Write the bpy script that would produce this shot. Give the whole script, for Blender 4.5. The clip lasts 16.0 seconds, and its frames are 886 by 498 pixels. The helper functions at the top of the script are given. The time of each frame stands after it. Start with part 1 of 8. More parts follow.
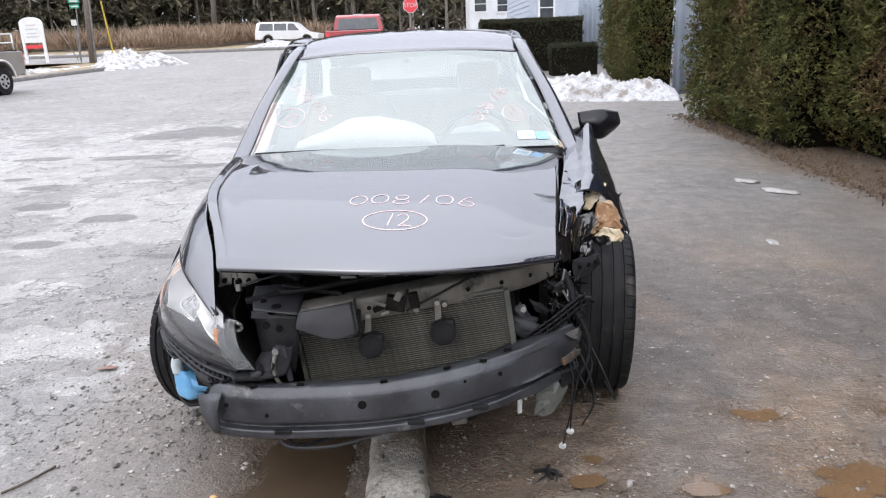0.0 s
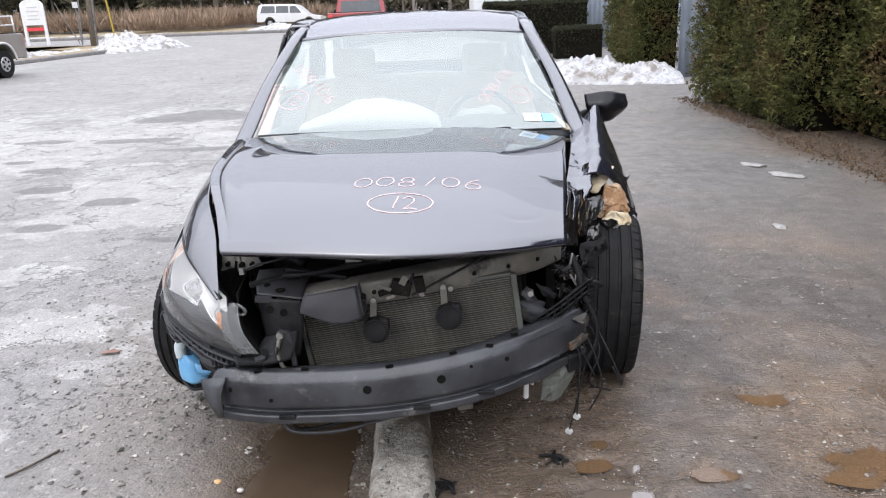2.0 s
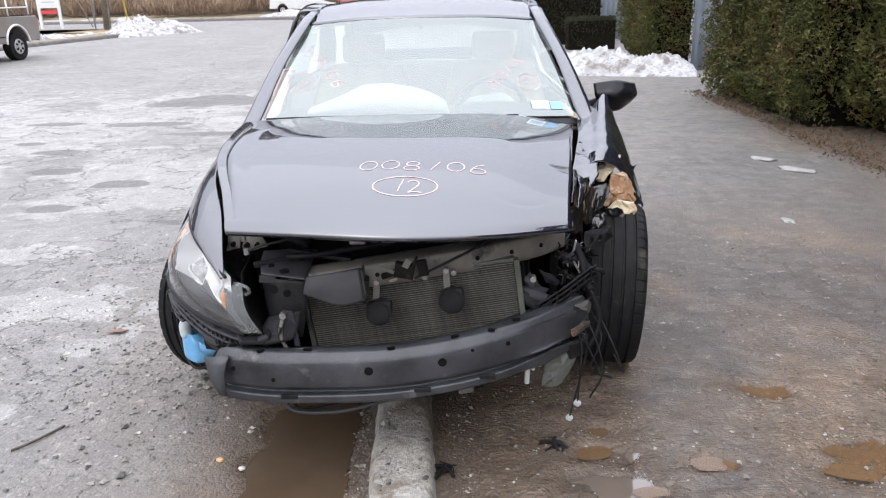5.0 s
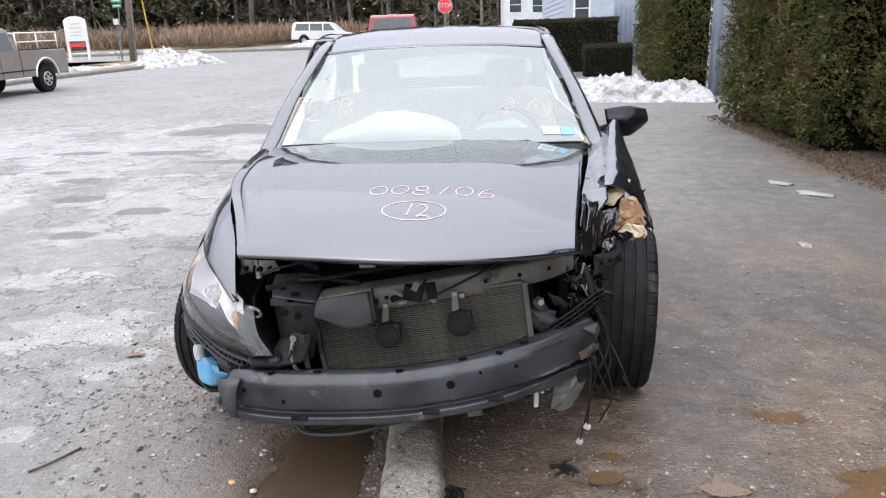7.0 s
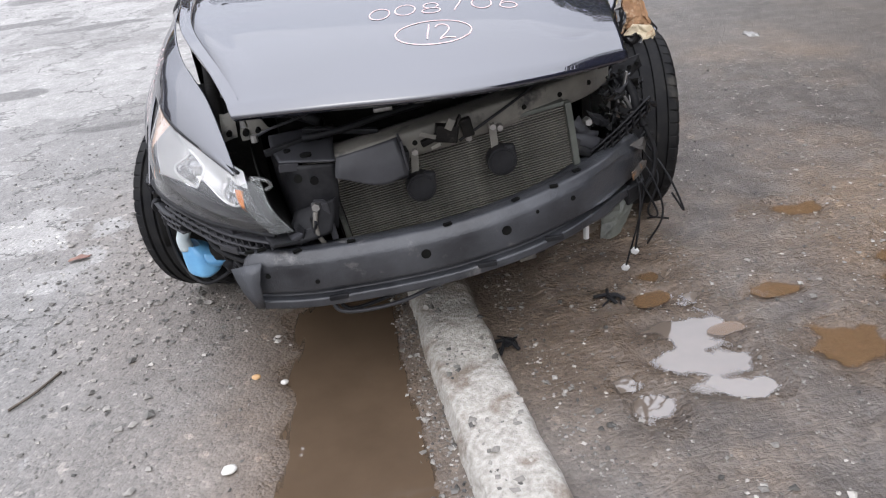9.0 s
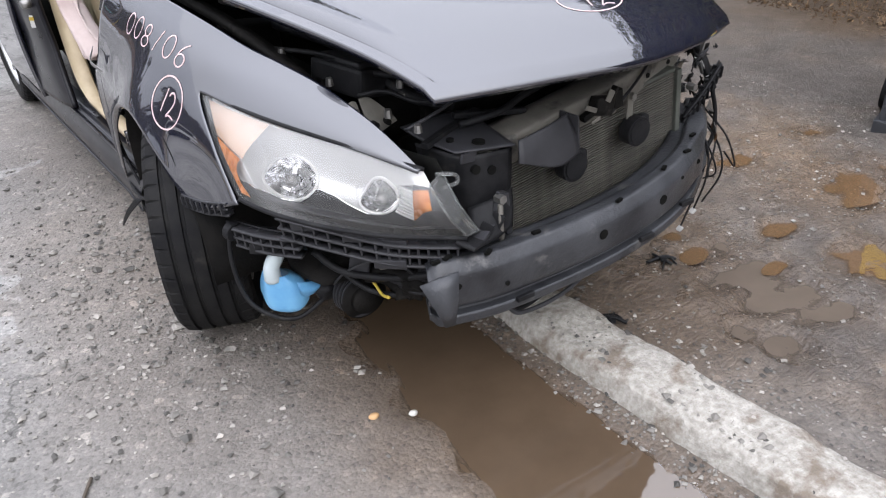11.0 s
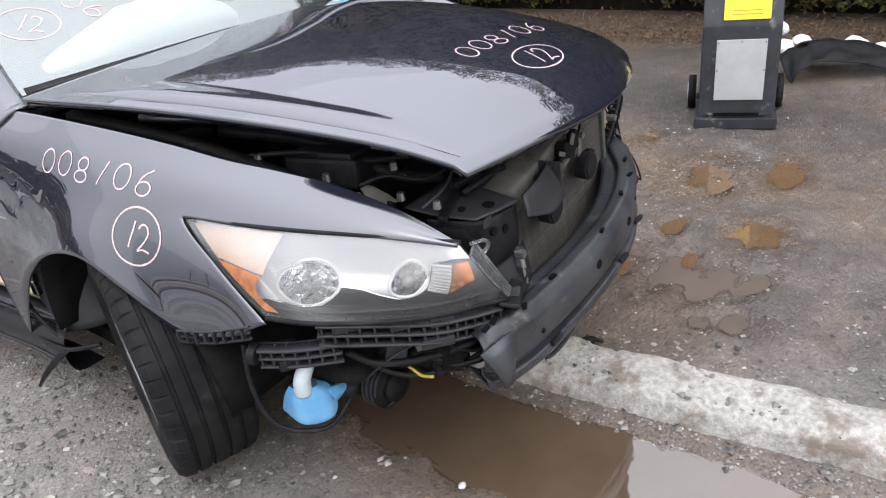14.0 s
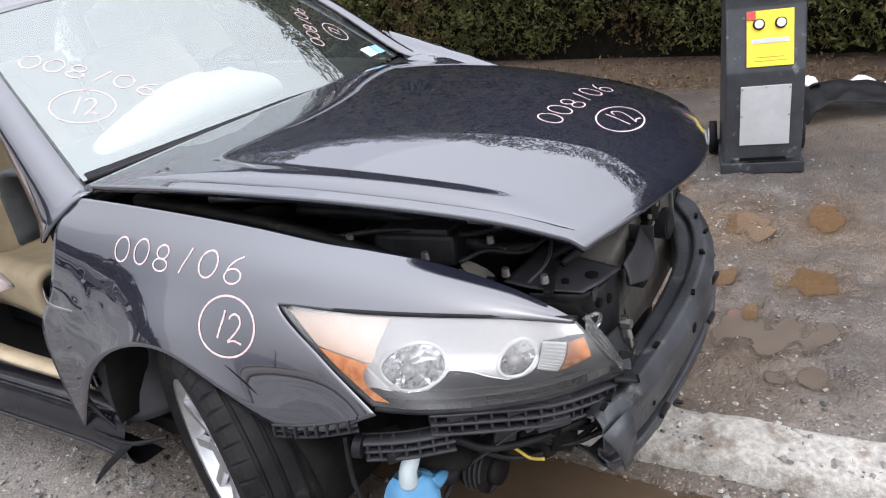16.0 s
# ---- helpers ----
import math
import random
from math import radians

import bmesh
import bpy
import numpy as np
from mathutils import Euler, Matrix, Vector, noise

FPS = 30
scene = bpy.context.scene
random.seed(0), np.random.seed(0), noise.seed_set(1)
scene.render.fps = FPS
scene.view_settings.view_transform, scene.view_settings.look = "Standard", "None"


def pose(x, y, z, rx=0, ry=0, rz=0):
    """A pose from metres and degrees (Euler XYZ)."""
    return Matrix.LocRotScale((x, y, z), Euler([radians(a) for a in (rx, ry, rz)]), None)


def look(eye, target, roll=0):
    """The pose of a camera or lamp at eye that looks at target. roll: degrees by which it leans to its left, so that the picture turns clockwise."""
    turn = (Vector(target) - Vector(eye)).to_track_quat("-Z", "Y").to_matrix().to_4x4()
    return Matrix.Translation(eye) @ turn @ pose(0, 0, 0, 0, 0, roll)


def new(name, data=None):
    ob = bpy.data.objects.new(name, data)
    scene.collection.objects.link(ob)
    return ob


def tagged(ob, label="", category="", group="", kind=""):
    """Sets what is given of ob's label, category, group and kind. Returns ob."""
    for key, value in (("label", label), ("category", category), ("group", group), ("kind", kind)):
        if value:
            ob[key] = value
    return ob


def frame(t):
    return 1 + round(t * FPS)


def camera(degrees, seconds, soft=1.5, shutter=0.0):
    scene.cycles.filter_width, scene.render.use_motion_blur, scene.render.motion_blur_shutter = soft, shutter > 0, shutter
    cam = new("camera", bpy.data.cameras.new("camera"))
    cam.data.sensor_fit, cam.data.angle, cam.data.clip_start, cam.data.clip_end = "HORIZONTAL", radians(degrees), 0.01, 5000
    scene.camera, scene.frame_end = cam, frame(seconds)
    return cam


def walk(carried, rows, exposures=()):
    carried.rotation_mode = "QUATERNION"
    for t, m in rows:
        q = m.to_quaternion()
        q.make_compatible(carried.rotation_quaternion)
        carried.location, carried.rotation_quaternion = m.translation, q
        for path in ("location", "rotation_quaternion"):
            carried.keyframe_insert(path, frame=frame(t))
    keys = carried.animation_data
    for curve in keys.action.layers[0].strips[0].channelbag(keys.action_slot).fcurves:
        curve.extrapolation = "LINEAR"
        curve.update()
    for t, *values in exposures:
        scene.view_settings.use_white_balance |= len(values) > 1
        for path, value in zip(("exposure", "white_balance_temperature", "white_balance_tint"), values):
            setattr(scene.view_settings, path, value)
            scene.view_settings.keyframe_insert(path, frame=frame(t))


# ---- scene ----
cam = camera(63.2, 16.0, 1.15)
PATH = [
    (0, (0.196, -2.844, 1.484), (0.171, -0.892, 0.909), -2.3),
    (0.5, (0.201, -2.843, 1.478), (0.185, -0.898, 0.881), -2.0),
    (1, (0.198, -2.847, 1.478), (0.184, -0.902, 0.878), -2.2),
    (1.5, (0.188, -2.824, 1.473), (0.168, -0.884, 0.859), -2.3),
    (2, (0.185, -2.814, 1.473), (0.151, -0.876, 0.856), -2.3),
    (2.5, (0.186, -2.811, 1.473), (0.148, -0.873, 0.854), -2.7),
    (3, (0.192, -2.825, 1.475), (0.157, -0.881, 0.874), -3.0),
    (3.5, (0.208, -2.833, 1.465), (0.168, -0.902, 0.823), -2.7),
    (4, (0.196, -2.836, 1.458), (0.157, -0.909, 0.806), -1.2),
    (4.5, (0.200, -2.832, 1.465), (0.162, -0.900, 0.826), -1.1),
    (4.7, (0.195, -2.824, 1.462), (0.152, -0.928, 0.828), -1.2),
    (6.8, (0.274, -2.860, 1.439), (0.137, -0.945, 0.876), -1.9),
    (7, (0.235, -2.854, 1.454), (0.122, -0.904, 0.885), -2.0),
    (7.5, (0.244, -2.826, 1.411), (-0.068, -0.909, 0.806), -4.8),
    (8, (0.130, -2.798, 1.421), (-0.136, -0.873, 0.816), -7.2),
    (8.2, (0.090, -2.819, 1.431), (-0.013, -0.942, 0.750), -6.3),
    (8.5, (-0.001, -2.788, 1.444), (0.091, -0.938, 0.600), -4.9),
    (9, (-0.171, -2.554, 1.365), (-0.028, -0.783, 0.371), -7.7),
    (11.3, (-1.440, -1.986, 1.346), (-0.464, -0.601, 0.283), -3.8),
    (11.5, (-1.544, -1.974, 1.379), (-0.559, -0.615, 0.291), -5.5),
    (12, (-1.482, -1.884, 1.316), (-0.571, -0.438, 0.211), -11.1),
    (12.5, (-1.477, -1.828, 1.312), (-0.648, -0.316, 0.231), -10.8),
    (13, (-1.542, -1.775, 1.334), (-0.612, -0.313, 0.267), -8.4),
    (13.5, (-1.649, -1.705, 1.403), (-0.423, -0.445, 0.376), -5.9),
    (13.7, (-1.638, -1.692, 1.411), (-0.316, -0.549, 0.437), -6.0),
    (14, (-1.586, -1.643, 1.428), (-0.197, -0.514, 0.460), -7.5),
    (14.5, (-1.472, -1.524, 1.426), (-0.125, -0.275, 0.549), -11.7),
    (15, (-1.468, -1.488, 1.437), (-0.112, -0.234, 0.582), -10.7),
    (15.5, (-1.542, -1.447, 1.468), (-0.146, -0.211, 0.654), -9.9),
    (16, (-1.660, -1.377, 1.491), (-0.185, -0.269, 0.632), -9.3),
]
walk(cam, [(t, look(eye, aim, roll)) for t, eye, aim, roll in PATH], exposures=[(0.0, 0.29), (7.0, 0.27), (8.4, 0.17), (9.2, 0.24), (11.3, 0.29), (13.5, 0.31), (16.0, 0.33)])

# ---- light: overcast winter sky ----
world = bpy.data.worlds.new("overcast_sky")
scene.world = world
world.use_nodes = True
wn, wl = world.node_tree.nodes, world.node_tree.links
wn.clear()
sky = wn.new("ShaderNodeTexSky")
sky.sky_type = "NISHITA"
sky.sun_disc = False
sky.sun_elevation, sky.sun_rotation = radians(48), radians(200)
sky.air_density, sky.dust_density, sky.ozone_density = 1.0, 4.0, 1.0
soft_sky = wn.new("ShaderNodeHueSaturation")
soft_sky.inputs["Saturation"].default_value = 0.25
veil = wn.new("ShaderNodeMix")
veil.data_type = "RGBA"
veil.inputs["Factor"].default_value = 0.72
veil.inputs["B"].default_value = (9.12, 9.45, 10.9, 1)
back = wn.new("ShaderNodeBackground")
back.inputs["Strength"].default_value = 0.25
wo = wn.new("ShaderNodeOutputWorld")
wl.new(sky.outputs[0], soft_sky.inputs["Color"])
wl.new(soft_sky.outputs[0], veil.inputs["A"])
tc, sep, lift, tone = (wn.new("ShaderNode" + k) for k in ("TexCoord", "SeparateXYZ", "MapRange", "VectorMath"))
lift.inputs["To Min"].default_value, lift.inputs["To Max"].default_value = 0.26, 1.45
tone.operation = "SCALE"
wl.new(tc.outputs["Generated"], sep.inputs[0])
wl.new(sep.outputs["Z"], lift.inputs["Value"])
wl.new(veil.outputs["Result"], tone.inputs[0])
wl.new(lift.outputs["Result"], tone.inputs["Scale"])
wl.new(tone.outputs["Vector"], back.inputs["Color"])
wl.new(back.outputs[0], wo.inputs["Surface"])

sun = new("sun", bpy.data.lights.new("sun", "SUN"))
sun.data.energy, sun.data.angle, sun.data.color = 0.9, radians(176), (1.0, 0.97, 0.93)
sun.matrix_world = look((-6, -14, 20), (0, 0, 0))


# ---- materials ----
def material(name):
    m = bpy.data.materials.new(name)
    m.use_nodes = True
    return m, m.node_tree.nodes, m.node_tree.links, m.node_tree.nodes["Principled BSDF"]


def noise_node(n, l, scale, detail=6.0, rough=0.6, coords="Object"):
    tc = n.new("ShaderNodeTexCoord")
    t = n.new("ShaderNodeTexNoise")
    t.inputs["Scale"].default_value, t.inputs["Detail"].default_value, t.inputs["Roughness"].default_value = scale, detail, rough
    l.new(tc.outputs[coords], t.inputs["Vector"])
    return t


def ramp_node(n, l, source, stops):
    r = n.new("ShaderNodeValToRGB")
    e = r.color_ramp.elements
    while len(e) < len(stops):
        e.new(0.5)
    for k, (at, c) in enumerate(stops):
        e[k].position = at
        e[k].color = (*c, 1) if len(c) == 3 else c
    l.new(source, r.inputs["Fac"])
    return r


def surf(name, dark, light, scale=8.0, rough=(0.5, 0.7), bump=0.0, bump_scale=60.0, metal=0.0, coat=0.0, stain=None, stain_scale=2.0, stain_at=0.58, spec=0.5, vary=0.0, coat_rough=0.04, coat_ior=1.5):
    """A two-scale surface: a colour grain from dark to light, stains, roughness that follows the grain, and fine relief."""
    m, n, l, b = material(name)
    t = noise_node(n, l, scale)
    col = ramp_node(n, l, t.outputs["Fac"], [(0.32, dark), (0.68, light)])
    out = col.outputs["Color"]
    if stain:
        s = noise_node(n, l, stain_scale, 8.0, 0.65)
        mask = ramp_node(n, l, s.outputs["Fac"], [(stain_at - 0.04, (0, 0, 0)), (stain_at + 0.06, (1, 1, 1))])
        mix = n.new("ShaderNodeMix")
        mix.data_type = "RGBA"
        l.new(mask.outputs["Color"], mix.inputs["Factor"])
        l.new(out, mix.inputs["A"])
        mix.inputs["B"].default_value = (*stain, 1)
        out = mix.outputs["Result"]
    if vary:
        info = n.new("ShaderNodeObjectInfo")
        hsv = n.new("ShaderNodeHueSaturation")
        mr = n.new("ShaderNodeMapRange")
        mr.inputs["To Min"].default_value, mr.inputs["To Max"].default_value = 1 - vary, 1 + vary
        l.new(info.outputs["Random"], mr.inputs["Value"])
        l.new(mr.outputs["Result"], hsv.inputs["Value"])
        l.new(out, hsv.inputs["Color"])
        out = hsv.outputs["Color"]
    l.new(out, b.inputs["Base Color"])
    r = n.new("ShaderNodeMapRange")
    r.inputs["To Min"].default_value, r.inputs["To Max"].default_value = rough
    l.new(t.outputs["Fac"], r.inputs["Value"])
    l.new(r.outputs["Result"], b.inputs["Roughness"])
    b.inputs["Metallic"].default_value = metal
    b.inputs["Coat Weight"].default_value = coat
    b.inputs["Coat Roughness"].default_value = coat_rough
    b.inputs["Specular IOR Level"].default_value = spec
    b.inputs["Coat IOR"].default_value = coat_ior
    if bump:
        g = noise_node(n, l, bump_scale, 5.0, 0.65)
        bp = n.new("ShaderNodeBump")
        bp.inputs["Strength"].default_value, bp.inputs["Distance"].default_value = bump, 0.01
        l.new(g.outputs["Fac"], bp.inputs["Height"])
        l.new(bp.outputs["Normal"], b.inputs["Normal"])
    return m


PAINT = surf("black_paint", (0.007, 0.0075, 0.014), (0.010, 0.011, 0.021), 3.0, (0.4, 0.5), coat=1.0, coat_rough=0.012, spec=0.1, coat_ior=2.15)
PAINT_WORN = surf("scraped_black_paint", (0.006, 0.006, 0.007), (0.012, 0.011, 0.011), 9.0, (0.25, 0.5), coat=0.9, coat_rough=0.05, spec=0.2, coat_ior=1.6, stain=(0.05, 0.045, 0.04), stain_scale=9.0, stain_at=0.66)
TRIM = surf("black_plastic", (0.007, 0.007, 0.008), (0.018, 0.018, 0.019), 25.0, (0.36, 0.6), 0.15, 180.0, spec=0.14, stain=(0.045, 0.043, 0.038), stain_scale=6.0, stain_at=0.66)
GRIME = surf("grimy_engine_bay", (0.003, 0.003, 0.003), (0.012, 0.011, 0.010), 14.0, (0.5, 0.8), 0.3, 90.0, spec=0.08, stain=(0.04, 0.036, 0.032), stain_scale=8.0, stain_at=0.66)
BEAM = surf("scuffed_grey_beam", (0.013, 0.0135, 0.016), (0.046, 0.048, 0.053), 7.0, (0.22, 0.46), 0.25, 70.0, spec=0.45, stain=(0.10, 0.098, 0.096), stain_scale=13.0, stain_at=0.64)
SUPPORT = surf("dirty_primer_steel", (0.080, 0.075, 0.066), (0.165, 0.154, 0.132), 9.0, (0.45, 0.7), spec=0.4, bump=0.15, bump_scale=100.0, stain=(0.022, 0.021, 0.020), stain_scale=7.0, stain_at=0.60)
STEEL = surf("bare_steel", (0.18, 0.175, 0.165), (0.36, 0.35, 0.34), 20.0, (0.3, 0.5), 0.1, 100.0, metal=0.9)
CHROME = surf("bright_reflector", (0.82, 0.82, 0.83), (0.92, 0.92, 0.93), 40.0, (0.10, 0.22), metal=1.0)
SILVER = surf("silver_bezel", (0.64, 0.636, 0.63), (0.72, 0.716, 0.71), 6.0, (0.30, 0.45), metal=0.25)
BEZEL = surf("dark_grey_bezel", (0.022, 0.022, 0.024), (0.036, 0.036, 0.040), 12.0, (0.35, 0.5), spec=0.25)
AMBER = surf("amber_reflector", (0.46, 0.12, 0.012), (0.66, 0.23, 0.035), 60.0, (0.2, 0.35), 0.3, 220.0)
PEACH = surf("faded_peach_side_reflector", (0.42, 0.26, 0.165), (0.50, 0.36, 0.27), 10.0, (0.2, 0.35), coat=0.3)
FIN = surf("condenser_fin", (0.085, 0.080, 0.070), (0.160, 0.150, 0.130), 30.0, (0.45, 0.65), 0.1, 150.0, metal=0.3, vary=0.2)
# near-black, also painted in for the shade inside holes, slots and hollows
NEAR_BLACK = surf("matte_near_black", (0.004, 0.004, 0.004), (0.009, 0.009, 0.008), 40.0, (0.7, 0.9), spec=0.05)
RUBBER = surf("tyre_rubber", (0.007, 0.007, 0.008), (0.018, 0.0175, 0.017), 18.0, (0.55, 0.75), 0.15, 140.0, spec=0.10, stain=(0.05, 0.046, 0.04), stain_scale=5.0, stain_at=0.62)
ALLOY = surf("silver_alloy", (0.42, 0.42, 0.43), (0.6, 0.6, 0.61), 15.0, (0.25, 0.42), metal=0.85, stain=(0.2, 0.18, 0.15), stain_scale=9.0, stain_at=0.66)
CREAM = surf("cream_leather", (0.36, 0.285, 0.18), (0.46, 0.375, 0.25), 10.0, (0.45, 0.6), 0.2, 90.0)
DASH = surf("dark_grey_dashboard", (0.035, 0.036, 0.035), (0.06, 0.062, 0.06), 20.0, (0.6, 0.75), 0.15, 200.0)
AIRBAG = surf("white_airbag_cloth", (0.80, 0.80, 0.80), (0.88, 0.88, 0.88), 6.0, (0.8, 0.95), 0.25, 30.0)
CURTAIN = surf("pinkish_curtain_airbag", (0.42, 0.33, 0.31), (0.56, 0.47, 0.45), 8.0, (0.8, 0.95), 0.35, 26.0)
CHALK = surf("pale_pink_paint_marker", (0.54, 0.37, 0.36), (0.64, 0.50, 0.49), 60.0, (0.6, 0.8), 0.2, 300.0)
WASHER_BLUE = surf("blue_washer_fluid_bottle", (0.06, 0.23, 0.46), (0.17, 0.40, 0.60), 9.0, (0.28, 0.4), coat=0.3)
WASHER_WHITE = surf("translucent_white_bottle_neck", (0.36, 0.43, 0.45), (0.50, 0.55, 0.56), 9.0, (0.3, 0.45))
YELLOW = surf("yellow_wire_tag", (0.34, 0.23, 0.02), (0.46, 0.34, 0.05), 20.0, (0.5, 0.7))
WHITE_PLASTIC = surf("white_plastic", (0.42, 0.42, 0.41), (0.55, 0.55, 0.54), 15.0, (0.4, 0.55))
RUSTY = surf("scraped_rusty_steel", (0.02, 0.019, 0.018), (0.07, 0.063, 0.055), 14.0, (0.4, 0.65), 0.5, 80.0, stain=(0.20, 0.095, 0.04), stain_scale=24.0, stain_at=0.60)
SILL = surf("scuffed_black_sill", (0.005, 0.005, 0.007), (0.011, 0.011, 0.014), 12.0, (0.2, 0.4), coat=0.35, spec=0.08, stain=(0.03, 0.028, 0.025), stain_scale=7.0, stain_at=0.64)
STICKER = surf("white_and_blue_sticker", (0.70, 0.78, 0.82), (0.80, 0.86, 0.88), 25.0, (0.4, 0.5))
STICKER_BLUE = surf("blue_sticker", (0.16, 0.36, 0.58), (0.26, 0.48, 0.68), 25.0, (0.4, 0.5))
STICKER_TEAL = surf("pale_teal_sticker", (0.30, 0.44, 0.48), (0.42, 0.55, 0.58), 25.0, (0.4, 0.5))


def glass(name, tint, film, ior=1.5, rough=0.0, sheen=(1.0, 1.0, 1.0), dusty=(0.6, 0.61, 0.61), clouded=""):
    """Thin glazing: clear with a tint, a mirror gloss by Fresnel, and a film of dust. clouded: an attribute that adds
    white film.
    """
    m, n, l, b = material(name)
    n.remove(b)
    o = n["Material Output"]
    tr, gl, df = n.new("ShaderNodeBsdfTransparent"), n.new("ShaderNodeBsdfGlossy"), n.new("ShaderNodeBsdfDiffuse")
    tr.inputs["Color"].default_value = (*tint, 1)
    gl.inputs["Roughness"].default_value = rough
    gl.inputs["Color"].default_value = (*sheen, 1)
    df.inputs["Color"].default_value = (*dusty, 1)
    fr = n.new("ShaderNodeFresnel")
    fr.inputs["IOR"].default_value = ior
    t = noise_node(n, l, 5.0, 8.0, 0.7)
    dust = ramp_node(n, l, t.outputs["Fac"], [(0.3, (film * 0.9,) * 3), (0.7, (film * 1.1,) * 3)])
    m1, m2 = n.new("ShaderNodeMixShader"), n.new("ShaderNodeMixShader")
    cover = dust.outputs["Color"]
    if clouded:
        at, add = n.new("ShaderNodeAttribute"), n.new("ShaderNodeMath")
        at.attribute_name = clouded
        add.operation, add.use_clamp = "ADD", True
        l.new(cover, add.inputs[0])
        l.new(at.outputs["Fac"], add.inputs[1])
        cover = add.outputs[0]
    l.new(cover, m1.inputs["Fac"])
    l.new(tr.outputs[0], m1.inputs[1])
    l.new(df.outputs[0], m1.inputs[2])
    l.new(fr.outputs[0], m2.inputs["Fac"])
    l.new(m1.outputs[0], m2.inputs[1])
    l.new(gl.outputs[0], m2.inputs[2])
    l.new(m2.outputs[0], o.inputs["Surface"])
    return m


WINDSHIELD = glass("windshield_glass", (0.58, 0.64, 0.61), 0.04, 2.65, 0.0, (0.90, 0.95, 0.91), (0.58, 0.66, 0.63))
SIDE_GLASS = glass("tinted_side_glass", (0.30, 0.36, 0.34), 0.04)
LAMP_LENS = glass("hazed_lamp_lens", (0.95, 0.95, 0.94), 0.04, 1.40, dusty=(0.74, 0.74, 0.73), clouded="lens_white")
HAZED_EDGE = glass("hazed_lens_edge", (0.88, 0.89, 0.88), 0.09, 1.25)


# ---- mesh helpers ----
def link_mesh(name, verts, faces, mat, parent=None, label="", smooth=True, kind=""):
    me = bpy.data.meshes.new(name)
    me.from_pydata([tuple(v) for v in verts], [], faces)
    me.validate()
    if smooth:
        me.shade_smooth()
    me.materials.append(mat)
    ob = new(name, me)
    ob.parent = parent
    return tagged(ob, label=label, kind=kind)


def part(name, bm, mat, parent=None, label="", smooth=False, bevel=0.0):
    """Links a bmesh as one mesh object under a thing or a part."""
    if bevel:
        bmesh.ops.bevel(bm, geom=bm.edges[:], offset=bevel, segments=2, affect="EDGES", profile=0.6, clamp_overlap=True)
    bmesh.ops.recalc_face_normals(bm, faces=bm.faces)
    me = bpy.data.meshes.new(name)
    bm.to_mesh(me)
    bm.free()
    if smooth:
        me.shade_smooth()
    me.materials.append(mat)
    ob = new(name, me)
    ob.parent = parent
    return tagged(ob, label=label)


def thing(name, label, category, at=(0, 0, 0), group="", m=None):
    ob = new(name)
    ob.empty_display_size = 0.1
    ob.matrix_world = m if m is not None else Matrix.Translation(at)
    return tagged(ob, label=label, category=category, group=group)


def boxes(*specs):
    """A bmesh of boxes: (centre, size) or (centre, size, turn) with turn in degrees (Euler XYZ)."""
    bm = bmesh.new()
    for s in specs:
        turn = s[2] if len(s) > 2 else (0, 0, 0)
        bmesh.ops.create_cube(bm, size=1.0, matrix=pose(*s[0], *turn) @ Matrix.Diagonal((*s[1], 1)))
    return bm


def rod(bm, a, b, r0, r1=None, n=12):
    a, b = Vector(a), Vector(b)
    turn = (b - a).to_track_quat("Z", "Y").to_matrix().to_4x4()
    bmesh.ops.create_cone(bm, cap_ends=True, segments=n, radius1=r0, radius2=r0 if r1 is None else r1, depth=(b - a).length, matrix=Matrix.Translation((a + b) / 2) @ turn)
    return bm


def pieces(name, bms, mat, parent, label="", smooth=False, bevel=0.0):
    """Several parts of one kind, each a mesh of its own."""
    return [part(name, b, mat, parent, label, smooth, bevel) for b in bms]


def rods(*specs):
    bm = bmesh.new()
    for s in specs:
        rod(bm, *s)
    return bm


def crom(p, t):
    """A Catmull-Rom curve through the points p, t from 0 to 1."""
    n = len(p) - 1
    x = min(max(t, 0.0), 1.0) * n
    i = min(int(x), n - 1)
    f = x - i
    b, c = p[i], p[i + 1]
    a = p[i - 1] if i else b * 2 - c
    d = p[i + 2] if i + 2 <= n else c * 2 - b
    return 0.5 * (2 * b + (c - a) * f + (2 * a - 5 * b + 4 * c - d) * f * f + (3 * b - 3 * c + d - a) * f ** 3)


def patch(rows):
    """A smooth surface S(u, v) over a small net of points; u runs along a row, v from row to row."""
    rows = [[Vector(p) for p in r] for r in rows]
    return lambda u, v: crom([crom(r, u) for r in rows], v)


def poly(p, t):
    """A polyline through the points p, t from 0 to 1."""
    x = min(max(t, 0.0), 1.0) * (len(p) - 1)
    i = min(int(x), len(p) - 2)
    return p[i].lerp(p[i + 1], x - i)


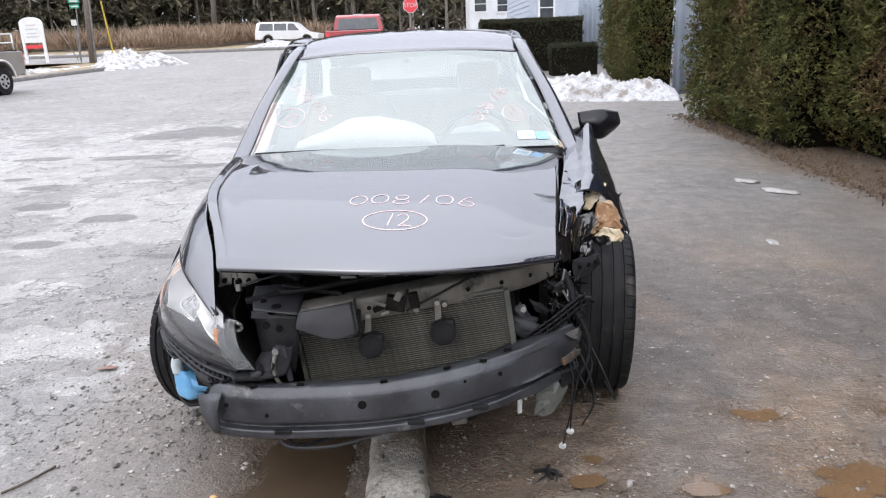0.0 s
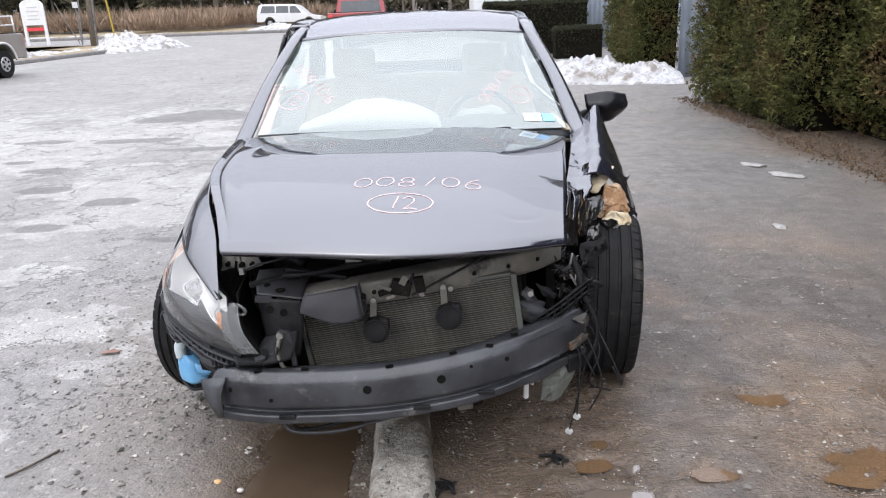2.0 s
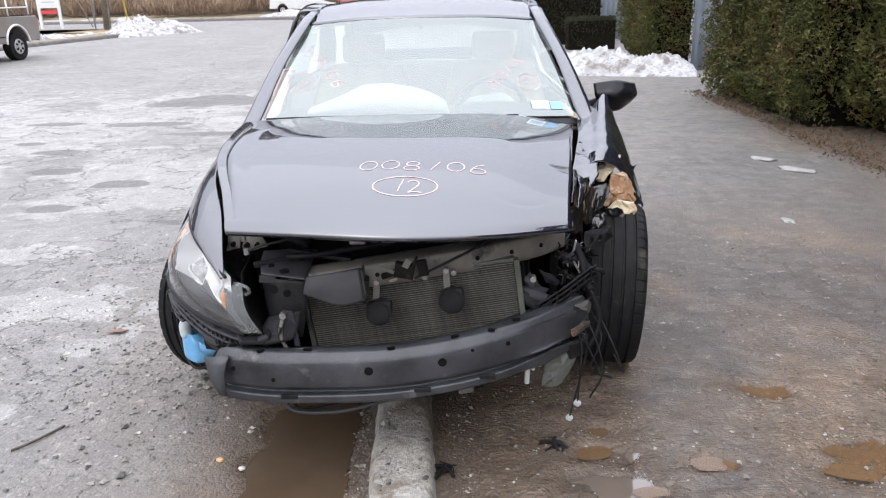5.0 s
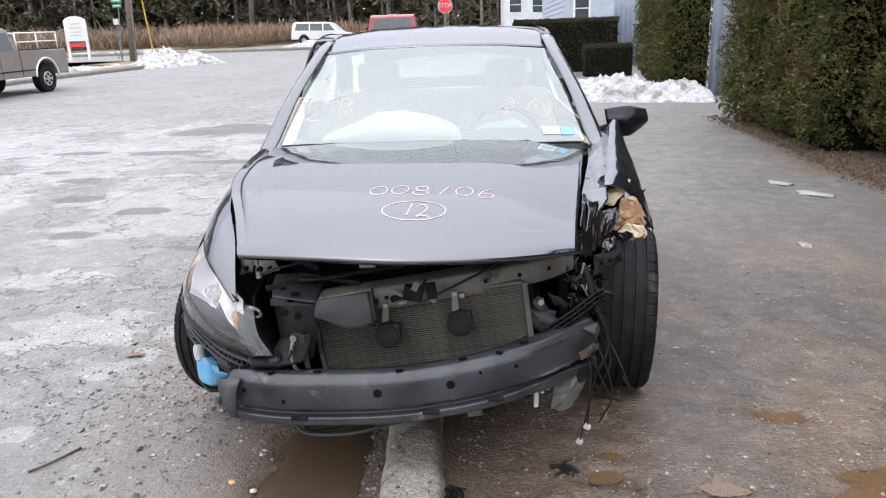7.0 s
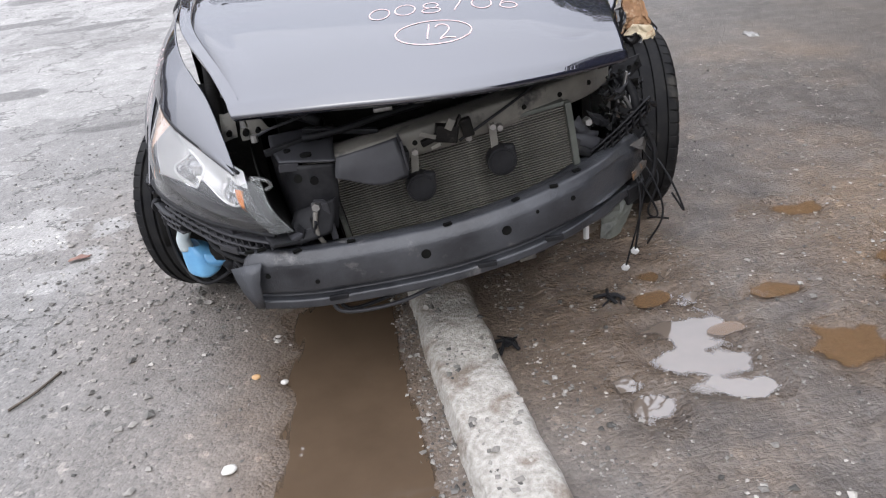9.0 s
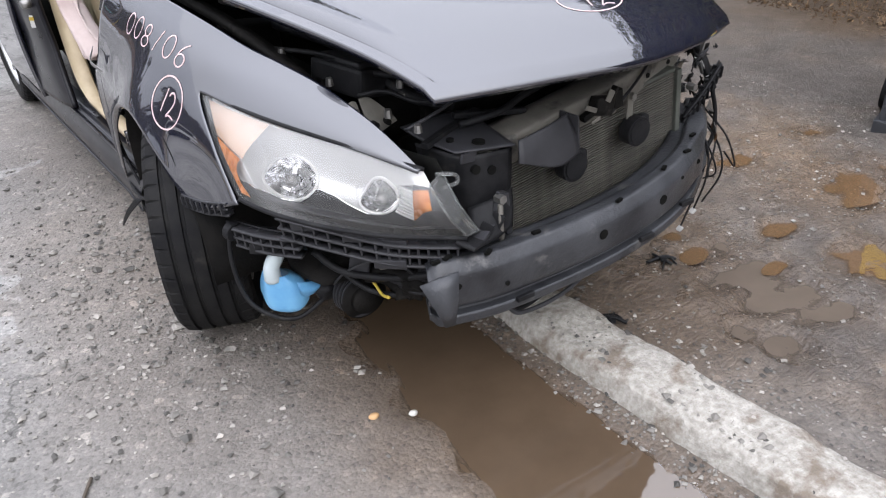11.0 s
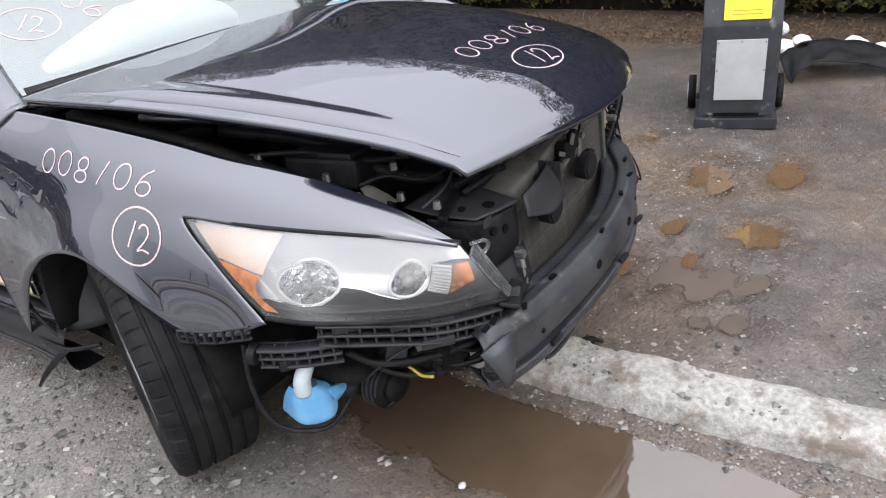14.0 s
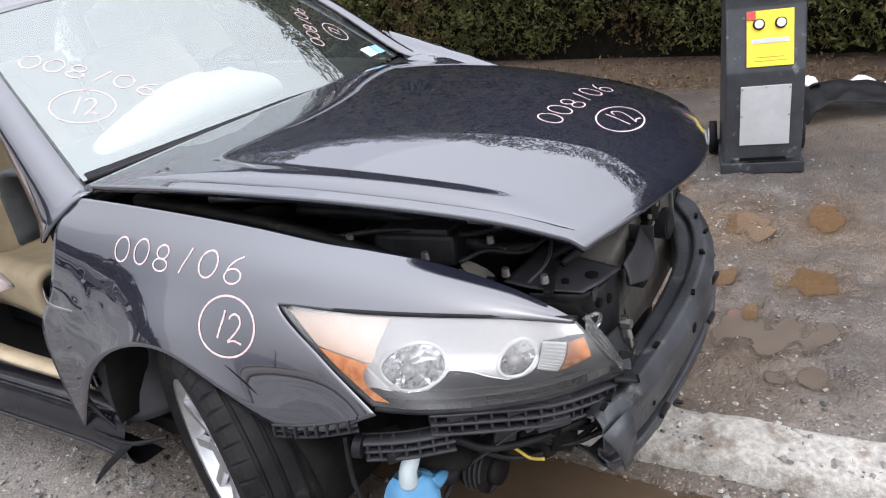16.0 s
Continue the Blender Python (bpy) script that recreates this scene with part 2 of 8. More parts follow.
def sheet(name, s, mat, parent=None, label="", nu=24, nv=24, thick=0.0, keep=None):
    """A panel of sheet metal or cloth: the surface s as a grid, with a back and a rim if it has thickness. keep(u, v, p): which cells stay."""
    pts = [[s(i / nu, j / nv) for i in range(nu + 1)] for j in range(nv + 1)]
    verts, faces = [p for r in pts for p in r], []
    w = nu + 1
    for j in range(nv):
        for i in range(nu):
            if keep and not keep((i + 0.5) / nu, (j + 0.5) / nv, (pts[j][i] + pts[j + 1][i + 1]) / 2):
                continue
            k = j * w + i
            faces.append((k, k + 1, k + w + 1, k + w))
    if thick:
        normals = []
        for j in range(nv + 1):
            for i in range(nu + 1):
                du = pts[j][min(i + 1, nu)] - pts[j][max(i - 1, 0)]
                dv = pts[min(j + 1, nv)][i] - pts[max(j - 1, 0)][i]
                c = du.cross(dv)
                normals.append(c.normalized() if c.length > 1e-9 else Vector((0, 0, 1)))
        base = len(verts)
        verts += [v - nrm * thick for v, nrm in zip(verts[:base], normals)]
        count = {}
        for f in faces:
            for a, b in zip(f, f[1:] + f[:1]):
                count[(a, b)] = count.get((a, b), 0) + 1
        rim = [(a, b) for a, b in count if (b, a) not in count]
        faces += [tuple(reversed([q + base for q in f])) for f in faces[:]]
        faces += [(b, a, a + base, b + base) for a, b in rim]
    return link_mesh(name, verts, faces, mat, parent, label)


def tube(name, points, r, mat, parent=None, label="", n=8, steps=0, taper=1.0):
    """A bent rod or cable along a smooth curve."""
    p = [Vector(q) for q in points]
    steps = steps or 6 * (len(p) - 1)
    line = [crom(p, k / steps) for k in range(steps + 1)]
    verts, faces = [], []
    side = Vector((0.3, 0.2, 0.93))
    for k, c in enumerate(line):
        d = (line[min(k + 1, steps)] - line[max(k - 1, 0)]).normalized()
        side = (side - d * side.dot(d)).normalized()
        up = d.cross(side)
        rr = r * (1 + (taper - 1) * k / steps)
        verts += [c + (side * math.cos(a) + up * math.sin(a)) * rr for a in (2 * math.pi * q / n for q in range(n))]
    for k in range(steps):
        for q in range(n):
            a, b = k * n + q, k * n + (q + 1) % n
            faces.append((a, b, b + n, a + n))
    faces += [tuple(reversed(range(n))), tuple(range(steps * n, steps * n + n))]
    return link_mesh(name, verts, faces, mat, parent, label)


def lathe(profile, n, wobble=None):
    """Vertices and faces of a closed ring round the x axis; profile: (x, radius) pairs of a closed outline."""
    verts, faces, m = [], [], len(profile)
    for k in range(n):
        a = 2 * math.pi * k / n
        for q, (x, r) in enumerate(profile):
            rr = r + (wobble(k, q) if wobble else 0)
            verts.append((x, rr * math.cos(a), rr * math.sin(a)))
    for k in range(n):
        for q in range(m):
            a, b = k * m + q, k * m + (q + 1) % m
            c, d = ((k + 1) % n) * m + q, ((k + 1) % n) * m + (q + 1) % m
            faces.append((a, c, d, b))
    return verts, faces


def blob(name, centre, size, mat, parent=None, label="", rough=0.25, freq=6.0, seed=0, cuts=3, turn=(0, 0, 0)):
    """A lump with an uneven outline."""
    bm = bmesh.new()
    bmesh.ops.create_icosphere(bm, subdivisions=cuts, radius=1.0)
    m = pose(*centre, *turn) @ Matrix.Diagonal((*size, 1))
    for v in bm.verts:
        q = noise.noise(v.co * freq * 0.3 + Vector((seed * 7.1, seed * 3.3, seed))) + 0.5 * noise.noise(v.co * freq + Vector((seed, 0, seed * 2.7)))
        v.co = m @ (v.co * (1 + rough * q))
    return part(name, bm, mat, parent, label, smooth=True)


# ---- handwriting ----
def arc(cx, cy, rx, ry, a0, a1, n=20):
    return [(cx + rx * math.cos(radians(a0 + (a1 - a0) * k / n)), cy + ry * math.sin(radians(a0 + (a1 - a0) * k / n))) for k in range(n + 1)]


def glyph(ch):
    """Strokes of a written digit in a cell about 0.6 wide and 1 high."""
    if ch == "0":
        return [arc(0.3, 0.5, 0.3, 0.5, 100, 470)]
    if ch == "8":
        return [arc(0.3, 0.74, 0.22, 0.26, -80, 260) + arc(0.3, 0.24, 0.27, 0.24, 95, -270)]
    if ch == "1":
        return [[(0.22, 0.0), (0.3, 0.33), (0.4, 0.66), (0.48, 1.0)]]
    if ch == "6":
        return [[(0.5, 1.0), (0.3, 0.85), (0.14, 0.6)] + arc(0.32, 0.27, 0.26, 0.27, 150, 500)]
    if ch == "2":
        return [arc(0.28, 0.72, 0.24, 0.28, 160, -40) + [(0.3, 0.3), (0.05, 0.02), (0.3, 0.08), (0.62, 0.0)]]
    return []


def written(name, text, target, origin, along, up, height, width, parent, mat=CHALK, gap=0.78, ring=None, stretch=1.0):
    """Marker strokes laid on the mesh of target. origin: where the line begins; along, up: its directions; ring: centre, radii of a drawn ring."""
    from mathutils.bvhtree import BVHTree
    tree = BVHTree.FromPolygons([v.co for v in target.data.vertices], [tuple(p.vertices) for p in target.data.polygons])
    along, up = Vector(along).normalized(), Vector(up)
    up = (up - along * up.dot(along)).normalized()
    out = along.cross(up)
    lines = []
    for k, ch in enumerate(text):
        jig = 0.05 * math.sin(k * 2.3 + len(text))
        for st in glyph(ch):
            lines.append([((x * stretch + k * gap + (0.12 * (y - 0.5) if stretch > 1 else 0)) * height, (y + jig) * height) for x, y in st])
    if ring:
        cx, cy, rx, ry = ring
        lines.append([(cx + x, cy + y) for x, y in arc(0, 0, rx, ry, 70, 445, 48)])
    marks = new(name)
    marks.parent = parent
    tagged(marks, label="pale pink handwritten marker number " + text)
    for num, ln in enumerate(lines):
        verts, faces = [], []
        pts = [Vector((x, y, 0)) for x, y in ln]
        steps = max(8, 4 * len(pts))
        prev = None
        for k in range(steps + 1):
            c, d = crom(pts, k / steps), crom(pts, min(1, (k + 0.5) / steps)) - crom(pts, max(0, (k - 0.5) / steps))
            side = Vector((-d.y, d.x, 0)).normalized() * width * 0.5 * (0.8 + 0.3 * noise.noise(Vector((k * 0.4, c.x * 30, c.y * 30))))
            row = []
            for w in (-1, 1):
                q = c + side * w
                p = Vector(origin) + along * q.x + up * q.y
                hit, nrm, _, _ = tree.ray_cast(p + out * 0.15, -out, 0.5)
                if hit is None:
                    near = tree.find_nearest(p)
                    hit, nrm = near[0], near[1]
                if nrm.dot(out) < 0:
                    nrm = -nrm
                row.append(hit + nrm * 0.0010)
            verts += row
            if prev is not None:
                b = len(verts)
                faces.append((b - 4, b - 3, b - 1, b - 2))
            prev = True
        link_mesh("ring" if ring and num == len(lines) - 1 else "digit", verts, faces, mat, marks)
    return marks


# ---- ground ----
def slope(x, y):
    """The lie of the land: level round the car, rising gently down the street."""
    u = np.maximum(0.0, np.asarray(y, float) - 2.0)
    return 0.03 * u * u / (u + 5.0)


def lie(x, y):
    return float(slope(x, y))


def vnoise(x, y, seed=0):
    """Smooth value noise for arrays, about -1 to 1."""
    xi, yi = np.floor(x).astype(np.int64), np.floor(y).astype(np.int64)
    xf, yf = x - xi, y - yi
    xf, yf = xf * xf * (3 - 2 * xf), yf * yf * (3 - 2 * yf)

    def h(a, b):
        n = (a * 374761393 + b * 668265263 + seed * 974711) & 0x7fffffff
        n = ((n ^ (n >> 13)) * 1274126177) & 0x7fffffff
        return ((n ^ (n >> 16)) & 0xffff) / 32767.5 - 1
    top = h(xi, yi) * (1 - xf) + h(xi + 1, yi) * xf
    low = h(xi, yi + 1) * (1 - xf) + h(xi + 1, yi + 1) * xf
    return top * (1 - yf) + low * yf


def fbm(x, y, scale, seed=0, octaves=4):
    out, amp, tot = 0, 1.0, 0
    for k in range(octaves):
        out = out + amp * vnoise(x * scale * 2 ** k + 13.7 * k, y * scale * 2 ** k - 7.3 * k, seed + k)
        tot += amp
        amp *= 0.55
    return out / tot


def step(a, b, v):
    t = np.clip((v - a) / (b - a), 0, 1)
    return t * t * (3 - 2 * t)


# puddles: centre x, y, half sizes, muddiness
PUDDLES = [(-0.36, -1.35, 0.21, 1.45, 0.6), (0.66, -0.86, 0.18, 0.075, 0.1), (0.70, -1.02, 0.15, 0.14, 0.1), (0.735, -1.17, 0.08, 0.04, 0.1), (0.70, -0.69, 0.09, 0.04, 0.15), (0.70, -0.56, 0.035, 0.04, 0.15), (0.416, -1.044, 0.045, 0.045, 0.2), (0.455, -1.185, 0.055, 0.065, 0.2), (0.64, -0.55, 0.045, 0.03, 0.9), (1.09, -1.06, 0.10, 0.085, 1.0), (1.02, -0.744, 0.06, 0.03, 0.9), (1.55, -0.68, 0.17, 0.11, 1.0), (0.80, -0.90, 0.05, 0.02, 0.9), (1.62, -1.03, 0.13, 0.08, 0.9), (1.35, -0.28, 0.10, 0.05, 0.9), (0.62, -0.68, 0.05, 0.03, 0.9), (1.90, -0.30, 0.08, 0.05, 0.9)]

DAMP = [(-4.42, 5.09, 0.36, 0.22), (-3.87, 4.12, 0.34, 0.20), (-4.94, 5.63, 0.25, 0.14), (-2.87, 3.53, 0.30, 0.18), (-3.14, 2.73, 0.26, 0.15), (-4.1, 6.9, 0.8, 0.22), (-3.0, 6.1, 0.8, 0.2), (-5.4, 7.0, 0.6, 0.2), (-3.9, 9.0, 1.2, 0.8), (-1.9, 2.3, 0.4, 0.12)]


def axis(fine0, fine1, d, near0, near1, d2, far0, far1):
    mid = np.arange(fine0, fine1, d)
    a = np.arange(near0, fine0, d2)
    b = np.arange(fine1, near1, d2)
    left = near0 - (np.geomspace(0.3, near0 - far0, 26))[::-1]
    right = near1 + np.geomspace(0.3, far1 - near1, 26)
    return np.concatenate([left, a, mid, b, right])


gx = axis(-2.3, 2.6, 0.022, -9.0, 6.0, 0.08, -320, 320)
gy = axis(-2.6, 2.0, 0.022, -5.0, 14.0, 0.08, -320, 320)
X, Y = np.meshgrid(gx, gy)
kerb_mid = 0.02 + 0.065 * (-Y - 0.5)
mud = step(-0.05, 0.45, X - kerb_mid + 0.25 * fbm(X, Y, 1.6, 3)) * (1 - step(9.5, 12.5, Y + 0.8 * fbm(X, Y, 0.4, 5)) * step(-2.5, 0.5, -X + 2.0))
mud = mud * (1 - 0.6 * step(0.2, 2.4, Y + 0.5 * fbm(X, Y, 0.8, 6)))
near = 0.5 * step(0.0, 0.7, np.minimum(np.minimum(X + 2.3, 2.6 - X), np.minimum(Y + 2.6, 2.0 - Y)))
Z = slope(X, Y)
Z = Z + (0.004 * fbm(X, Y, 9, 11) + 0.003 * fbm(X, Y, 28, 12, 3)) * np.clip(near * 2, 0, 1)
ruts = 0.5 + 0.5 * np.sin((X * 0.75 + Y * 2.6) * 16 + 5 * fbm(X, Y, 1.8, 21))
Z = Z + mud * np.clip(near * 2, 0, 1) * (0.016 * fbm(X, Y, 2.2, 7) + 0.014 * fbm(X, Y, 7, 8) + 0.016 * np.abs(fbm(X * 0.8 + Y * 0.5, Y * 2.4 - X * 1.0, 5, 9, 4)) + 0.008 * fbm(X * 0.5 + Y * 0.8, Y * 2.6 - X * 1.2, 14, 19, 3) + 0.005 * (ruts ** 3) * step(0.1, 0.6, fbm(X, Y, 1.1, 31) + 0.45))
Z = Z + 0.030 * np.exp(-(((X - 0.85) / 0.35) ** 2 + ((Y + 0.0) / 0.45) ** 2))
# brown damp soil, deepened over the car's whole footprint to paint in its shade
soak_shade = 0.45 * np.exp(-(((X - 0.34) / 0.16) ** 2 + ((Y + 1.0) / 0.22) ** 2)) + 0.8 * step(-0.85, -0.55, X) * (1 - step(0.70, 1.0, X)) * step(-1.35, -0.9, Y + 0.35 * fbm(X, Y, 2.0, 47, 5)) * (1 - step(3.4, 4.2, Y))
# dark brown litter strip along the hedge
soak_shade = np.maximum(soak_shade, 0.95 * step(3.3, 4.1, X + 0.6 * fbm(X, Y, 1.3, 49, 5)) * (1 - step(7.5, 9.0, Y)))
wet = 0.12 + 0.10 * fbm(X, Y, 1.6, 41, 6) + 0.56 * mud + 0.35 * mud * fbm(X, Y, 2.2, 43, 5)
for cx, cy, rx, ry, _ in PUDDLES:
    if _ > 0.7:
        rx, ry = rx * 1.1, ry * 1.1
    e = np.sqrt(((X - cx) / rx) ** 2 + ((Y - cy) / ry) ** 2) + (1.15 if rx < 0.5 and ry < 0.5 else 0.45) * fbm(X, Y, 7.0, int(100 + cx * 50), 5)
    Z = Z - 0.020 * (1 - step(0.55, 1.25, e))
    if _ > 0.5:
        soak_shade = np.maximum(soak_shade, (0.9 if _ > 0.7 else 0.95) * (1 - step(0.8, 2.6 if _ > 0.7 else 2.3, e)))
    wet = wet + 0.6 * (1 - step(0.9, 1.7, e))
Z = Z - 0.010 * np.clip(1 - np.abs(X + 0.36) / 0.25, 0, 1) * (1 - step(-0.2, 0.2, Y))
# pale worn patches on the road, and the seam between two pavings
seam = Y - (2.55 + 0.22 * (X + 2.5)) + 0.30 * fbm(X, Y, 0.9, 51)
beyond = step(-0.05, 0.12, seam) * (1 - step(-1.2, -0.4, X))
far_road = step(7.5, 12.0, Y)
pale = beyond * (0.75 - 0.5 * step(0.05, 0.35, fbm(X, Y, 0.8, 61))) * (1 - 0.55 * far_road)
patches = 0
for cx, cy, rx, ry in ((-1.95, 0.62, 0.75, 0.30), (-2.6, 1.55, 0.55, 0.20), (-2.2, -0.35, 0.35, 0.30), (-1.75, -0.95, 0.30, 0.22), (-1.30, 1.70, 0.30, 0.10), (-2.9, 0.1, 0.5, 0.3), (-1.61, -0.14, 0.10, 0.07), (-1.60, -0.40, 0.13, 0.08), (-1.64, 0.17, 0.20, 0.12)):
    e = np.sqrt(((X - cx) / rx) ** 2 + ((Y - cy) / ry) ** 2) + 1.5 * fbm(X, Y, 3.4, 71, 6)
    patches = np.maximum(patches, 1 - step(0.65, 0.95, e))
pale = np.clip(np.maximum(pale, patches * (1 - mud)), 0, 1)
# dark damp hollows in the road
damp = 0
for cx, cy, rx, ry in DAMP:
    e = np.sqrt(((X - cx) / rx) ** 2 + ((Y - cy) / ry) ** 2) + 0.5 * fbm(X, Y, 2.2, 75, 4)
    damp = np.maximum(damp, 1 - step(0.6, 1.1, e))
damp = damp * (1 - mud)
film = step(-1.9, -0.75, X + 0.5 * fbm(X, Y, 1.2, 78, 5)) * (1 - step(1.5, 4.0, Y))
Z = Z - 0.006 * damp
nx, ny = len(gx), len(gy)
gv = np.stack([X, Y, Z], -1).reshape(-1, 3)
ii = (np.arange(ny - 1)[:, None] * nx + np.arange(nx - 1)[None, :]).ravel()
gf = np.stack([ii, ii + 1, ii + nx + 1, ii + nx], -1)
gm = bpy.data.meshes.new("ground")
gm.from_pydata(gv.tolist(), [], gf.tolist())
gm.shade_smooth()
for key, arr in (("mud", mud), ("wet", wet), ("pale", pale), ("damp", damp), ("film", film), ("soak_shade", soak_shade)):
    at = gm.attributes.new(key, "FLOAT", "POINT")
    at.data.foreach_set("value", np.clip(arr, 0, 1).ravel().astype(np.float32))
ground = tagged(new("ground", gm), "wet patched asphalt running into muddy brown dirt", "ground", kind="structure")


def ground_material():
    m, n, l, b = material("wet_asphalt_and_mud")

    def attr(name):
        a = n.new("ShaderNodeAttribute")
        a.attribute_name = name
        return a.outputs["Fac"]

    def mix(fac, a, c, kind="RGBA", blend="MIX"):
        x = n.new("ShaderNodeMix")
        x.data_type = kind
        if kind == "RGBA":
            x.blend_type = blend
        for key, val in (("Factor", fac), ("A", a), ("B", c)):
            sock = [s for s in x.inputs if s.name == key and s.enabled][0]
            if hasattr(val, "links"):
                l.new(val, sock)
            else:
                sock.default_value = val
        return [s for s in x.outputs if s.enabled][0]

    def calc(op, a, c, d=None):
        x = n.new("ShaderNodeMath")
        x.operation = op
        for k, val in enumerate((a, c, d)):
            if val is None:
                continue
            if hasattr(val, "links"):
                l.new(val, x.inputs[k])
            else:
                x.inputs[k].default_value = val
        return x.outputs[0]

    def cells(scale):
        tc, v = n.new("ShaderNodeTexCoord"), n.new("ShaderNodeTexVoronoi")
        v.inputs["Scale"].default_value = scale
        v.inputs["Randomness"].default_value = 1.0
        l.new(tc.outputs["Object"], v.inputs["Vector"])
        sep = n.new("ShaderNodeSeparateColor")
        l.new(v.outputs["Color"], sep.inputs[0])
        return v.outputs["Distance"], sep.outputs[0], sep.outputs[1]

    grain = noise_node(n, l, 60.0, 6.0, 0.75).outputs["Fac"]
    mid = noise_node(n, l, 6.0, 10.0, 0.68).outputs["Fac"]
    big = noise_node(n, l, 0.9, 9.0, 0.62).outputs["Fac"]
    vein = noise_node(n, l, 0.75, 7.0, 0.58).outputs["Fac"]
    d1, r1, g1 = cells(105.0)
    d2, r2, g2 = cells(42.0)
    asphalt = ramp_node(n, l, mid, [(0.30, (0.158, 0.151, 0.141)), (0.5, (0.197, 0.189, 0.177)), (0.70, (0.245, 0.236, 0.222))]).outputs["Color"]
    worn = ramp_node(n, l, mid, [(0.3, (0.225, 0.217, 0.202)), (0.7, (0.335, 0.325, 0.306))]).outputs["Color"]
    dirt = ramp_node(n, l, mid, [(0.30, (0.072, 0.060, 0.051)), (0.5, (0.104, 0.089, 0.077)), (0.72, (0.150, 0.132, 0.116))]).outputs["Color"]
    ochre = ramp_node(n, l, big, [(0.48, (0, 0, 0)), (0.68, (0.40, 0.40, 0.40))]).outputs["Color"]
    dirt = mix(ochre, dirt, (0.215, 0.135, 0.068, 1))
    ragged = calc("MULTIPLY_ADD", mid, 1.5, attr("pale"))
    ragged = calc("MULTIPLY_ADD", grain, 0.5, ragged)
    pale_mask = ramp_node(n, l, calc("MULTIPLY", ragged, 0.4), [(0.55, (0, 0, 0)), (0.66, (0.9, 0.9, 0.9))]).outputs["Color"]
    asphalt = mix(calc("MULTIPLY", attr("film"), 0.75), asphalt, mix(0.5, dirt, (0.225, 0.193, 0.163, 1)))
    c = mix(pale_mask, asphalt, worn)
    hole = calc("MULTIPLY_ADD", mid, 1.1, attr("damp"))
    hole_mask = ramp_node(n, l, calc("MULTIPLY", hole, 0.4), [(0.45, (0, 0, 0)), (0.55, (0.8, 0.8, 0.8))]).outputs["Color"]
    c = mix(hole_mask, c, (0.085, 0.080, 0.073, 1))
    line = calc("ABSOLUTE", calc("SUBTRACT", vein, 0.5), 0.0)
    line = ramp_node(n, l, calc("MULTIPLY_ADD", grain, 0.006, line), [(0.0045, (1, 1, 1)), (0.0085, (0, 0, 0))]).outputs["Color"]
    line = mix(calc("MAXIMUM", attr("mud"), attr("film")), line, (0, 0, 0, 1))
    c = mix(line, c, (0.07, 0.066, 0.06, 1))
    c = mix(attr("mud"), c, dirt)
    # soaked brown soil, and the painted shade below the car
    c = mix(calc("MULTIPLY", attr("soak_shade"), 0.8), c, mix(mid, (0.050, 0.036, 0.026, 1), (0.165, 0.115, 0.075, 1)))
    # single grains: each a shade of its own, a few pale or dark
    tone = ramp_node(n, l, r1, [(0.0, (0.62, 0.62, 0.62)), (0.10, (0.88, 0.88, 0.88)), (0.90, (1.08, 1.08, 1.08)), (1.0, (1.32, 1.31, 1.29))]).outputs["Color"]
    c = mix(1.0, c, tone, blend="MULTIPLY")
    tone2 = ramp_node(n, l, g2, [(0.0, (0.90, 0.90, 0.90)), (0.975, (1.04, 1.04, 1.04)), (0.99, (1.5, 1.48, 1.44))]).outputs["Color"]
    c = mix(1.0, c, tone2, blend="MULTIPLY")
    fine = ramp_node(n, l, grain, [(0.3, (0.87, 0.87, 0.87)), (0.7, (1.13, 1.13, 1.13))]).outputs["Color"]
    c = mix(1.0, c, fine, blend="MULTIPLY")
    broad = ramp_node(n, l, big, [(0.30, (0.84, 0.84, 0.84)), (0.70, (1.12, 1.12, 1.12))]).outputs["Color"]
    c = mix(1.0, c, broad, blend="MULTIPLY")
    l.new(c, b.inputs["Base Color"])
    wetness = calc("MULTIPLY_ADD", mid, 0.7, attr("wet"))
    wetness = calc("MULTIPLY_ADD", attr("damp"), 0.25, wetness)
    wetness = calc("MULTIPLY_ADD", attr("soak_shade"), 0.2, wetness)
    rough = ramp_node(n, l, calc("MULTIPLY", wetness, 0.5), [(0.25, (0.62, 0.62, 0.62)), (0.45, (0.47, 0.47, 0.47)), (0.65, (0.20, 0.20, 0.20))])
    l.new(rough.outputs["Color"], b.inputs["Roughness"])
    b.inputs["Specular IOR Level"].default_value = 0.5
    hgt = calc("MULTIPLY_ADD", d1, -0.35, calc("MULTIPLY", grain, 0.55))
    hgt = calc("MULTIPLY_ADD", d2, -0.30, hgt)
    tc, mp, flow = n.new("ShaderNodeTexCoord"), n.new("ShaderNodeMapping"), n.new("ShaderNodeTexNoise")
    mp.inputs["Rotation"].default_value = (0, 0, 0.35)
    mp.inputs["Scale"].default_value = (12.0, 27.0, 12.0)
    flow.inputs["Scale"].default_value, flow.inputs["Detail"].default_value, flow.inputs["Distortion"].default_value = 1.0, 4.0, 2.6
    l.new(tc.outputs["Object"], mp.inputs["Vector"])
    l.new(mp.outputs["Vector"], flow.inputs["Vector"])
    churned = ramp_node(n, l, big, [(0.40, (0.25, 0.25, 0.25)), (0.60, (1, 1, 1))]).outputs["Color"]
    clod = calc("MULTIPLY", calc("MULTIPLY_ADD", flow.outputs["Fac"], churned, mid), attr("mud"))
    hgt = calc("MULTIPLY_ADD", clod, 2.2, hgt)
    bp = n.new("ShaderNodeBump")
    bp.inputs["Strength"].default_value, bp.inputs["Distance"].default_value = 0.6, 0.012
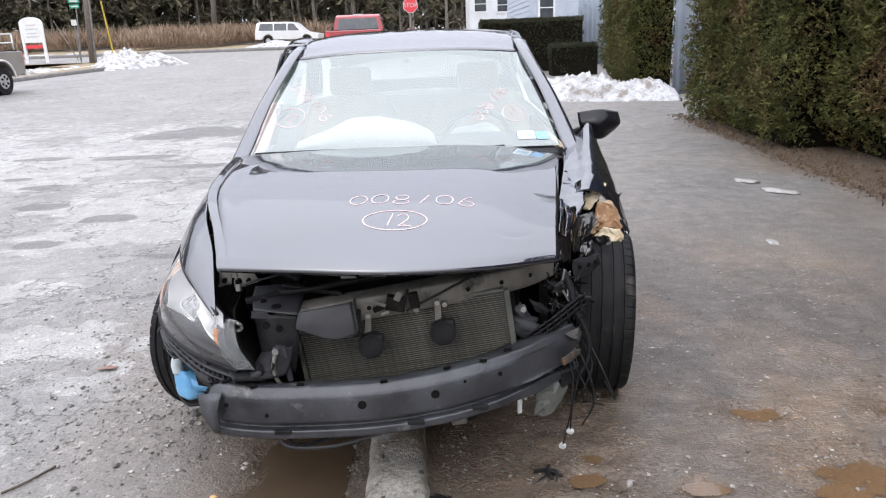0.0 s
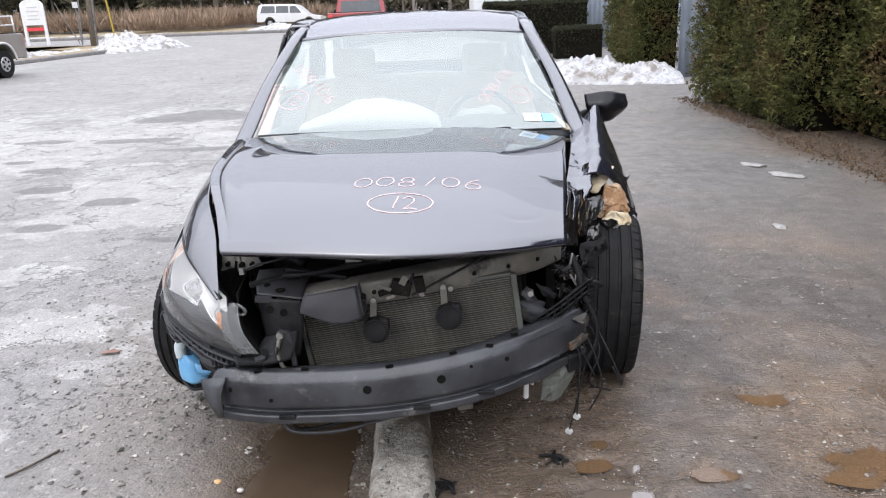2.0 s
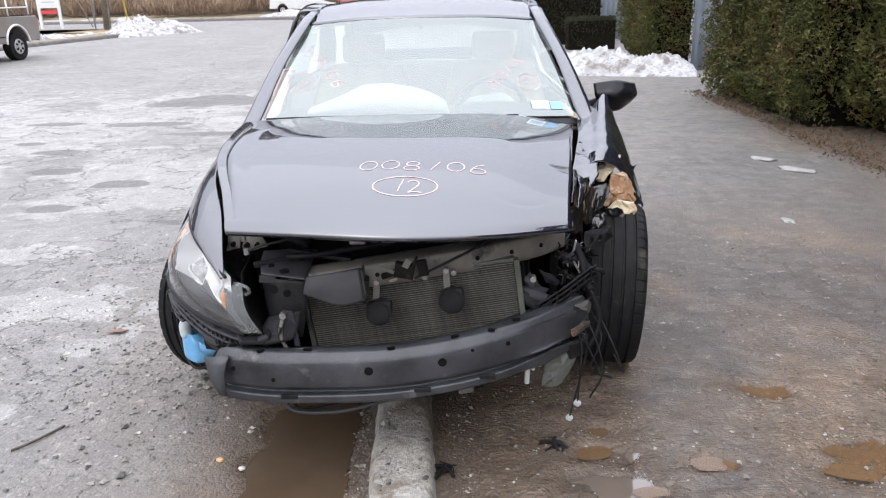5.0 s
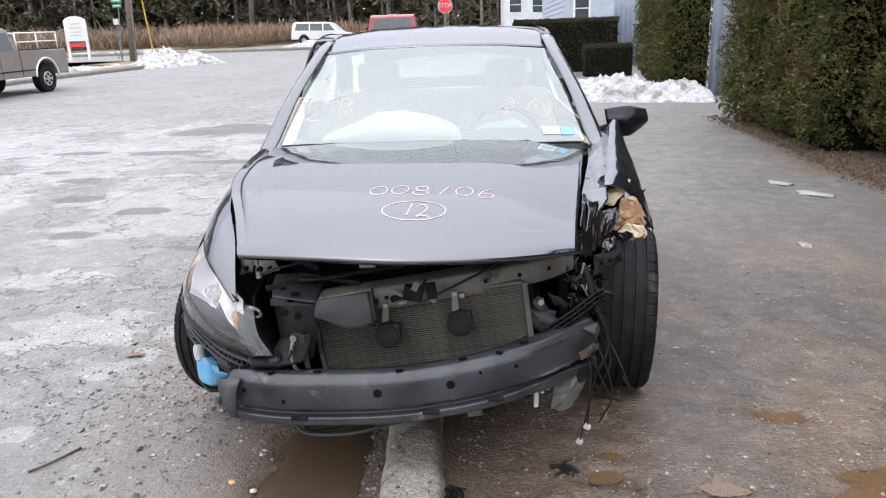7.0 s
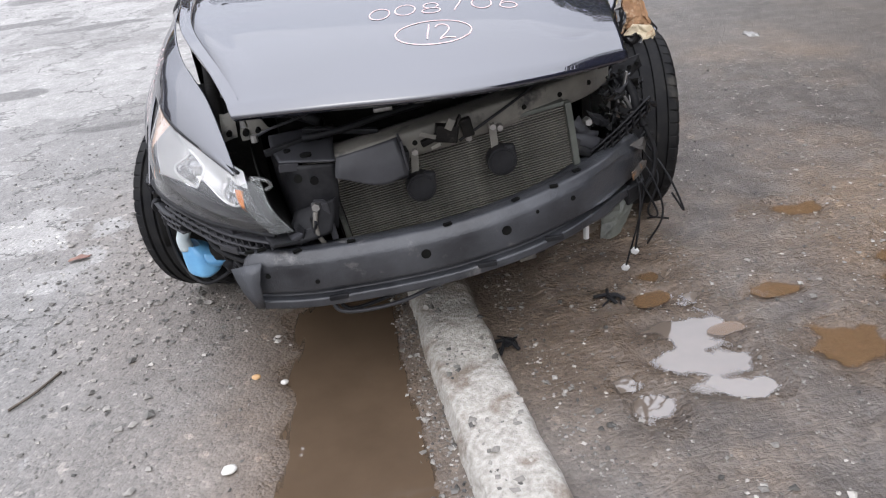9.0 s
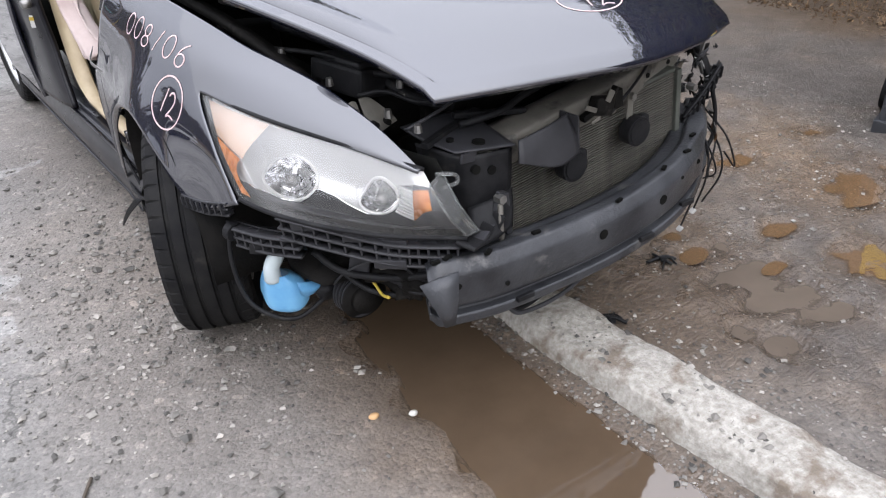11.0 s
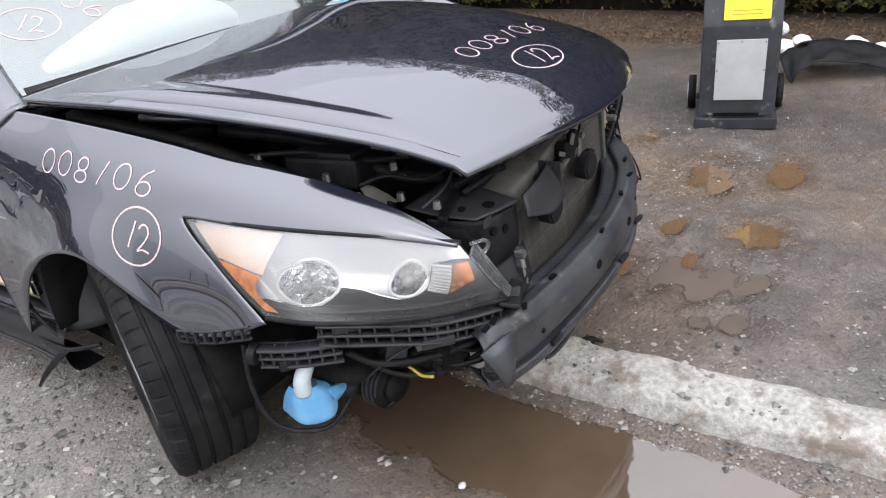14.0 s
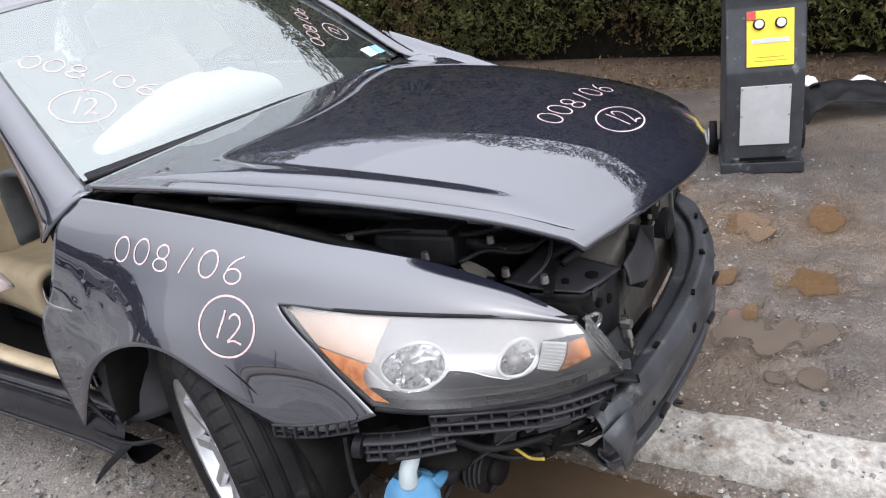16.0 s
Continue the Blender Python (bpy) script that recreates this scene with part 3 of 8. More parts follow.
    l.new(hgt, bp.inputs["Height"])
    l.new(bp.outputs["Normal"], b.inputs["Normal"])
    return m


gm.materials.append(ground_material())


def ground_z(x, y):
    """The ground's height, between its grid's points."""
    i = np.clip(np.searchsorted(gx, x), 1, nx - 1)
    j = np.clip(np.searchsorted(gy, y), 1, ny - 1)
    fx, fy = np.clip((x - gx[i - 1]) / (gx[i] - gx[i - 1]), 0, 1), np.clip((y - gy[j - 1]) / (gy[j] - gy[j - 1]), 0, 1)
    return (Z[j - 1, i - 1] * (1 - fx) + Z[j - 1, i] * fx) * (1 - fy) + (Z[j, i - 1] * (1 - fx) + Z[j, i] * fx) * fy


def water_material(name, colour, depth, ior=1.8):
    """Shallow water that thins out to wet mud at its rim, by the depth stored in the mesh."""
    m, n, l, b = material(name)
    t = noise_node(n, l, 4.0, 6.0)
    col = ramp_node(n, l, t.outputs["Fac"], [(0.3, tuple(q * 0.75 for q in colour)), (0.7, colour)])
    l.new(col.outputs["Color"], b.inputs["Base Color"])
    b.inputs["Roughness"].default_value = 0.03
    b.inputs["IOR"].default_value = ior
    deep, ragged_rim, mr = n.new("ShaderNodeAttribute"), n.new("ShaderNodeMath"), n.new("ShaderNodeMapRange")
    deep.attribute_name = "deep"
    rim = noise_node(n, l, 38.0, 5.0, 0.7)
    ragged_rim.operation = "MULTIPLY_ADD"
    ragged_rim.inputs[1].default_value = 0.9
    l.new(rim.outputs["Fac"], ragged_rim.inputs[0])
    l.new(deep.outputs["Fac"], ragged_rim.inputs[2])
    mr.inputs["From Min"].default_value, mr.inputs["From Max"].default_value = 0.60, 1.20
    mr.inputs["To Max"].default_value = depth
    l.new(ragged_rim.outputs[0], mr.inputs["Value"])
    l.new(mr.outputs["Result"], b.inputs["Alpha"])
    w = noise_node(n, l, 14.0, 2.0)
    bp = n.new("ShaderNodeBump")
    bp.inputs["Strength"].default_value, bp.inputs["Distance"].default_value = 0.06, 0.01
    l.new(w.outputs["Fac"], bp.inputs["Height"])
    l.new(bp.outputs["Normal"], b.inputs["Normal"])
    return m


CLEAR_WATER = water_material("clear_brown_puddle_water", (0.098, 0.068, 0.044), 1.0, 1.9)
GREY_WATER = water_material("milky_grey_puddle_water", (0.150, 0.120, 0.096), 1.0, 2.1)
MUD_WATER = water_material("brown_puddle_water", (0.17, 0.102, 0.053), 0.8, 1.6)
for k, (cx, cy, rx, ry, thickness) in enumerate(PUDDLES):
    if thickness > 0.7:
        rx, ry = rx * 1.1, ry * 1.1
    reach = 1.45 if rx < 0.5 and ry < 0.5 else 1.12
    level = -0.0105 + 0.0005 * k
    n_ring, n_out = 72, 26
    ang, rad = np.meshgrid(np.arange(n_ring) * 2 * math.pi / n_ring, (np.arange(n_out) + 1) / n_out)
    px, py = cx + reach * rx * rad * np.cos(ang), cy + reach * ry * rad * np.sin(ang)
    deep = np.concatenate([[1.0], ((level - ground_z(px, py)) / (0.002 if 0.5 < thickness < 0.7 else 0.009)).ravel()]).clip(0, 1)
    verts = [(cx, cy, level)] + [(x, y, level) for x, y in zip(px.ravel(), py.ravel())]
    faces = [(0, 1 + q, 1 + (q + 1) % n_ring) for q in range(n_ring)]
    faces += [(1 + r * n_ring + q, 1 + (r + 1) * n_ring + q, 1 + (r + 1) * n_ring + (q + 1) % n_ring, 1 + r * n_ring + (q + 1) % n_ring) for r in range(n_out - 1) for q in range(n_ring)]
    ob = link_mesh("puddle", verts, faces, MUD_WATER if thickness > 0.7 else GREY_WATER if thickness < 0.5 else CLEAR_WATER, None)
    ob.data.attributes.new("deep", "FLOAT", "POINT").data.foreach_set("value", deep.astype(np.float32))
    tagged(ob, "muddy brown puddle" if thickness > 0.7 else "shallow puddle reflecting the sky", "puddle", kind="structure")

# the concrete kerb under the car
CONCRETE = surf("weathered_concrete", (0.27, 0.25, 0.215), (0.50, 0.475, 0.43), 55.0, (0.75, 0.95), 0.9, 95.0, stain=(0.20, 0.165, 0.13), stain_scale=7.0, stain_at=0.55)
kerb_line = [Vector(q) for q in ((-0.045, 0.35, 0), (-0.035, -0.2, 0), (-0.01, -0.75, 0), (0.045, -1.4, 0), (0.13, -2.2, 0), (0.27, -3.4, 0), (0.5, -5.0, 0))]


def kerb_surface(u, v):
    c = crom(kerb_line, v)
    sec = crom([Vector(q) for q in ((-0.125, 0, -0.03), (-0.105, 0, 0.035), (-0.085, 0, 0.062), (0.0, 0, 0.070), (0.070, 0, 0.064), (0.092, 0, 0.030), (0.105, 0, -0.03))], u)
    q = Vector((c.x * 6 + sec.x * 9, c.y * 6, sec.z * 9))
    wob = 0.014 * noise.noise(q) + 0.007 * noise.noise(q * 3.1)
    return Vector((c.x + sec.x * (1 + 1.4 * wob / 0.1 * 0.25), c.y, sec.z + wob * 0.9))


kerb = tagged(sheet("kerb", kerb_surface, CONCRETE, None, "weathered concrete kerb with embedded pebbles", 28, 240), "weathered concrete kerb with embedded pebbles", "kerb", kind="structure")

# loose gravel
STONE = surf("pale_gravel", (0.10, 0.095, 0.085), (0.36, 0.335, 0.30), 12.0, (0.6, 0.85))
STONE_MESH = [(1, 0, 0), (-0.9, 0.1, 0), (0.1, 0.85, 0), (0, -1, 0.1), (0, 0.1, 0.7), (0.1, 0, -0.7), (0.6, 0.5, 0.4), (-0.6, -0.4, 0.45)]
STONE_FACES = [(6, 2, 4), (6, 4, 0), (6, 0, 2), (7, 1, 3), (7, 3, 4), (7, 4, 1), (4, 2, 1), (4, 3, 0), (0, 5, 2), (2, 5, 1), (1, 5, 3), (3, 5, 0)]


def random_island(m, lo, hi):
    """Varies a joined mesh piece by piece."""
    n, l = m.node_tree.nodes, m.node_tree.links
    b = n["Principled BSDF"]
    src = b.inputs["Base Color"].links[0].from_socket
    g, mr, hsv = n.new("ShaderNodeNewGeometry"), n.new("ShaderNodeMapRange"), n.new("ShaderNodeHueSaturation")
    mr.inputs["To Min"].default_value, mr.inputs["To Max"].default_value = lo, hi
    l.new(g.outputs["Random Per Island"], mr.inputs["Value"])
    l.new(mr.outputs["Result"], hsv.inputs["Value"])
    l.new(src, hsv.inputs["Color"])
    l.new(hsv.outputs["Color"], b.inputs["Base Color"])
    return m


random_island(STONE, 0.2, 1.35)


def scatter(name, xs, ys, size, mat, label, category, lift=None):
    rs = np.random.RandomState(len(xs))
    base, zs = np.array(STONE_MESH), ground_z(xs, ys) if lift is None else lift
    vs, fs = [], []
    for k in range(len(xs)):
        a = rs.uniform(0, 6.283)
        r = np.array([[math.cos(a), -math.sin(a), 0], [math.sin(a), math.cos(a), 0], [0, 0, 1]])
        p = (base * rs.uniform(0.6, 1.3, (8, 3)) * size[k]) @ r.T * (1, 1, 0.7) + (xs[k], ys[k], zs[k] + size[k] * 0.25)
        fs += [tuple(q + len(vs) for q in f) for f in STONE_FACES]
        vs += p.tolist()
    ob = link_mesh(name, vs, fs, mat, None, label, smooth=False, kind="stuff")
    return tagged(ob, category=category)


rs = np.random.RandomState(5)
n_st = 17000
sx = np.concatenate([rs.uniform(-2.3, 2.4, n_st), rs.normal(-0.16, 0.05, 1800), rs.normal(0.17, 0.07, 900), rs.normal(-1.0, 0.25, 2200)])
sy = np.concatenate([rs.uniform(-2.5, 2.0, n_st), rs.uniform(-2.4, 0.2, 1800), rs.uniform(-2.4, 0.2, 900), rs.normal(0.2, 0.6, 2200)])
sx[n_st:n_st + 2700] += 0.065 * (-sy[n_st:n_st + 2700] - 0.5)
keep = (fbm(sx, sy, 1.5, 91) > -0.15) | (np.arange(len(sx)) > n_st)
keep &= ~((np.abs(sx - 0.02 - 0.065 * (-sy - 0.5)) < 0.11) & (sy < 0.3))
sx, sy = sx[keep], sy[keep]
ss = np.exp(rs.normal(math.log(0.0038), 0.5, len(sx))).clip(0.0018, 0.014)
ss[-int(2200 * 0.9):] *= 1.5
scatter("gravel", sx, sy, ss, STONE, "loose pale gravel strewn over wet ground", "gravel")
kx, ky = rs.uniform(-0.075, 0.075, 700), rs.uniform(-2.3, -0.3, 700)
scatter("kerb_pebbles", kx + 0.0 + 0.08 * (-ky - 0.75) - 0.01, ky, np.exp(rs.normal(math.log(0.005), 0.55, 700)).clip(0.002, 0.016), STONE, "pebbles worn out of a concrete kerb", "pebbles", lift=np.full(700, 0.063))
for (x, y), s, mat_name in (((-0.65, -0.72), 0.014, "orange"), ((-0.56, -0.77), 0.012, "white"), ((-0.69, -1.10), 0.022, "white"), ((1.15, 0.35), 0.016, "white")):
    mt = surf(mat_name + "_pebble", (0.5, 0.30, 0.14) if mat_name == "orange" else (0.42, 0.40, 0.37), (0.62, 0.42, 0.22) if mat_name == "orange" else (0.62, 0.60, 0.56), 20.0, (0.6, 0.8))
    ob = blob("pebble", (x, y, lie(x, y) + s * 0.2), (s, s * 0.8, s * 0.5), mt, None, "", 0.3, 4, int(x * 9), 2)
    tagged(ob, mat_name + " pebble lying on the wet ground", "pebble")

SLAB = surf("pale_flat_stone", (0.24, 0.23, 0.215), (0.36, 0.35, 0.33), 14.0, (0.7, 0.9), 0.4, 50.0)
for x, y, s in ((3.08, 4.08, 0.13), (3.2, 3.6, 0.16), (2.46, 2.06, 0.07)):
    tagged(blob("flat_stone", (x, y, lie(x, y) + 0.004), (s, s * 0.55, s * 0.13), SLAB, None, "", 0.5, 5, int(x * 9), 3, (0, 0, 40 * x)), "flat pale stone sunk in the dirt", "stone")


# ---- the wrecked car ----
car = thing("wrecked_car", "wrecked black sedan with torn-off front bumper straddling a concrete kerb", "car")
WHEEL_R = 0.33


def ridge(x, at, w):
    return math.exp(-((x - at) / w) ** 2)


# hood, popped up on one side and pressed down on the other
hood_net = patch([
    [(-0.760, 0.372, 0.985), (-0.40, 0.33, 1.005), (-0.03, 0.30, 1.013), (0.38, 0.33, 1.0), (0.682, 0.35, 0.948)],
    [(-0.715, 0.02, 0.985), (-0.38, -0.02, 1.016), (0.0, -0.04, 1.019), (0.34, -0.05, 1.004), (0.609, -0.12, 0.934)],
    [(-0.655, -0.351, 0.968), (-0.36, -0.37, 1.002), (0.0, -0.38, 1.006), (0.32, -0.40, 0.982), (0.560, -0.45, 0.906)],
    [(-0.55, -0.65, 0.912), (-0.29, -0.70, 0.940), (0.01, -0.71, 0.945), (0.30, -0.69, 0.917), (0.528, -0.64, 0.872)],
    [(-0.489, -0.835, 0.857), (-0.25, -0.89, 0.86), (0.02, -0.915, 0.852), (0.292, -0.85, 0.837), (0.512, -0.75, 0.824)]])


def ease(a, b, t):
    t = min(max((t - a) / (b - a), 0.0), 1.0)
    return t * t * (3 - 2 * t)


def hood_surface(s, v):
    # the grid is finer along the pressed line beside the edge
    u = s * 0.375 if s < 0.4 else 0.15 + (s - 0.4) / 0.6 * 0.85
    p = hood_net(u, v)
    swage = ease(0.030, 0.052, u) * (1 - ease(0.052, 0.112, u)) * ease(0.10, 0.34, v) * (1 - ease(0.64, 0.90, v))
    groove = ridge(u, 0.034, 0.0045) * ease(0.05, 0.14, v) * (1 - ease(0.90, 0.97, v))
    p.z += 0.0115 * swage - 0.0028 * groove
    p.z -= 0.0035 * ridge(v - 0.83 + 0.9 * (u - 0.82) ** 2 * 6 - 0.25 * (u - 0.82), 0, 0.014) * ridge(u, 0.83, 0.07)
    buckle = abs((p.x + 0.60) * 0.95 - (p.y + 0.03) * 0.30)
    p.z += 0.0035 * math.exp(-(buckle / 0.010) ** 2) * ridge(p.y, -0.02, 0.07)
    if v > 0.965:
        p.z -= 0.012 * (v - 0.965) / 0.035
    return p


hood = sheet("hood", hood_surface, PAINT, car, "popped glossy black hood with a dented corner", 120, 84, 0.018)
written("written_number", "008106", hood, (-0.122, -0.622, 0.96), (0.345, 0.007, 0), (0.10, 1, 0.1), 0.066, 0.0045, hood, gap=1.04, stretch=1.35)
written("written_number", "12", hood, (-0.010, -0.758, 0.94), (1, 0.05, 0), (0, 1, 0.3), 0.07, 0.0048, hood, gap=0.62, ring=(0.038, 0.035, 0.097, 0.056))

# right front fender in two panels that meet at the lamp's tip
fender_net = patch([
    [(-0.520, -0.822, 0.708), (-0.523, -0.822, 0.706), (-0.526, -0.822, 0.704), (-0.52, -0.81, 0.67), (-0.51, -0.80, 0.64)],
    [(-0.552, -0.705, 0.775), (-0.585, -0.708, 0.762), (-0.615, -0.702, 0.742), (-0.62, -0.70, 0.69), (-0.61, -0.70, 0.64)],
    [(-0.595, -0.555, 0.833), (-0.650, -0.560, 0.812), (-0.697, -0.565, 0.768), (-0.72, -0.58, 0.70), (-0.71, -0.60, 0.64)],
    [(-0.640, -0.44, 0.868), (-0.705, -0.43, 0.836), (-0.757, -0.42, 0.784), (-0.785, -0.47, 0.70), (-0.78, -0.54, 0.62)],
    [(-0.680, -0.33, 0.893), (-0.748, -0.305, 0.852), (-0.798, -0.279, 0.796), (-0.821, -0.396, 0.705), (-0.827, -0.520, 0.602)],
    [(-0.715, -0.18, 0.925), (-0.780, -0.17, 0.868), (-0.832, -0.16, 0.790), (-0.872, -0.19, 0.69), (-0.900, -0.29, 0.545)],
    [(-0.745, 0.02, 0.950), (-0.806, 0.03, 0.888), (-0.858, 0.03, 0.805), (-0.902, 0.03, 0.735), (-0.928, 0.03, 0.685)],
    [(-0.765, 0.25, 0.965), (-0.822, 0.25, 0.895), (-0.870, 0.25, 0.79), (-0.910, 0.28, 0.67), (-0.928, 0.355, 0.560)],
    [(-0.785, 0.42, 0.975), (-0.845, 0.44, 0.900), (-0.890, 0.480, 0.76), (-0.912, 0.590, 0.595), (-0.905, 0.625, 0.255)]])


def fender_dented(u, v):
    p = fender_net(u, v)
    d = ridge(math.hypot((v - 0.93) * 1.6, (u - 0.66) * 0.9), 0, 0.13)
    p.x += d * (0.005 * noise.noise(Vector((p.y * 9 + 2, p.z * 7, 4))) + 0.004 * noise.noise(Vector((p.y * 26, p.z * 20, 1))))
    lip = max(0.0, (u - 0.93) / 0.07)
    p.x += 0.022 * lip * lip * (1 - 0.7 * min(max((v - 0.82) / 0.14, 0), 1)) * min(max((v - 0.56) / 0.16, 0), 1)
    return p


fender = sheet("front_fender", fender_dented, PAINT, car, "black fender torn open behind the wheel arch", 60, 128, 0.004, lambda u, v, p: not (u > 0.5 and v < 0.5))
written("written_number", "008106", fender, (-0.80, 0.215, 0.842), (0.03, -0.40, -0.018), (0.3, 0, 1), 0.058, 0.0048, fender, gap=1.20, stretch=1.4)
written("written_number", "12", fender, (-0.86, -0.125, 0.722), (0.1, -1, -0.03), (0.3, 0, 1), 0.062, 0.0055, fender, gap=0.62, ring=(0.036, 0.030, 0.072, 0.066))
sheet("bent_edge", patch([[(-0.905, 0.50, 0.765), (-0.915, 0.48, 0.750)], [(-0.930, 0.44, 0.742), (-0.932, 0.44, 0.728)], [(-0.915, 0.37, 0.722), (-0.916, 0.37, 0.717)]]), STEEL, fender, "bare bent metal edge", 4, 10, 0.002)
sheet("torn_flap", patch([[(-0.905, 0.36, 0.285), (-0.925, 0.41, 0.272)], [(-0.945, 0.46, 0.20), (-0.955, 0.49, 0.195)], [(-0.970, 0.54, 0.125), (-0.971, 0.545, 0.130)]]), TRIM, fender, "bent black strip of torn plastic", 6, 8, 0.003)
tube("clip", [(-0.90, 0.58, 0.26), (-0.905, 0.46, 0.268), (-0.90, 0.36, 0.285), (-0.86, 0.26, 0.31)], 0.007, TRIM, fender)
tube("liner_edge", [(-0.90, 0.40, 0.60), (-0.905, 0.52, 0.46), (-0.895, 0.53, 0.36), (-0.885, 0.46, 0.29)], 0.006, TRIM, fender)
sheet("arch_liner", patch([[(-0.865, 0.42, 0.60), (-0.80, 0.32, 0.62), (-0.70, 0.30, 0.60)], [(-0.875, 0.50, 0.45), (-0.80, 0.42, 0.46), (-0.70, 0.38, 0.46)], [(-0.865, 0.45, 0.30), (-0.80, 0.38, 0.30), (-0.70, 0.34, 0.30)]]), BEZEL, fender, "torn grey arch liner", 12, 16, 0.004, lambda u, v, p: not (math.hypot((u - 0.16) * 1.5, v - 0.22) < 0.10))

# left front fender, crushed into a peak
crush_net = patch([
    [(0.715, 0.43, 0.96), (0.80, 0.55, 1.01), (0.872, 0.625, 1.056), (0.91, 0.63, 0.97), (0.935, 0.62, 0.82)],
    [(0.685, 0.20, 0.945), (0.745, 0.25, 0.955), (0.825, 0.32, 0.985), (0.915, 0.36, 0.87), (0.955, 0.34, 0.735)],
    [(0.645, 0.00, 0.91), (0.70, 0.02, 0.90), (0.785, 0.06, 0.915), (0.895, 0.14, 0.80), (0.955, 0.17, 0.68)],
    [(0.605, -0.20, 0.865), (0.64, -0.20, 0.85), (0.72, -0.14, 0.845), (0.83, -0.02, 0.77), (0.925, 0.02, 0.675)],
    [(0.56, -0.44, 0.80), (0.59, -0.42, 0.77), (0.645, -0.34, 0.75), (0.73, -0.22, 0.70), (0.85, -0.14, 0.66)]])


def crush_surface(u, v):
    p = crush_net(u, v)
    k = 0.06 + 0.9 * v * v
    n1 = noise.noise(p * 9.0 + Vector((3, 1, 2)))
    n2 = noise.noise(p * 24.0)
    p += Vector((0.4, -0.3, 1.0)) * (0.030 * n1 + 0.011 * n2) * k
    return p


def crush_keep(u, v, p):
    return not (v > 0.62 and 0.30 + 0.16 * math.sin(9 * v + 1) < u < 0.86 + 0.08 * math.sin(23 * v)) and not (v > 0.86 + 0.10 * math.sin(31 * u))


crushed = sheet("crushed_fender", crush_surface, PAINT, car, "crushed black fender with ragged torn edges", 60, 90, 0.004, crush_keep)


def ragged(name, outline, mat, parent, label="", depth=0.0, rough=0.012, seed=0, thick=0.003):
    """A torn, crumpled piece: rings of points shrinking from a ragged outline to its middle, bulging by depth."""
    pts = [Vector(q) for q in outline]
    mid = sum(pts, Vector()) / len(pts)
    rim = []
    for k in range(len(pts) * 4):
        a, b = pts[k // 4], pts[(k // 4 + 1) % len(pts)]
        rim.append(a.lerp(b, (k % 4) / 4))
    n, rings = len(rim), 6
    verts, faces = [], []
    for side in (0, 1):
        for r in range(rings):
            f = r / rings
            for p in rim:
                q = p.lerp(mid, f)
                w = noise.noise(q * 22 + Vector((seed, seed, 0))) + 0.6 * noise.noise(q * 55)
                edge = noise.noise(q * 60 + Vector((0, seed, 7))) if r == 0 else 0
                verts.append(q + (mid - q) * 0.16 * edge + Vector((0.3 * w * rough, w * rough * 1.6 - depth * math.sin(f * 1.57) + side * thick, w * rough * 0.6)))
        verts.append(mid + Vector((0, -depth + side * thick, 0)))
    half = n * rings + 1
    for side in (0, 1):
        o = side * half
        for r in range(rings - 1):
            for k in range(n):
                a, b = o + r * n + k, o + r * n + (k + 1) % n
                faces.append((a, b, b + n, a + n) if side else (a, a + n, b + n, b))
        for k in range(n):
            a, b = o + (rings - 1) * n + k, o + (rings - 1) * n + (k + 1) % n
            faces.append((a, b, o + half - 1) if side else (b, a, o + half - 1))
    for k in range(n):
        faces.append((k, (k + 1) % n, half + (k + 1) % n, half + k))
    return link_mesh(name, verts, faces, mat, parent, label, smooth=False)


FOAM_CREAM = surf("cream_foam", (0.42, 0.33, 0.20), (0.62, 0.54, 0.40), 12.0, (0.7, 0.9), 0.5, 60.0, stain=(0.22, 0.11, 0.045), stain_scale=14.0, stain_at=0.58)
FOAM_BROWN = surf("brown_foam", (0.16, 0.075, 0.03), (0.36, 0.21, 0.11), 16.0, (0.7, 0.9), 0.7, 70.0, stain=(0.48, 0.36, 0.24), stain_scale=15.0, stain_at=0.56)
flap_net = patch([[(0.855, 0.640, 1.049), (0.872, 0.660, 1.057), (0.883, 0.660, 1.046)], [(0.807, 0.50, 0.981), (0.838, 0.47, 0.990), (0.881, 0.52, 0.981)], [(0.770, 0.36, 0.922), (0.807, 0.32, 0.932), (0.865, 0.38, 0.920)], [(0.759, 0.22, 0.877), (0.787, 0.19, 0.880), (0.836, 0.24, 0.871)]])
sheet("crumpled_flap", lambda u, v: flap_net(u, v) + Vector((0.2, -0.6, 0.5)) * (0.010 * noise.noise(Vector((u * 7, v * 2.2, 3))) + 0.006 * noise.noise(Vector((u * 16, v * 3.5, 8)))), PAINT, crushed, "wrinkled black sheet metal flap", 30, 40, 0.003)
ragged("foam", [(0.681, -0.02, 0.81), (0.696, 0.0, 0.833), (0.764, 0.04, 0.853), (0.805, 0.08, 0.902), (0.837, 0.06, 0.877), (0.813, 0.02, 0.844), (0.767, -0.01, 0.801), (0.732, -0.02, 0.79)], FOAM_CREAM, crushed, "torn cream foam strip", 0.012, 0.010, 3, 0.014)
ragged("foam", [(0.775, -0.03, 0.786), (0.796, 0.0, 0.821), (0.853, 0.02, 0.824), (0.877, 0.02, 0.783), (0.891, 0.0, 0.728), (0.883, -0.02, 0.698), (0.807, -0.05, 0.716), (0.772, -0.06, 0.696), (0.751, -0.05, 0.711)], FOAM_BROWN, crushed, "torn brown foam", 0.022, 0.014, 5, 0.014)
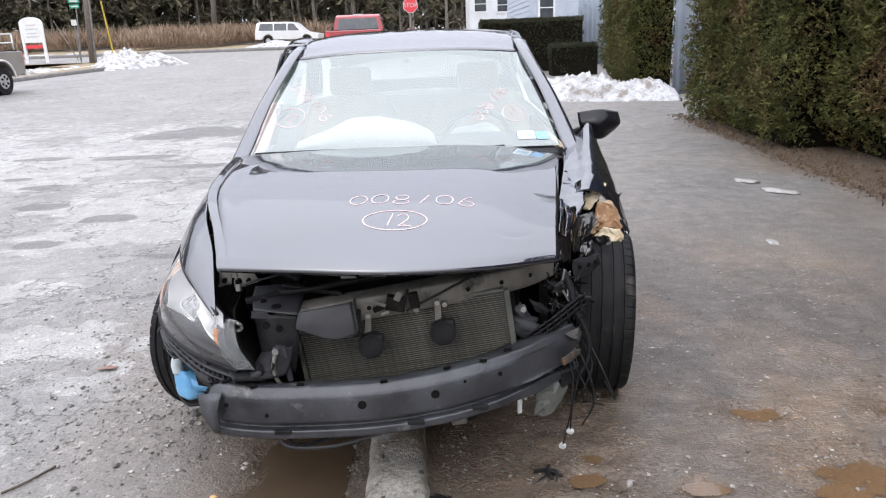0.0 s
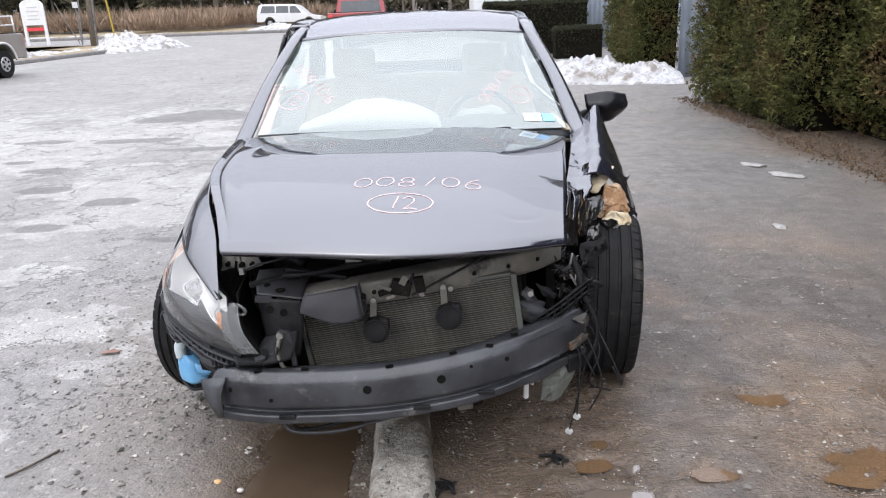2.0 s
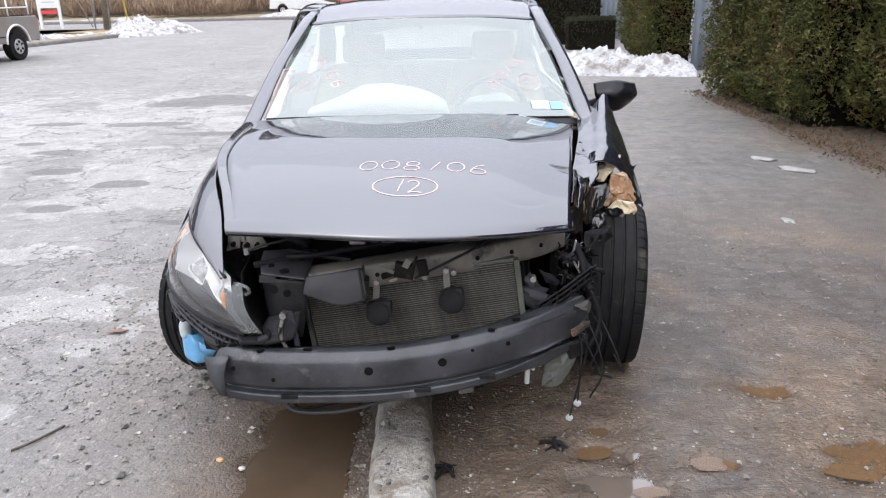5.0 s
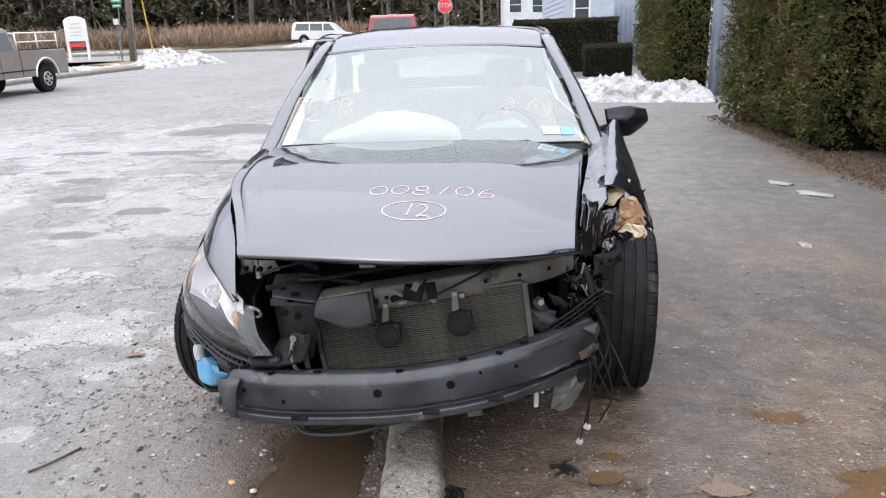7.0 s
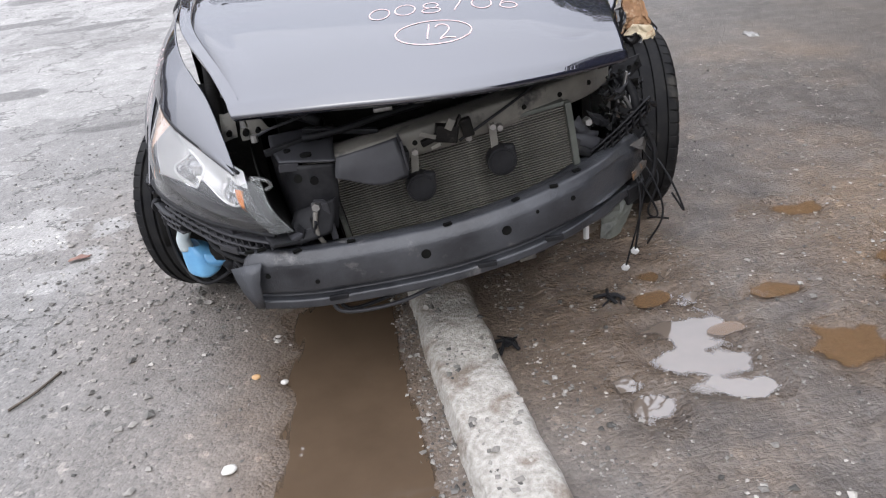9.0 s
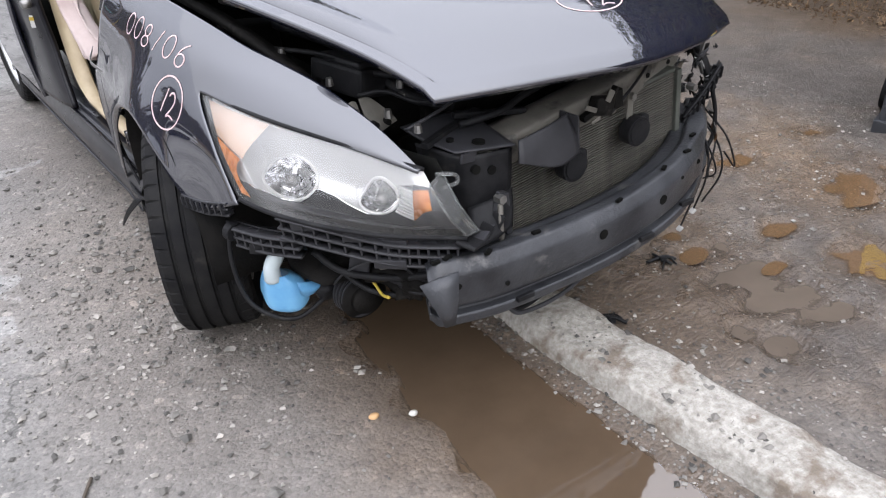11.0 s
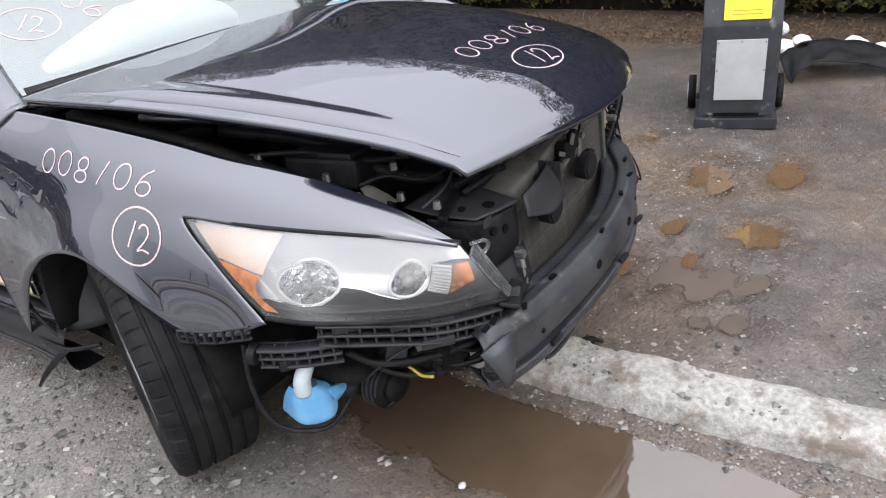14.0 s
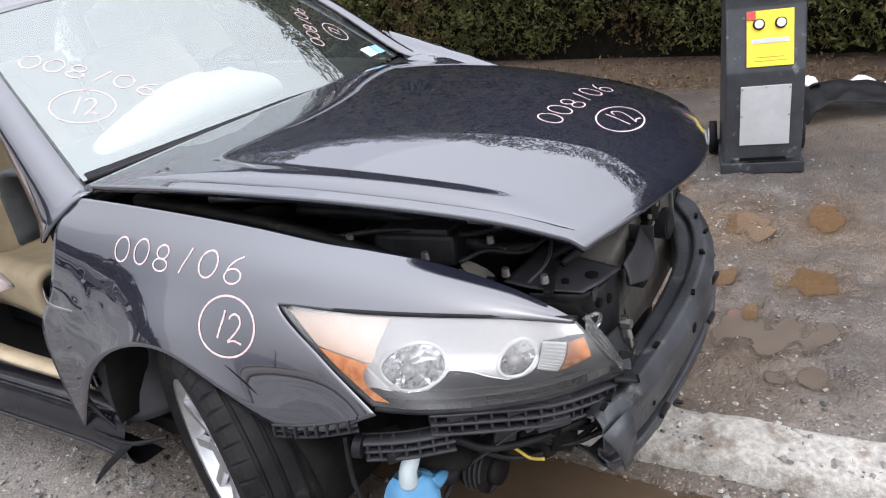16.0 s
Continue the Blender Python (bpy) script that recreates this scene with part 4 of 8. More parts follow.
ragged("foam", [(0.77, -0.07, 0.699), (0.802, -0.07, 0.73), (0.87, -0.07, 0.719), (0.887, -0.07, 0.688), (0.855, -0.07, 0.642), (0.827, -0.07, 0.655), (0.83, -0.07, 0.701), (0.792, -0.07, 0.705)], FOAM_CREAM, crushed, "torn cream foam", 0.008, 0.010, 8, 0.010)
ragged("foam", [(0.677, -0.05, 0.76), (0.697, -0.05, 0.794), (0.694, -0.05, 0.701), (0.686, -0.05, 0.625), (0.674, -0.05, 0.654)], FOAM_BROWN, crushed, "torn brown foam", 0.008, 0.008, 11, 0.010)
ragged("bent_piece", [(0.705, 0.0, 0.817), (0.729, 0.04, 0.866), (0.759, 0.08, 0.897), (0.801, 0.09, 0.893), (0.782, 0.05, 0.857), (0.745, 0.02, 0.834)], PAINT, crushed, "glossy bent piece of fender", 0.010, 0.005, 2, 0.003)
for k, outline in enumerate([
        [(0.742, -0.10, 0.666), (0.753, -0.10, 0.701), (0.797, -0.11, 0.715), (0.824, -0.10, 0.687), (0.817, -0.10, 0.640), (0.765, -0.10, 0.633)],
        [(0.514, -0.42, 0.862), (0.540, -0.42, 0.847), (0.562, -0.42, 0.810), (0.538, -0.42, 0.819)],
        [(0.551, -0.36, 0.779), (0.592, -0.34, 0.783), (0.602, -0.30, 0.815), (0.637, -0.22, 0.869), (0.666, -0.20, 0.857), (0.649, -0.24, 0.787), (0.638, -0.28, 0.700), (0.633, -0.30, 0.662), (0.593, -0.34, 0.687), (0.563, -0.36, 0.726)],
        [(0.685, -0.03, 0.868), (0.695, -0.03, 0.907), (0.720, -0.02, 0.917), (0.718, -0.02, 0.883), (0.701, -0.03, 0.845), (0.685, -0.03, 0.834)],
        [(0.530, -0.40, 0.800), (0.547, -0.38, 0.812), (0.560, -0.37, 0.775), (0.545, -0.38, 0.765)],
        [(0.700, -0.10, 0.790), (0.760, -0.08, 0.800), (0.770, -0.09, 0.770), (0.735, -0.12, 0.715), (0.705, -0.13, 0.700)],
        [(0.700, -0.16, 0.690), (0.740, -0.15, 0.705), (0.750, -0.16, 0.660), (0.715, -0.18, 0.635), (0.685, -0.18, 0.640)],
        [(0.845, -0.06, 0.870), (0.862, -0.05, 0.862), (0.880, -0.04, 0.868), (0.866, -0.05, 0.850)],
        [(0.640, -0.28, 0.80), (0.665, -0.26, 0.83), (0.690, -0.22, 0.80), (0.675, -0.24, 0.70), (0.650, -0.28, 0.69)]]):
    ragged("torn_shard", outline, PAINT_WORN, crushed, "", 0.006, 0.008, k, 0.003)

# glasshouse
ws_net = patch([
    [(-0.715, 0.475, 0.985), (-0.38, 0.385, 1.000), (0.0, 0.355, 1.004), (0.38, 0.385, 1.0), (0.715, 0.475, 0.985)],
    [(-0.655, 0.78, 1.205), (-0.35, 0.70, 1.230), (0.0, 0.67, 1.236), (0.35, 0.70, 1.230), (0.655, 0.78, 1.205)],
    [(-0.580, 1.08, 1.392), (-0.32, 1.015, 1.412), (0.0, 0.99, 1.418), (0.32, 1.015, 1.412), (0.580, 1.08, 1.392)]])
windshield = sheet("windshield", ws_net, WINDSHIELD, car, "greenish windshield with written numbers and a sticker", 40, 30)
windshield.visible_shadow = False
written("written_number", "008106", windshield, (-0.584, 0.850, 1.263), (0.195, -0.291, -0.137), (1, 0.35, 0.3), 0.055, 0.0045, windshield, gap=1.22, stretch=1.6)
written("written_number", "12", windshield, (-0.598, 0.641, 1.128), (0.80, -0.59, -0.19), (0.45, 0.65, 0.61), 0.062, 0.0045, windshield, gap=0.62, ring=(0.036, 0.030, 0.086, 0.064))
written("written_number", "008106", windshield, (0.350, 0.520, 1.100), (0.144, 0.213, 0.118), (-1, 0.2, 0.2), 0.05, 0.0045, windshield, gap=0.97, stretch=1.4)
written("written_number", "12", windshield, (0.515, 0.578, 1.100), (0.08, 0.12, 0.09), (-1, 0.2, 0.2), 0.045, 0.0045, windshield, gap=0.62, ring=(0.028, 0.020, 0.060, 0.052))


def on_glass(name, u0, u1, v0, v1, mat, lift=0.003, label=""):
    def s(a, b):
        p = ws_net(u0 + (u1 - u0) * a, v0 + (v1 - v0) * b)
        return p + Vector((0, -0.7, 0.7)) * lift
    return sheet(name, s, mat, windshield, label, 6, 4)


on_glass("sticker", 0.855, 0.918, 0.060, 0.125, STICKER, label="white registration sticker")
on_glass("sticker_panel", 0.862, 0.911, 0.073, 0.112, STICKER_TEAL, 0.005)
on_glass("sticker", 0.922, 0.965, 0.055, 0.12, STICKER_BLUE, label="blue inspection sticker")
sheet("glass_border", lambda u, v: ws_net(0.01 + 0.70 * u, 0.030 * v * (1 - ease(0.6, 1.0, u))) + Vector((0, -0.7, 0.7)) * 0.003, TRIM, windshield, "black border of the glass", 60, 4)
on_glass("sensor_patch", 0.03, 0.065, 0.90, 0.95, WHITE_PLASTIC, -0.004)
on_glass("mirror_mount", 0.49, 0.51, 0.86, 0.91, TRIM, -0.006)


def strip(name, line, w, mat, parent, label="", steps=24, thick=0.012):
    """A flat bar that follows a curve; w: its half width as a vector."""
    pts = [Vector(q) for q in line]
    w = Vector(w)
    return sheet(name, lambda u, v: crom(pts, v) + w * (2 * u - 1), mat, parent, label, 2, steps, thick)


for side in (-1, 1):
    pillar = patch([
        [(side * 0.752, 0.375, 0.968), (side * 0.785, 0.385, 0.968), (side * 0.835, 0.445, 0.915), (side * 0.845, 0.52, 0.86)],
        [(side * 0.722, 0.475, 0.99), (side * 0.765, 0.47, 0.998), (side * 0.803, 0.505, 0.975), (side * 0.800, 0.59, 0.94)],
        [(side * 0.66, 0.77, 1.21), (side * 0.70, 0.77, 1.215), (side * 0.725, 0.80, 1.195), (side * 0.705, 0.86, 1.185)],
        [(side * 0.585, 1.08, 1.395), (side * 0.615, 1.085, 1.405), (side * 0.640, 1.12, 1.395), (side * 0.62, 1.18, 1.375)],
        [(side * 0.575, 1.30, 1.455), (side * 0.61, 1.31, 1.458), (side * 0.645, 1.34, 1.432), (side * 0.63, 1.36, 1.40)]])
    sheet("a_pillar", pillar, PAINT, car, "", 10, 24, -0.01 * side)
    # roof rail above the doors, and the rear pillar
    rail = patch([
        [(side * 0.575, 1.30, 1.460), (side * 0.62, 1.31, 1.452), (side * 0.645, 1.34, 1.41)],
        [(side * 0.60, 1.9, 1.500), (side * 0.645, 1.9, 1.485), (side * 0.67, 1.9, 1.43)],
        [(side * 0.585, 2.6, 1.455), (side * 0.64, 2.6, 1.435), (side * 0.67, 2.6, 1.38)],
        [(side * 0.62, 3.05, 1.28), (side * 0.70, 3.05, 1.25), (side * 0.74, 3.0, 1.18)],
        [(side * 0.70, 3.45, 1.04), (side * 0.80, 3.42, 1.01), (side * 0.85, 3.35, 0.95)]])
    sheet("roof_rail", rail, PAINT, car, "", 8, 30, -0.012 * side)
    glass_side = patch([[(side * 0.86, 1.58, 0.955), (side * 0.86, 2.2, 0.965), (side * 0.84, 2.9, 0.99)], [(side * 0.675, 1.58, 1.42), (side * 0.68, 2.2, 1.42), (side * 0.70, 2.75, 1.31)]])
    sheet("rear_door_window", glass_side, SIDE_GLASS, car, "", 6, 6)
    strip("window_trim", [(side * 0.868, 1.5, 0.953), (side * 0.868, 2.2, 0.963), (side * 0.85, 2.95, 0.99)], (0, 0, 0.012), TRIM, car)

roof_net = patch([
    [(-0.585, 1.085, 1.400), (-0.32, 1.02, 1.42), (0, 0.995, 1.425), (0.32, 1.02, 1.42), (0.585, 1.085, 1.400)],
    [(-0.585, 1.40, 1.478), (-0.32, 1.40, 1.503), (0, 1.40, 1.510), (0.32, 1.40, 1.503), (0.585, 1.40, 1.478)],
    [(-0.595, 1.95, 1.503), (-0.32, 1.95, 1.528), (0, 1.95, 1.535), (0.32, 1.95, 1.528), (0.595, 1.95, 1.503)],
    [(-0.585, 2.65, 1.452), (-0.32, 2.70, 1.478), (0, 2.72, 1.485), (0.32, 2.70, 1.478), (0.585, 2.65, 1.452)]])
sheet("roof", roof_net, PAINT, car, "", 30, 30, 0.02)
rear_glass = patch([[(-0.585, 2.66, 1.450), (0, 2.73, 1.482), (0.585, 2.66, 1.450)], [(-0.70, 3.42, 1.04), (0, 3.50, 1.06), (0.70, 3.42, 1.04)]])
sheet("rear_window", rear_glass, SIDE_GLASS, car, "", 12, 10)
deck = patch([[(-0.80, 3.40, 1.02), (0, 3.50, 1.055), (0.80, 3.40, 1.02)], [(-0.78, 3.80, 1.01), (0, 3.90, 1.04), (0.78, 3.80, 1.01)], [(-0.77, 3.90, 0.85), (0, 4.00, 0.86), (0.77, 3.90, 0.85)], [(-0.80, 3.93, 0.55), (0, 4.05, 0.55), (0.80, 3.93, 0.55)], [(-0.78, 3.86, 0.25), (0, 3.98, 0.24), (0.78, 3.86, 0.25)]])
sheet("trunk_lid", deck, PAINT, car, "", 16, 24, 0.01)


# flanks
def flank_x(z):
    return 0.885 + 0.045 * math.sin(math.pi * min(max((z - 0.18) / 0.85, 0), 1)) - 0.05 * max(0, (z - 0.80) / 0.15) ** 2


def flank(side, y0, y1, z0, z1, wheel=None):
    def s(u, v):
        y = y0 + (y1 - y0) * u
        low = z0
        if wheel is not None:
            q = 0.37 ** 2 - (y - wheel) ** 2
            if q > 0:
                low = max(z0, WHEEL_R + math.sqrt(q))
        z = low + (z1 - low) * v
        tuck = 0.10 * max(0, (y - 3.3) / 0.6) ** 2
        return Vector((side * (flank_x(z) - tuck), y, z))
    return s


sheet("rear_door", flank(-1, 1.72, 2.50, 0.30, 0.95, 2.80), PAINT, car, "black rear door", 48, 24, 0.02)
sheet("rear_quarter", flank(-1, 2.505, 3.90, 0.26, 1.0, 2.80), PAINT, car, "", 60, 24, 0.02)
sheet("rear_quarter", flank(1, 2.505, 3.90, 0.26, 1.0, 2.80), PAINT, car, "", 60, 24, 0.02)
sheet("rear_door", flank(1, 1.54, 2.50, 0.30, 0.95, 2.80), PAINT, car, "black rear door", 48, 24, 0.02)
sheet("front_door", flank(1, 0.62, 1.535, 0.30, 0.95), PAINT, car, "black front door", 20, 24, 0.02)
for side in (-1, 1):
    sill = patch([[(side * 0.80, 0.42, 0.335), (side * 0.80, 2.45, 0.335)], [(side * 0.855, 0.42, 0.335), (side * 0.855, 2.45, 0.335)], [(side * 0.885, 0.42, 0.305), (side * 0.885, 2.45, 0.305)], [(side * 0.905, 0.42, 0.24), (side * 0.905, 2.45, 0.24)], [(side * 0.885, 0.42, 0.175), (side * 0.885, 2.45, 0.175)], [(side * 0.80, 0.42, 0.165), (side * 0.80, 2.45, 0.165)]])
    sill_ob = sheet("sill", sill, SILL, car, "black door sill with ridged step trim", 12, 20)
    for k in range(4):
        strip("sill_ridge", [(side * (0.815 + 0.022 * k), 0.5, 0.340 - 0.004 * k), (side * (0.815 + 0.022 * k), 1.45, 0.340 - 0.004 * k)], (0.005, 0, 0), SILL if k % 2 else BEZEL, sill_ob, "", 4, 0.006)
strip("sill_edge", [(-0.905, 0.45, 0.205), (-0.908, 1.5, 0.205), (-0.905, 2.45, 0.205)], (0.002, 0, 0.004), BEZEL, car, "", 12, 0.004)
# centre pillar of the door opening with latch and label
b_pillar = patch([
    [(-0.860, 1.34, 0.33), (-0.885, 1.46, 0.33), (-0.905, 1.74, 0.33)],
    [(-0.850, 1.43, 0.55), (-0.880, 1.52, 0.55), (-0.905, 1.74, 0.55)],
    [(-0.840, 1.47, 0.90), (-0.870, 1.56, 0.90), (-0.885, 1.74, 0.90)],
    [(-0.655, 1.47, 1.42), (-0.67, 1.52, 1.42), (-0.675, 1.60, 1.42)]])
pil = sheet("b_pillar", b_pillar, SILL, car, "bare black door pillar with a latch and a label", 12, 30, 0.02)
part("striker", rods(((-0.875, 1.51, 0.75), (-0.925, 1.485, 0.745), 0.022, 0.017, 16)), STEEL, pil, "steel door striker", True)
part("label", boxes(((-0.888, 1.505, 0.67), (0.05, 0.004, 0.05), (0, 4, -22))), WHITE_PLASTIC, pil, "white tyre pressure label")
part("label_band", boxes(((-0.889, 1.5025, 0.682), (0.05, 0.004, 0.014), (0, 4, -22))), YELLOW, pil)
for z in (0.45, 0.56):
    part("hinge_stub", boxes(((-0.86, 0.50, z), (0.05, 0.03, 0.05))), PAINT, pil, "", False, 0.006)

# cabin
part("floor_pan", boxes(((0, 1.9, 0.25), (1.56, 3.6, 0.05)), ((0, 0.46, 0.55), (1.5, 0.04, 0.75))), GRIME, car)
pieces("cowl_side_panel", [boxes(((s * 0.80, 0.50, 0.62), (0.05, 0.06, 0.62))) for s in (-1, 1)], GRIME, car, "", False, 0.01)
dash = patch([
    [(-0.70, 0.55, 0.975), (-0.35, 0.47, 0.985), (0, 0.45, 0.985), (0.35, 0.47, 0.985), (0.70, 0.55, 0.975)],
    [(-0.70, 0.80, 0.985), (-0.35, 0.78, 1.00), (0, 0.77, 0.99), (0.35, 0.78, 1.01), (0.70, 0.80, 0.985)],
    [(-0.70, 1.00, 0.95), (-0.35, 1.0, 0.96), (0, 1.0, 0.94), (0.35, 1.0, 0.97), (0.70, 1.00, 0.95)],
    [(-0.70, 1.04, 0.72), (-0.35, 1.04, 0.72), (0, 1.04, 0.70), (0.35, 1.04, 0.72), (0.70, 1.04, 0.72)]])
sheet("dashboard", dash, DASH, car, "", 20, 20, 0.02)
def bag(u, v):
    """A slack pillow lying along the dash, thin at one end."""
    full = max(math.sin(math.pi * min(max(v, 0.0), 1.0)), 0.0) ** 0.32
    tall = (0.042 + 0.034 * ease(0.0, 0.5, v)) * full
    a = 2 * math.pi * u
    fold = 0.010 * noise.noise(Vector((5 * math.cos(a), 5 * math.sin(a), v * 11))) + 0.006 * math.sin(9 * v + 3 * math.sin(a)) * math.sin(a)
    return Vector((-0.545 + 0.69 * v, 0.655 - 0.05 * v + 0.13 * full * math.cos(a), 0.985 + tall * 0.85 + (tall + fold * full) * math.sin(a)))


sheet("passenger_airbag", bag, AIRBAG, car, "deployed white passenger airbag", 48, 48)
ring = [(0.36 + 0.18 * math.cos(a), 1.10 - 0.05 * math.sin(a), 0.93 + 0.17 * math.sin(a)) for a in (2 * math.pi * k / 12 for k in range(13))]
wheel_ob = tube("steering_wheel", ring, 0.016, TRIM, car, "", 10, 48)
sheet("driver_airbag", lambda u, v: Vector((0.36 + 0.20 * math.cos(6.283 * u) * math.sin(math.pi * v), 1.16 + 0.10 * math.cos(math.pi * v), 0.86 + 0.16 * math.sin(6.283 * u) * math.sin(math.pi * v) + 0.01 * math.sin(40 * u))), AIRBAG, wheel_ob, "sagging white driver airbag", 30, 14)


def seat(x, y):
    cushion = patch([[(x - 0.25, y - 0.27, 0.40), (x - 0.25, y, 0.42), (x - 0.25, y + 0.25, 0.40)], [(x - 0.27, y - 0.30, 0.56), (x - 0.27, y, 0.57), (x - 0.27, y + 0.25, 0.55)], [(x - 0.14, y - 0.29, 0.555), (x - 0.14, y, 0.535), (x - 0.14, y + 0.24, 0.52)], [(x + 0.14, y - 0.29, 0.555), (x + 0.14, y, 0.535), (x + 0.14, y + 0.24, 0.52)], [(x + 0.27, y - 0.30, 0.56), (x + 0.27, y, 0.57), (x + 0.27, y + 0.25, 0.55)], [(x + 0.25, y - 0.27, 0.40), (x + 0.25, y, 0.42), (x + 0.25, y + 0.25, 0.40)]])
    s = sheet("seat", cushion, CREAM, car, "cream leather front seat", 10, 24, 0.03)
    back = patch([[(x - 0.24, y + 0.22, 0.50), (x - 0.25, y + 0.34, 0.85), (x - 0.19, y + 0.42, 1.12)], [(x - 0.27, y + 0.16, 0.52), (x - 0.28, y + 0.28, 0.85), (x - 0.20, y + 0.38, 1.13)], [(x - 0.13, y + 0.19, 0.52), (x - 0.13, y + 0.31, 0.85), (x - 0.10, y + 0.38, 1.15)], [(x + 0.13, y + 0.19, 0.52), (x + 0.13, y + 0.31, 0.85), (x + 0.10, y + 0.38, 1.15)], [(x + 0.27, y + 0.16, 0.52), (x + 0.28, y + 0.28, 0.85), (x + 0.20, y + 0.38, 1.13)], [(x + 0.24, y + 0.30, 0.50), (x + 0.25, y + 0.40, 0.85), (x + 0.19, y + 0.46, 1.12)]])
    sheet("backrest", back, CREAM, s, "", 12, 24, 0.04)
    part("headrest", boxes(((x, y + 0.42, 1.24), (0.26, 0.10, 0.17), (-12, 0, 0))), CREAM, s, "", True, 0.035)
    part("seat_base", boxes(((x, y, 0.34), (0.44, 0.48, 0.12))), TRIM, s, "", False, 0.02)
    return s


seat(-0.40, 1.36)
seat(0.40, 1.40)
part("rear_bench", boxes(((0, 2.45, 0.50), (1.3, 0.5, 0.2)), ((0, 2.78, 0.80), (1.3, 0.16, 0.6), (-18, 0, 0))), CREAM, car, "", True, 0.05)
part("door_trim", boxes(((0.80, 1.1, 0.66), (0.04, 0.95, 0.5)), ((0.82, 2.05, 0.66), (0.04, 0.9, 0.5))), CREAM, car, "", False, 0.01)
strip("door_seal", [(-0.81, 0.60, 0.375), (-0.81, 1.12, 0.385), (-0.81, 1.32, 0.43), (-0.80, 1.44, 0.62), (-0.79, 1.48, 0.90)], (0.026, -0.022, 0), CREAM, car, "cream sill carpet trim", 30, 0.02)
cloth = patch([
    [(-0.70, 1.15, 1.15), (-0.72, 1.28, 1.16), (-0.71, 1.40, 1.15)],
    [(-0.76, 1.12, 0.98), (-0.80, 1.25, 0.97), (-0.76, 1.36, 0.99)],
    [(-0.78, 1.06, 0.80), (-0.83, 1.16, 0.79), (-0.78, 1.27, 0.82)],
    [(-0.77, 1.00, 0.63), (-0.81, 1.08, 0.58), (-0.77, 1.16, 0.64)]])
sheet("curtain_airbag", lambda u, v: cloth(u, v) + Vector((0.030 * math.sin(17 * u + 6 * v), 0.012 * math.sin(11 * v), 0.018 * noise.noise(Vector((u * 6, v * 9, 1))))), CURTAIN, car, "pinkish deployed curtain airbag hanging in the doorway", 30, 40, 0.006)

# cowl, wipers, mirror
cowl = patch([[(-0.74, 0.40, 0.968), (-0.38, 0.335, 0.985), (0, 0.30, 0.99), (0.38, 0.335, 0.985), (0.72, 0.41, 0.955)], [(-0.725, 0.475, 0.975), (-0.38, 0.392, 0.988), (0, 0.362, 0.992), (0.38, 0.392, 0.988), (0.725, 0.475, 0.975)]])
sheet("cowl_panel", cowl, TRIM, car, "", 30, 4, 0.01)
tube("wiper", [(-0.70, 0.445, 0.990), (-0.45, 0.388, 1.003), (-0.36, 0.374, 1.005)], 0.007, TRIM, car, "", 8)
tube("wiper", [(0.05, 0.340, 1.008), (0.25, 0.358, 1.006), (0.45, 0.392, 1.003)], 0.007, TRIM, car, "", 8)
wing = patch([[(0.867, 0.915, 1.084), (0.981, 0.893, 1.098), (1.079, 0.926, 1.079)], [(0.873, 0.877, 1.024), (0.981, 0.855, 1.024), (1.088, 0.904, 1.024)], [(0.905, 0.926, 0.959), (0.992, 0.915, 0.943), (1.068, 0.947, 0.981)]])
mir = sheet("wing_mirror", wing, SILL, car, "glossy black wing mirror", 14, 14, -0.06)
part("mirror_arm", boxes(((0.875, 0.95, 0.975), (0.09, 0.05, 0.05), (0, -20, 0))), TRIM, mir, "", True, 0.015)

# wheels
GROOVES = (-0.062, -0.022, 0.022, 0.062)


def tyre_profile():
    w, r = 0.112, WHEEL_R
    p = [(-w * 0.86, 0.222), (-w, 0.262), (-w * 1.02, 0.285), (-w * 0.97, r - 0.018), (-w * 0.86, r - 0.005)]
    for g in GROOVES:
        p += [(g - 0.0062, r), (g - 0.0040, r - 0.008), (g + 0.0040, r - 0.008), (g + 0.0062, r)]
    return p + [(w * 0.86, r - 0.005), (w * 0.97, r - 0.018), (w * 1.02, 0.285), (w, 0.262), (w * 0.86, 0.222)]


TYRE = tyre_profile()


def sipes(k, q):
    x = TYRE[q][0]
    return -0.006 if 0.080 < abs(x) < 0.112 and TYRE[q][1] > 0.3 and k % 8 == 0 else 0.0


def car_wheel(at, turn, side, lean=0.0):
    hub = new("wheel")
    hub.parent = car
    hub.matrix_world = pose(*at, 0, lean, turn)
    v, f = lathe(TYRE, 384, sipes)
    link_mesh("tyre", v, f, RUBBER, hub, "worn black tyre", smooth=False)
    o = side
    v, f = lathe([(o * 0.100, 0.226), (o * 0.095, 0.215), (o * 0.02, 0.205), (-o * 0.10, 0.205), (-o * 0.10, 0.198), (o * 0.015, 0.198), (o * 0.088, 0.208)], 64)
    rim = link_mesh("rim", v, f, ALLOY, hub, "silver alloy rim")
    bm = bmesh.new()
    for k in range(10):
        m = pose(0, 0, 0, 36 * k, 0, 0) @ pose(o * 0.068, 0, 0.125, 0, o * 7, 0) @ Matrix.Diagonal((0.022, 0.028, 0.17, 1))
        bmesh.ops.create_cube(bm, size=1.0, matrix=m)
    part("spokes", bm, ALLOY, rim, "", False, 0.005)
    part("hub_cap", rods(((o * 0.05, 0, 0), (o * 0.083, 0, 0), 0.06, 0.05, 24)), ALLOY, rim)
    part("brake_disc", rods(((-o * 0.02, 0, 0), (o * 0.0, 0, 0), 0.15, 0.15, 32)), STEEL, hub)
    return hub


car_wheel((-0.79, 0.0, WHEEL_R), -20, -1)
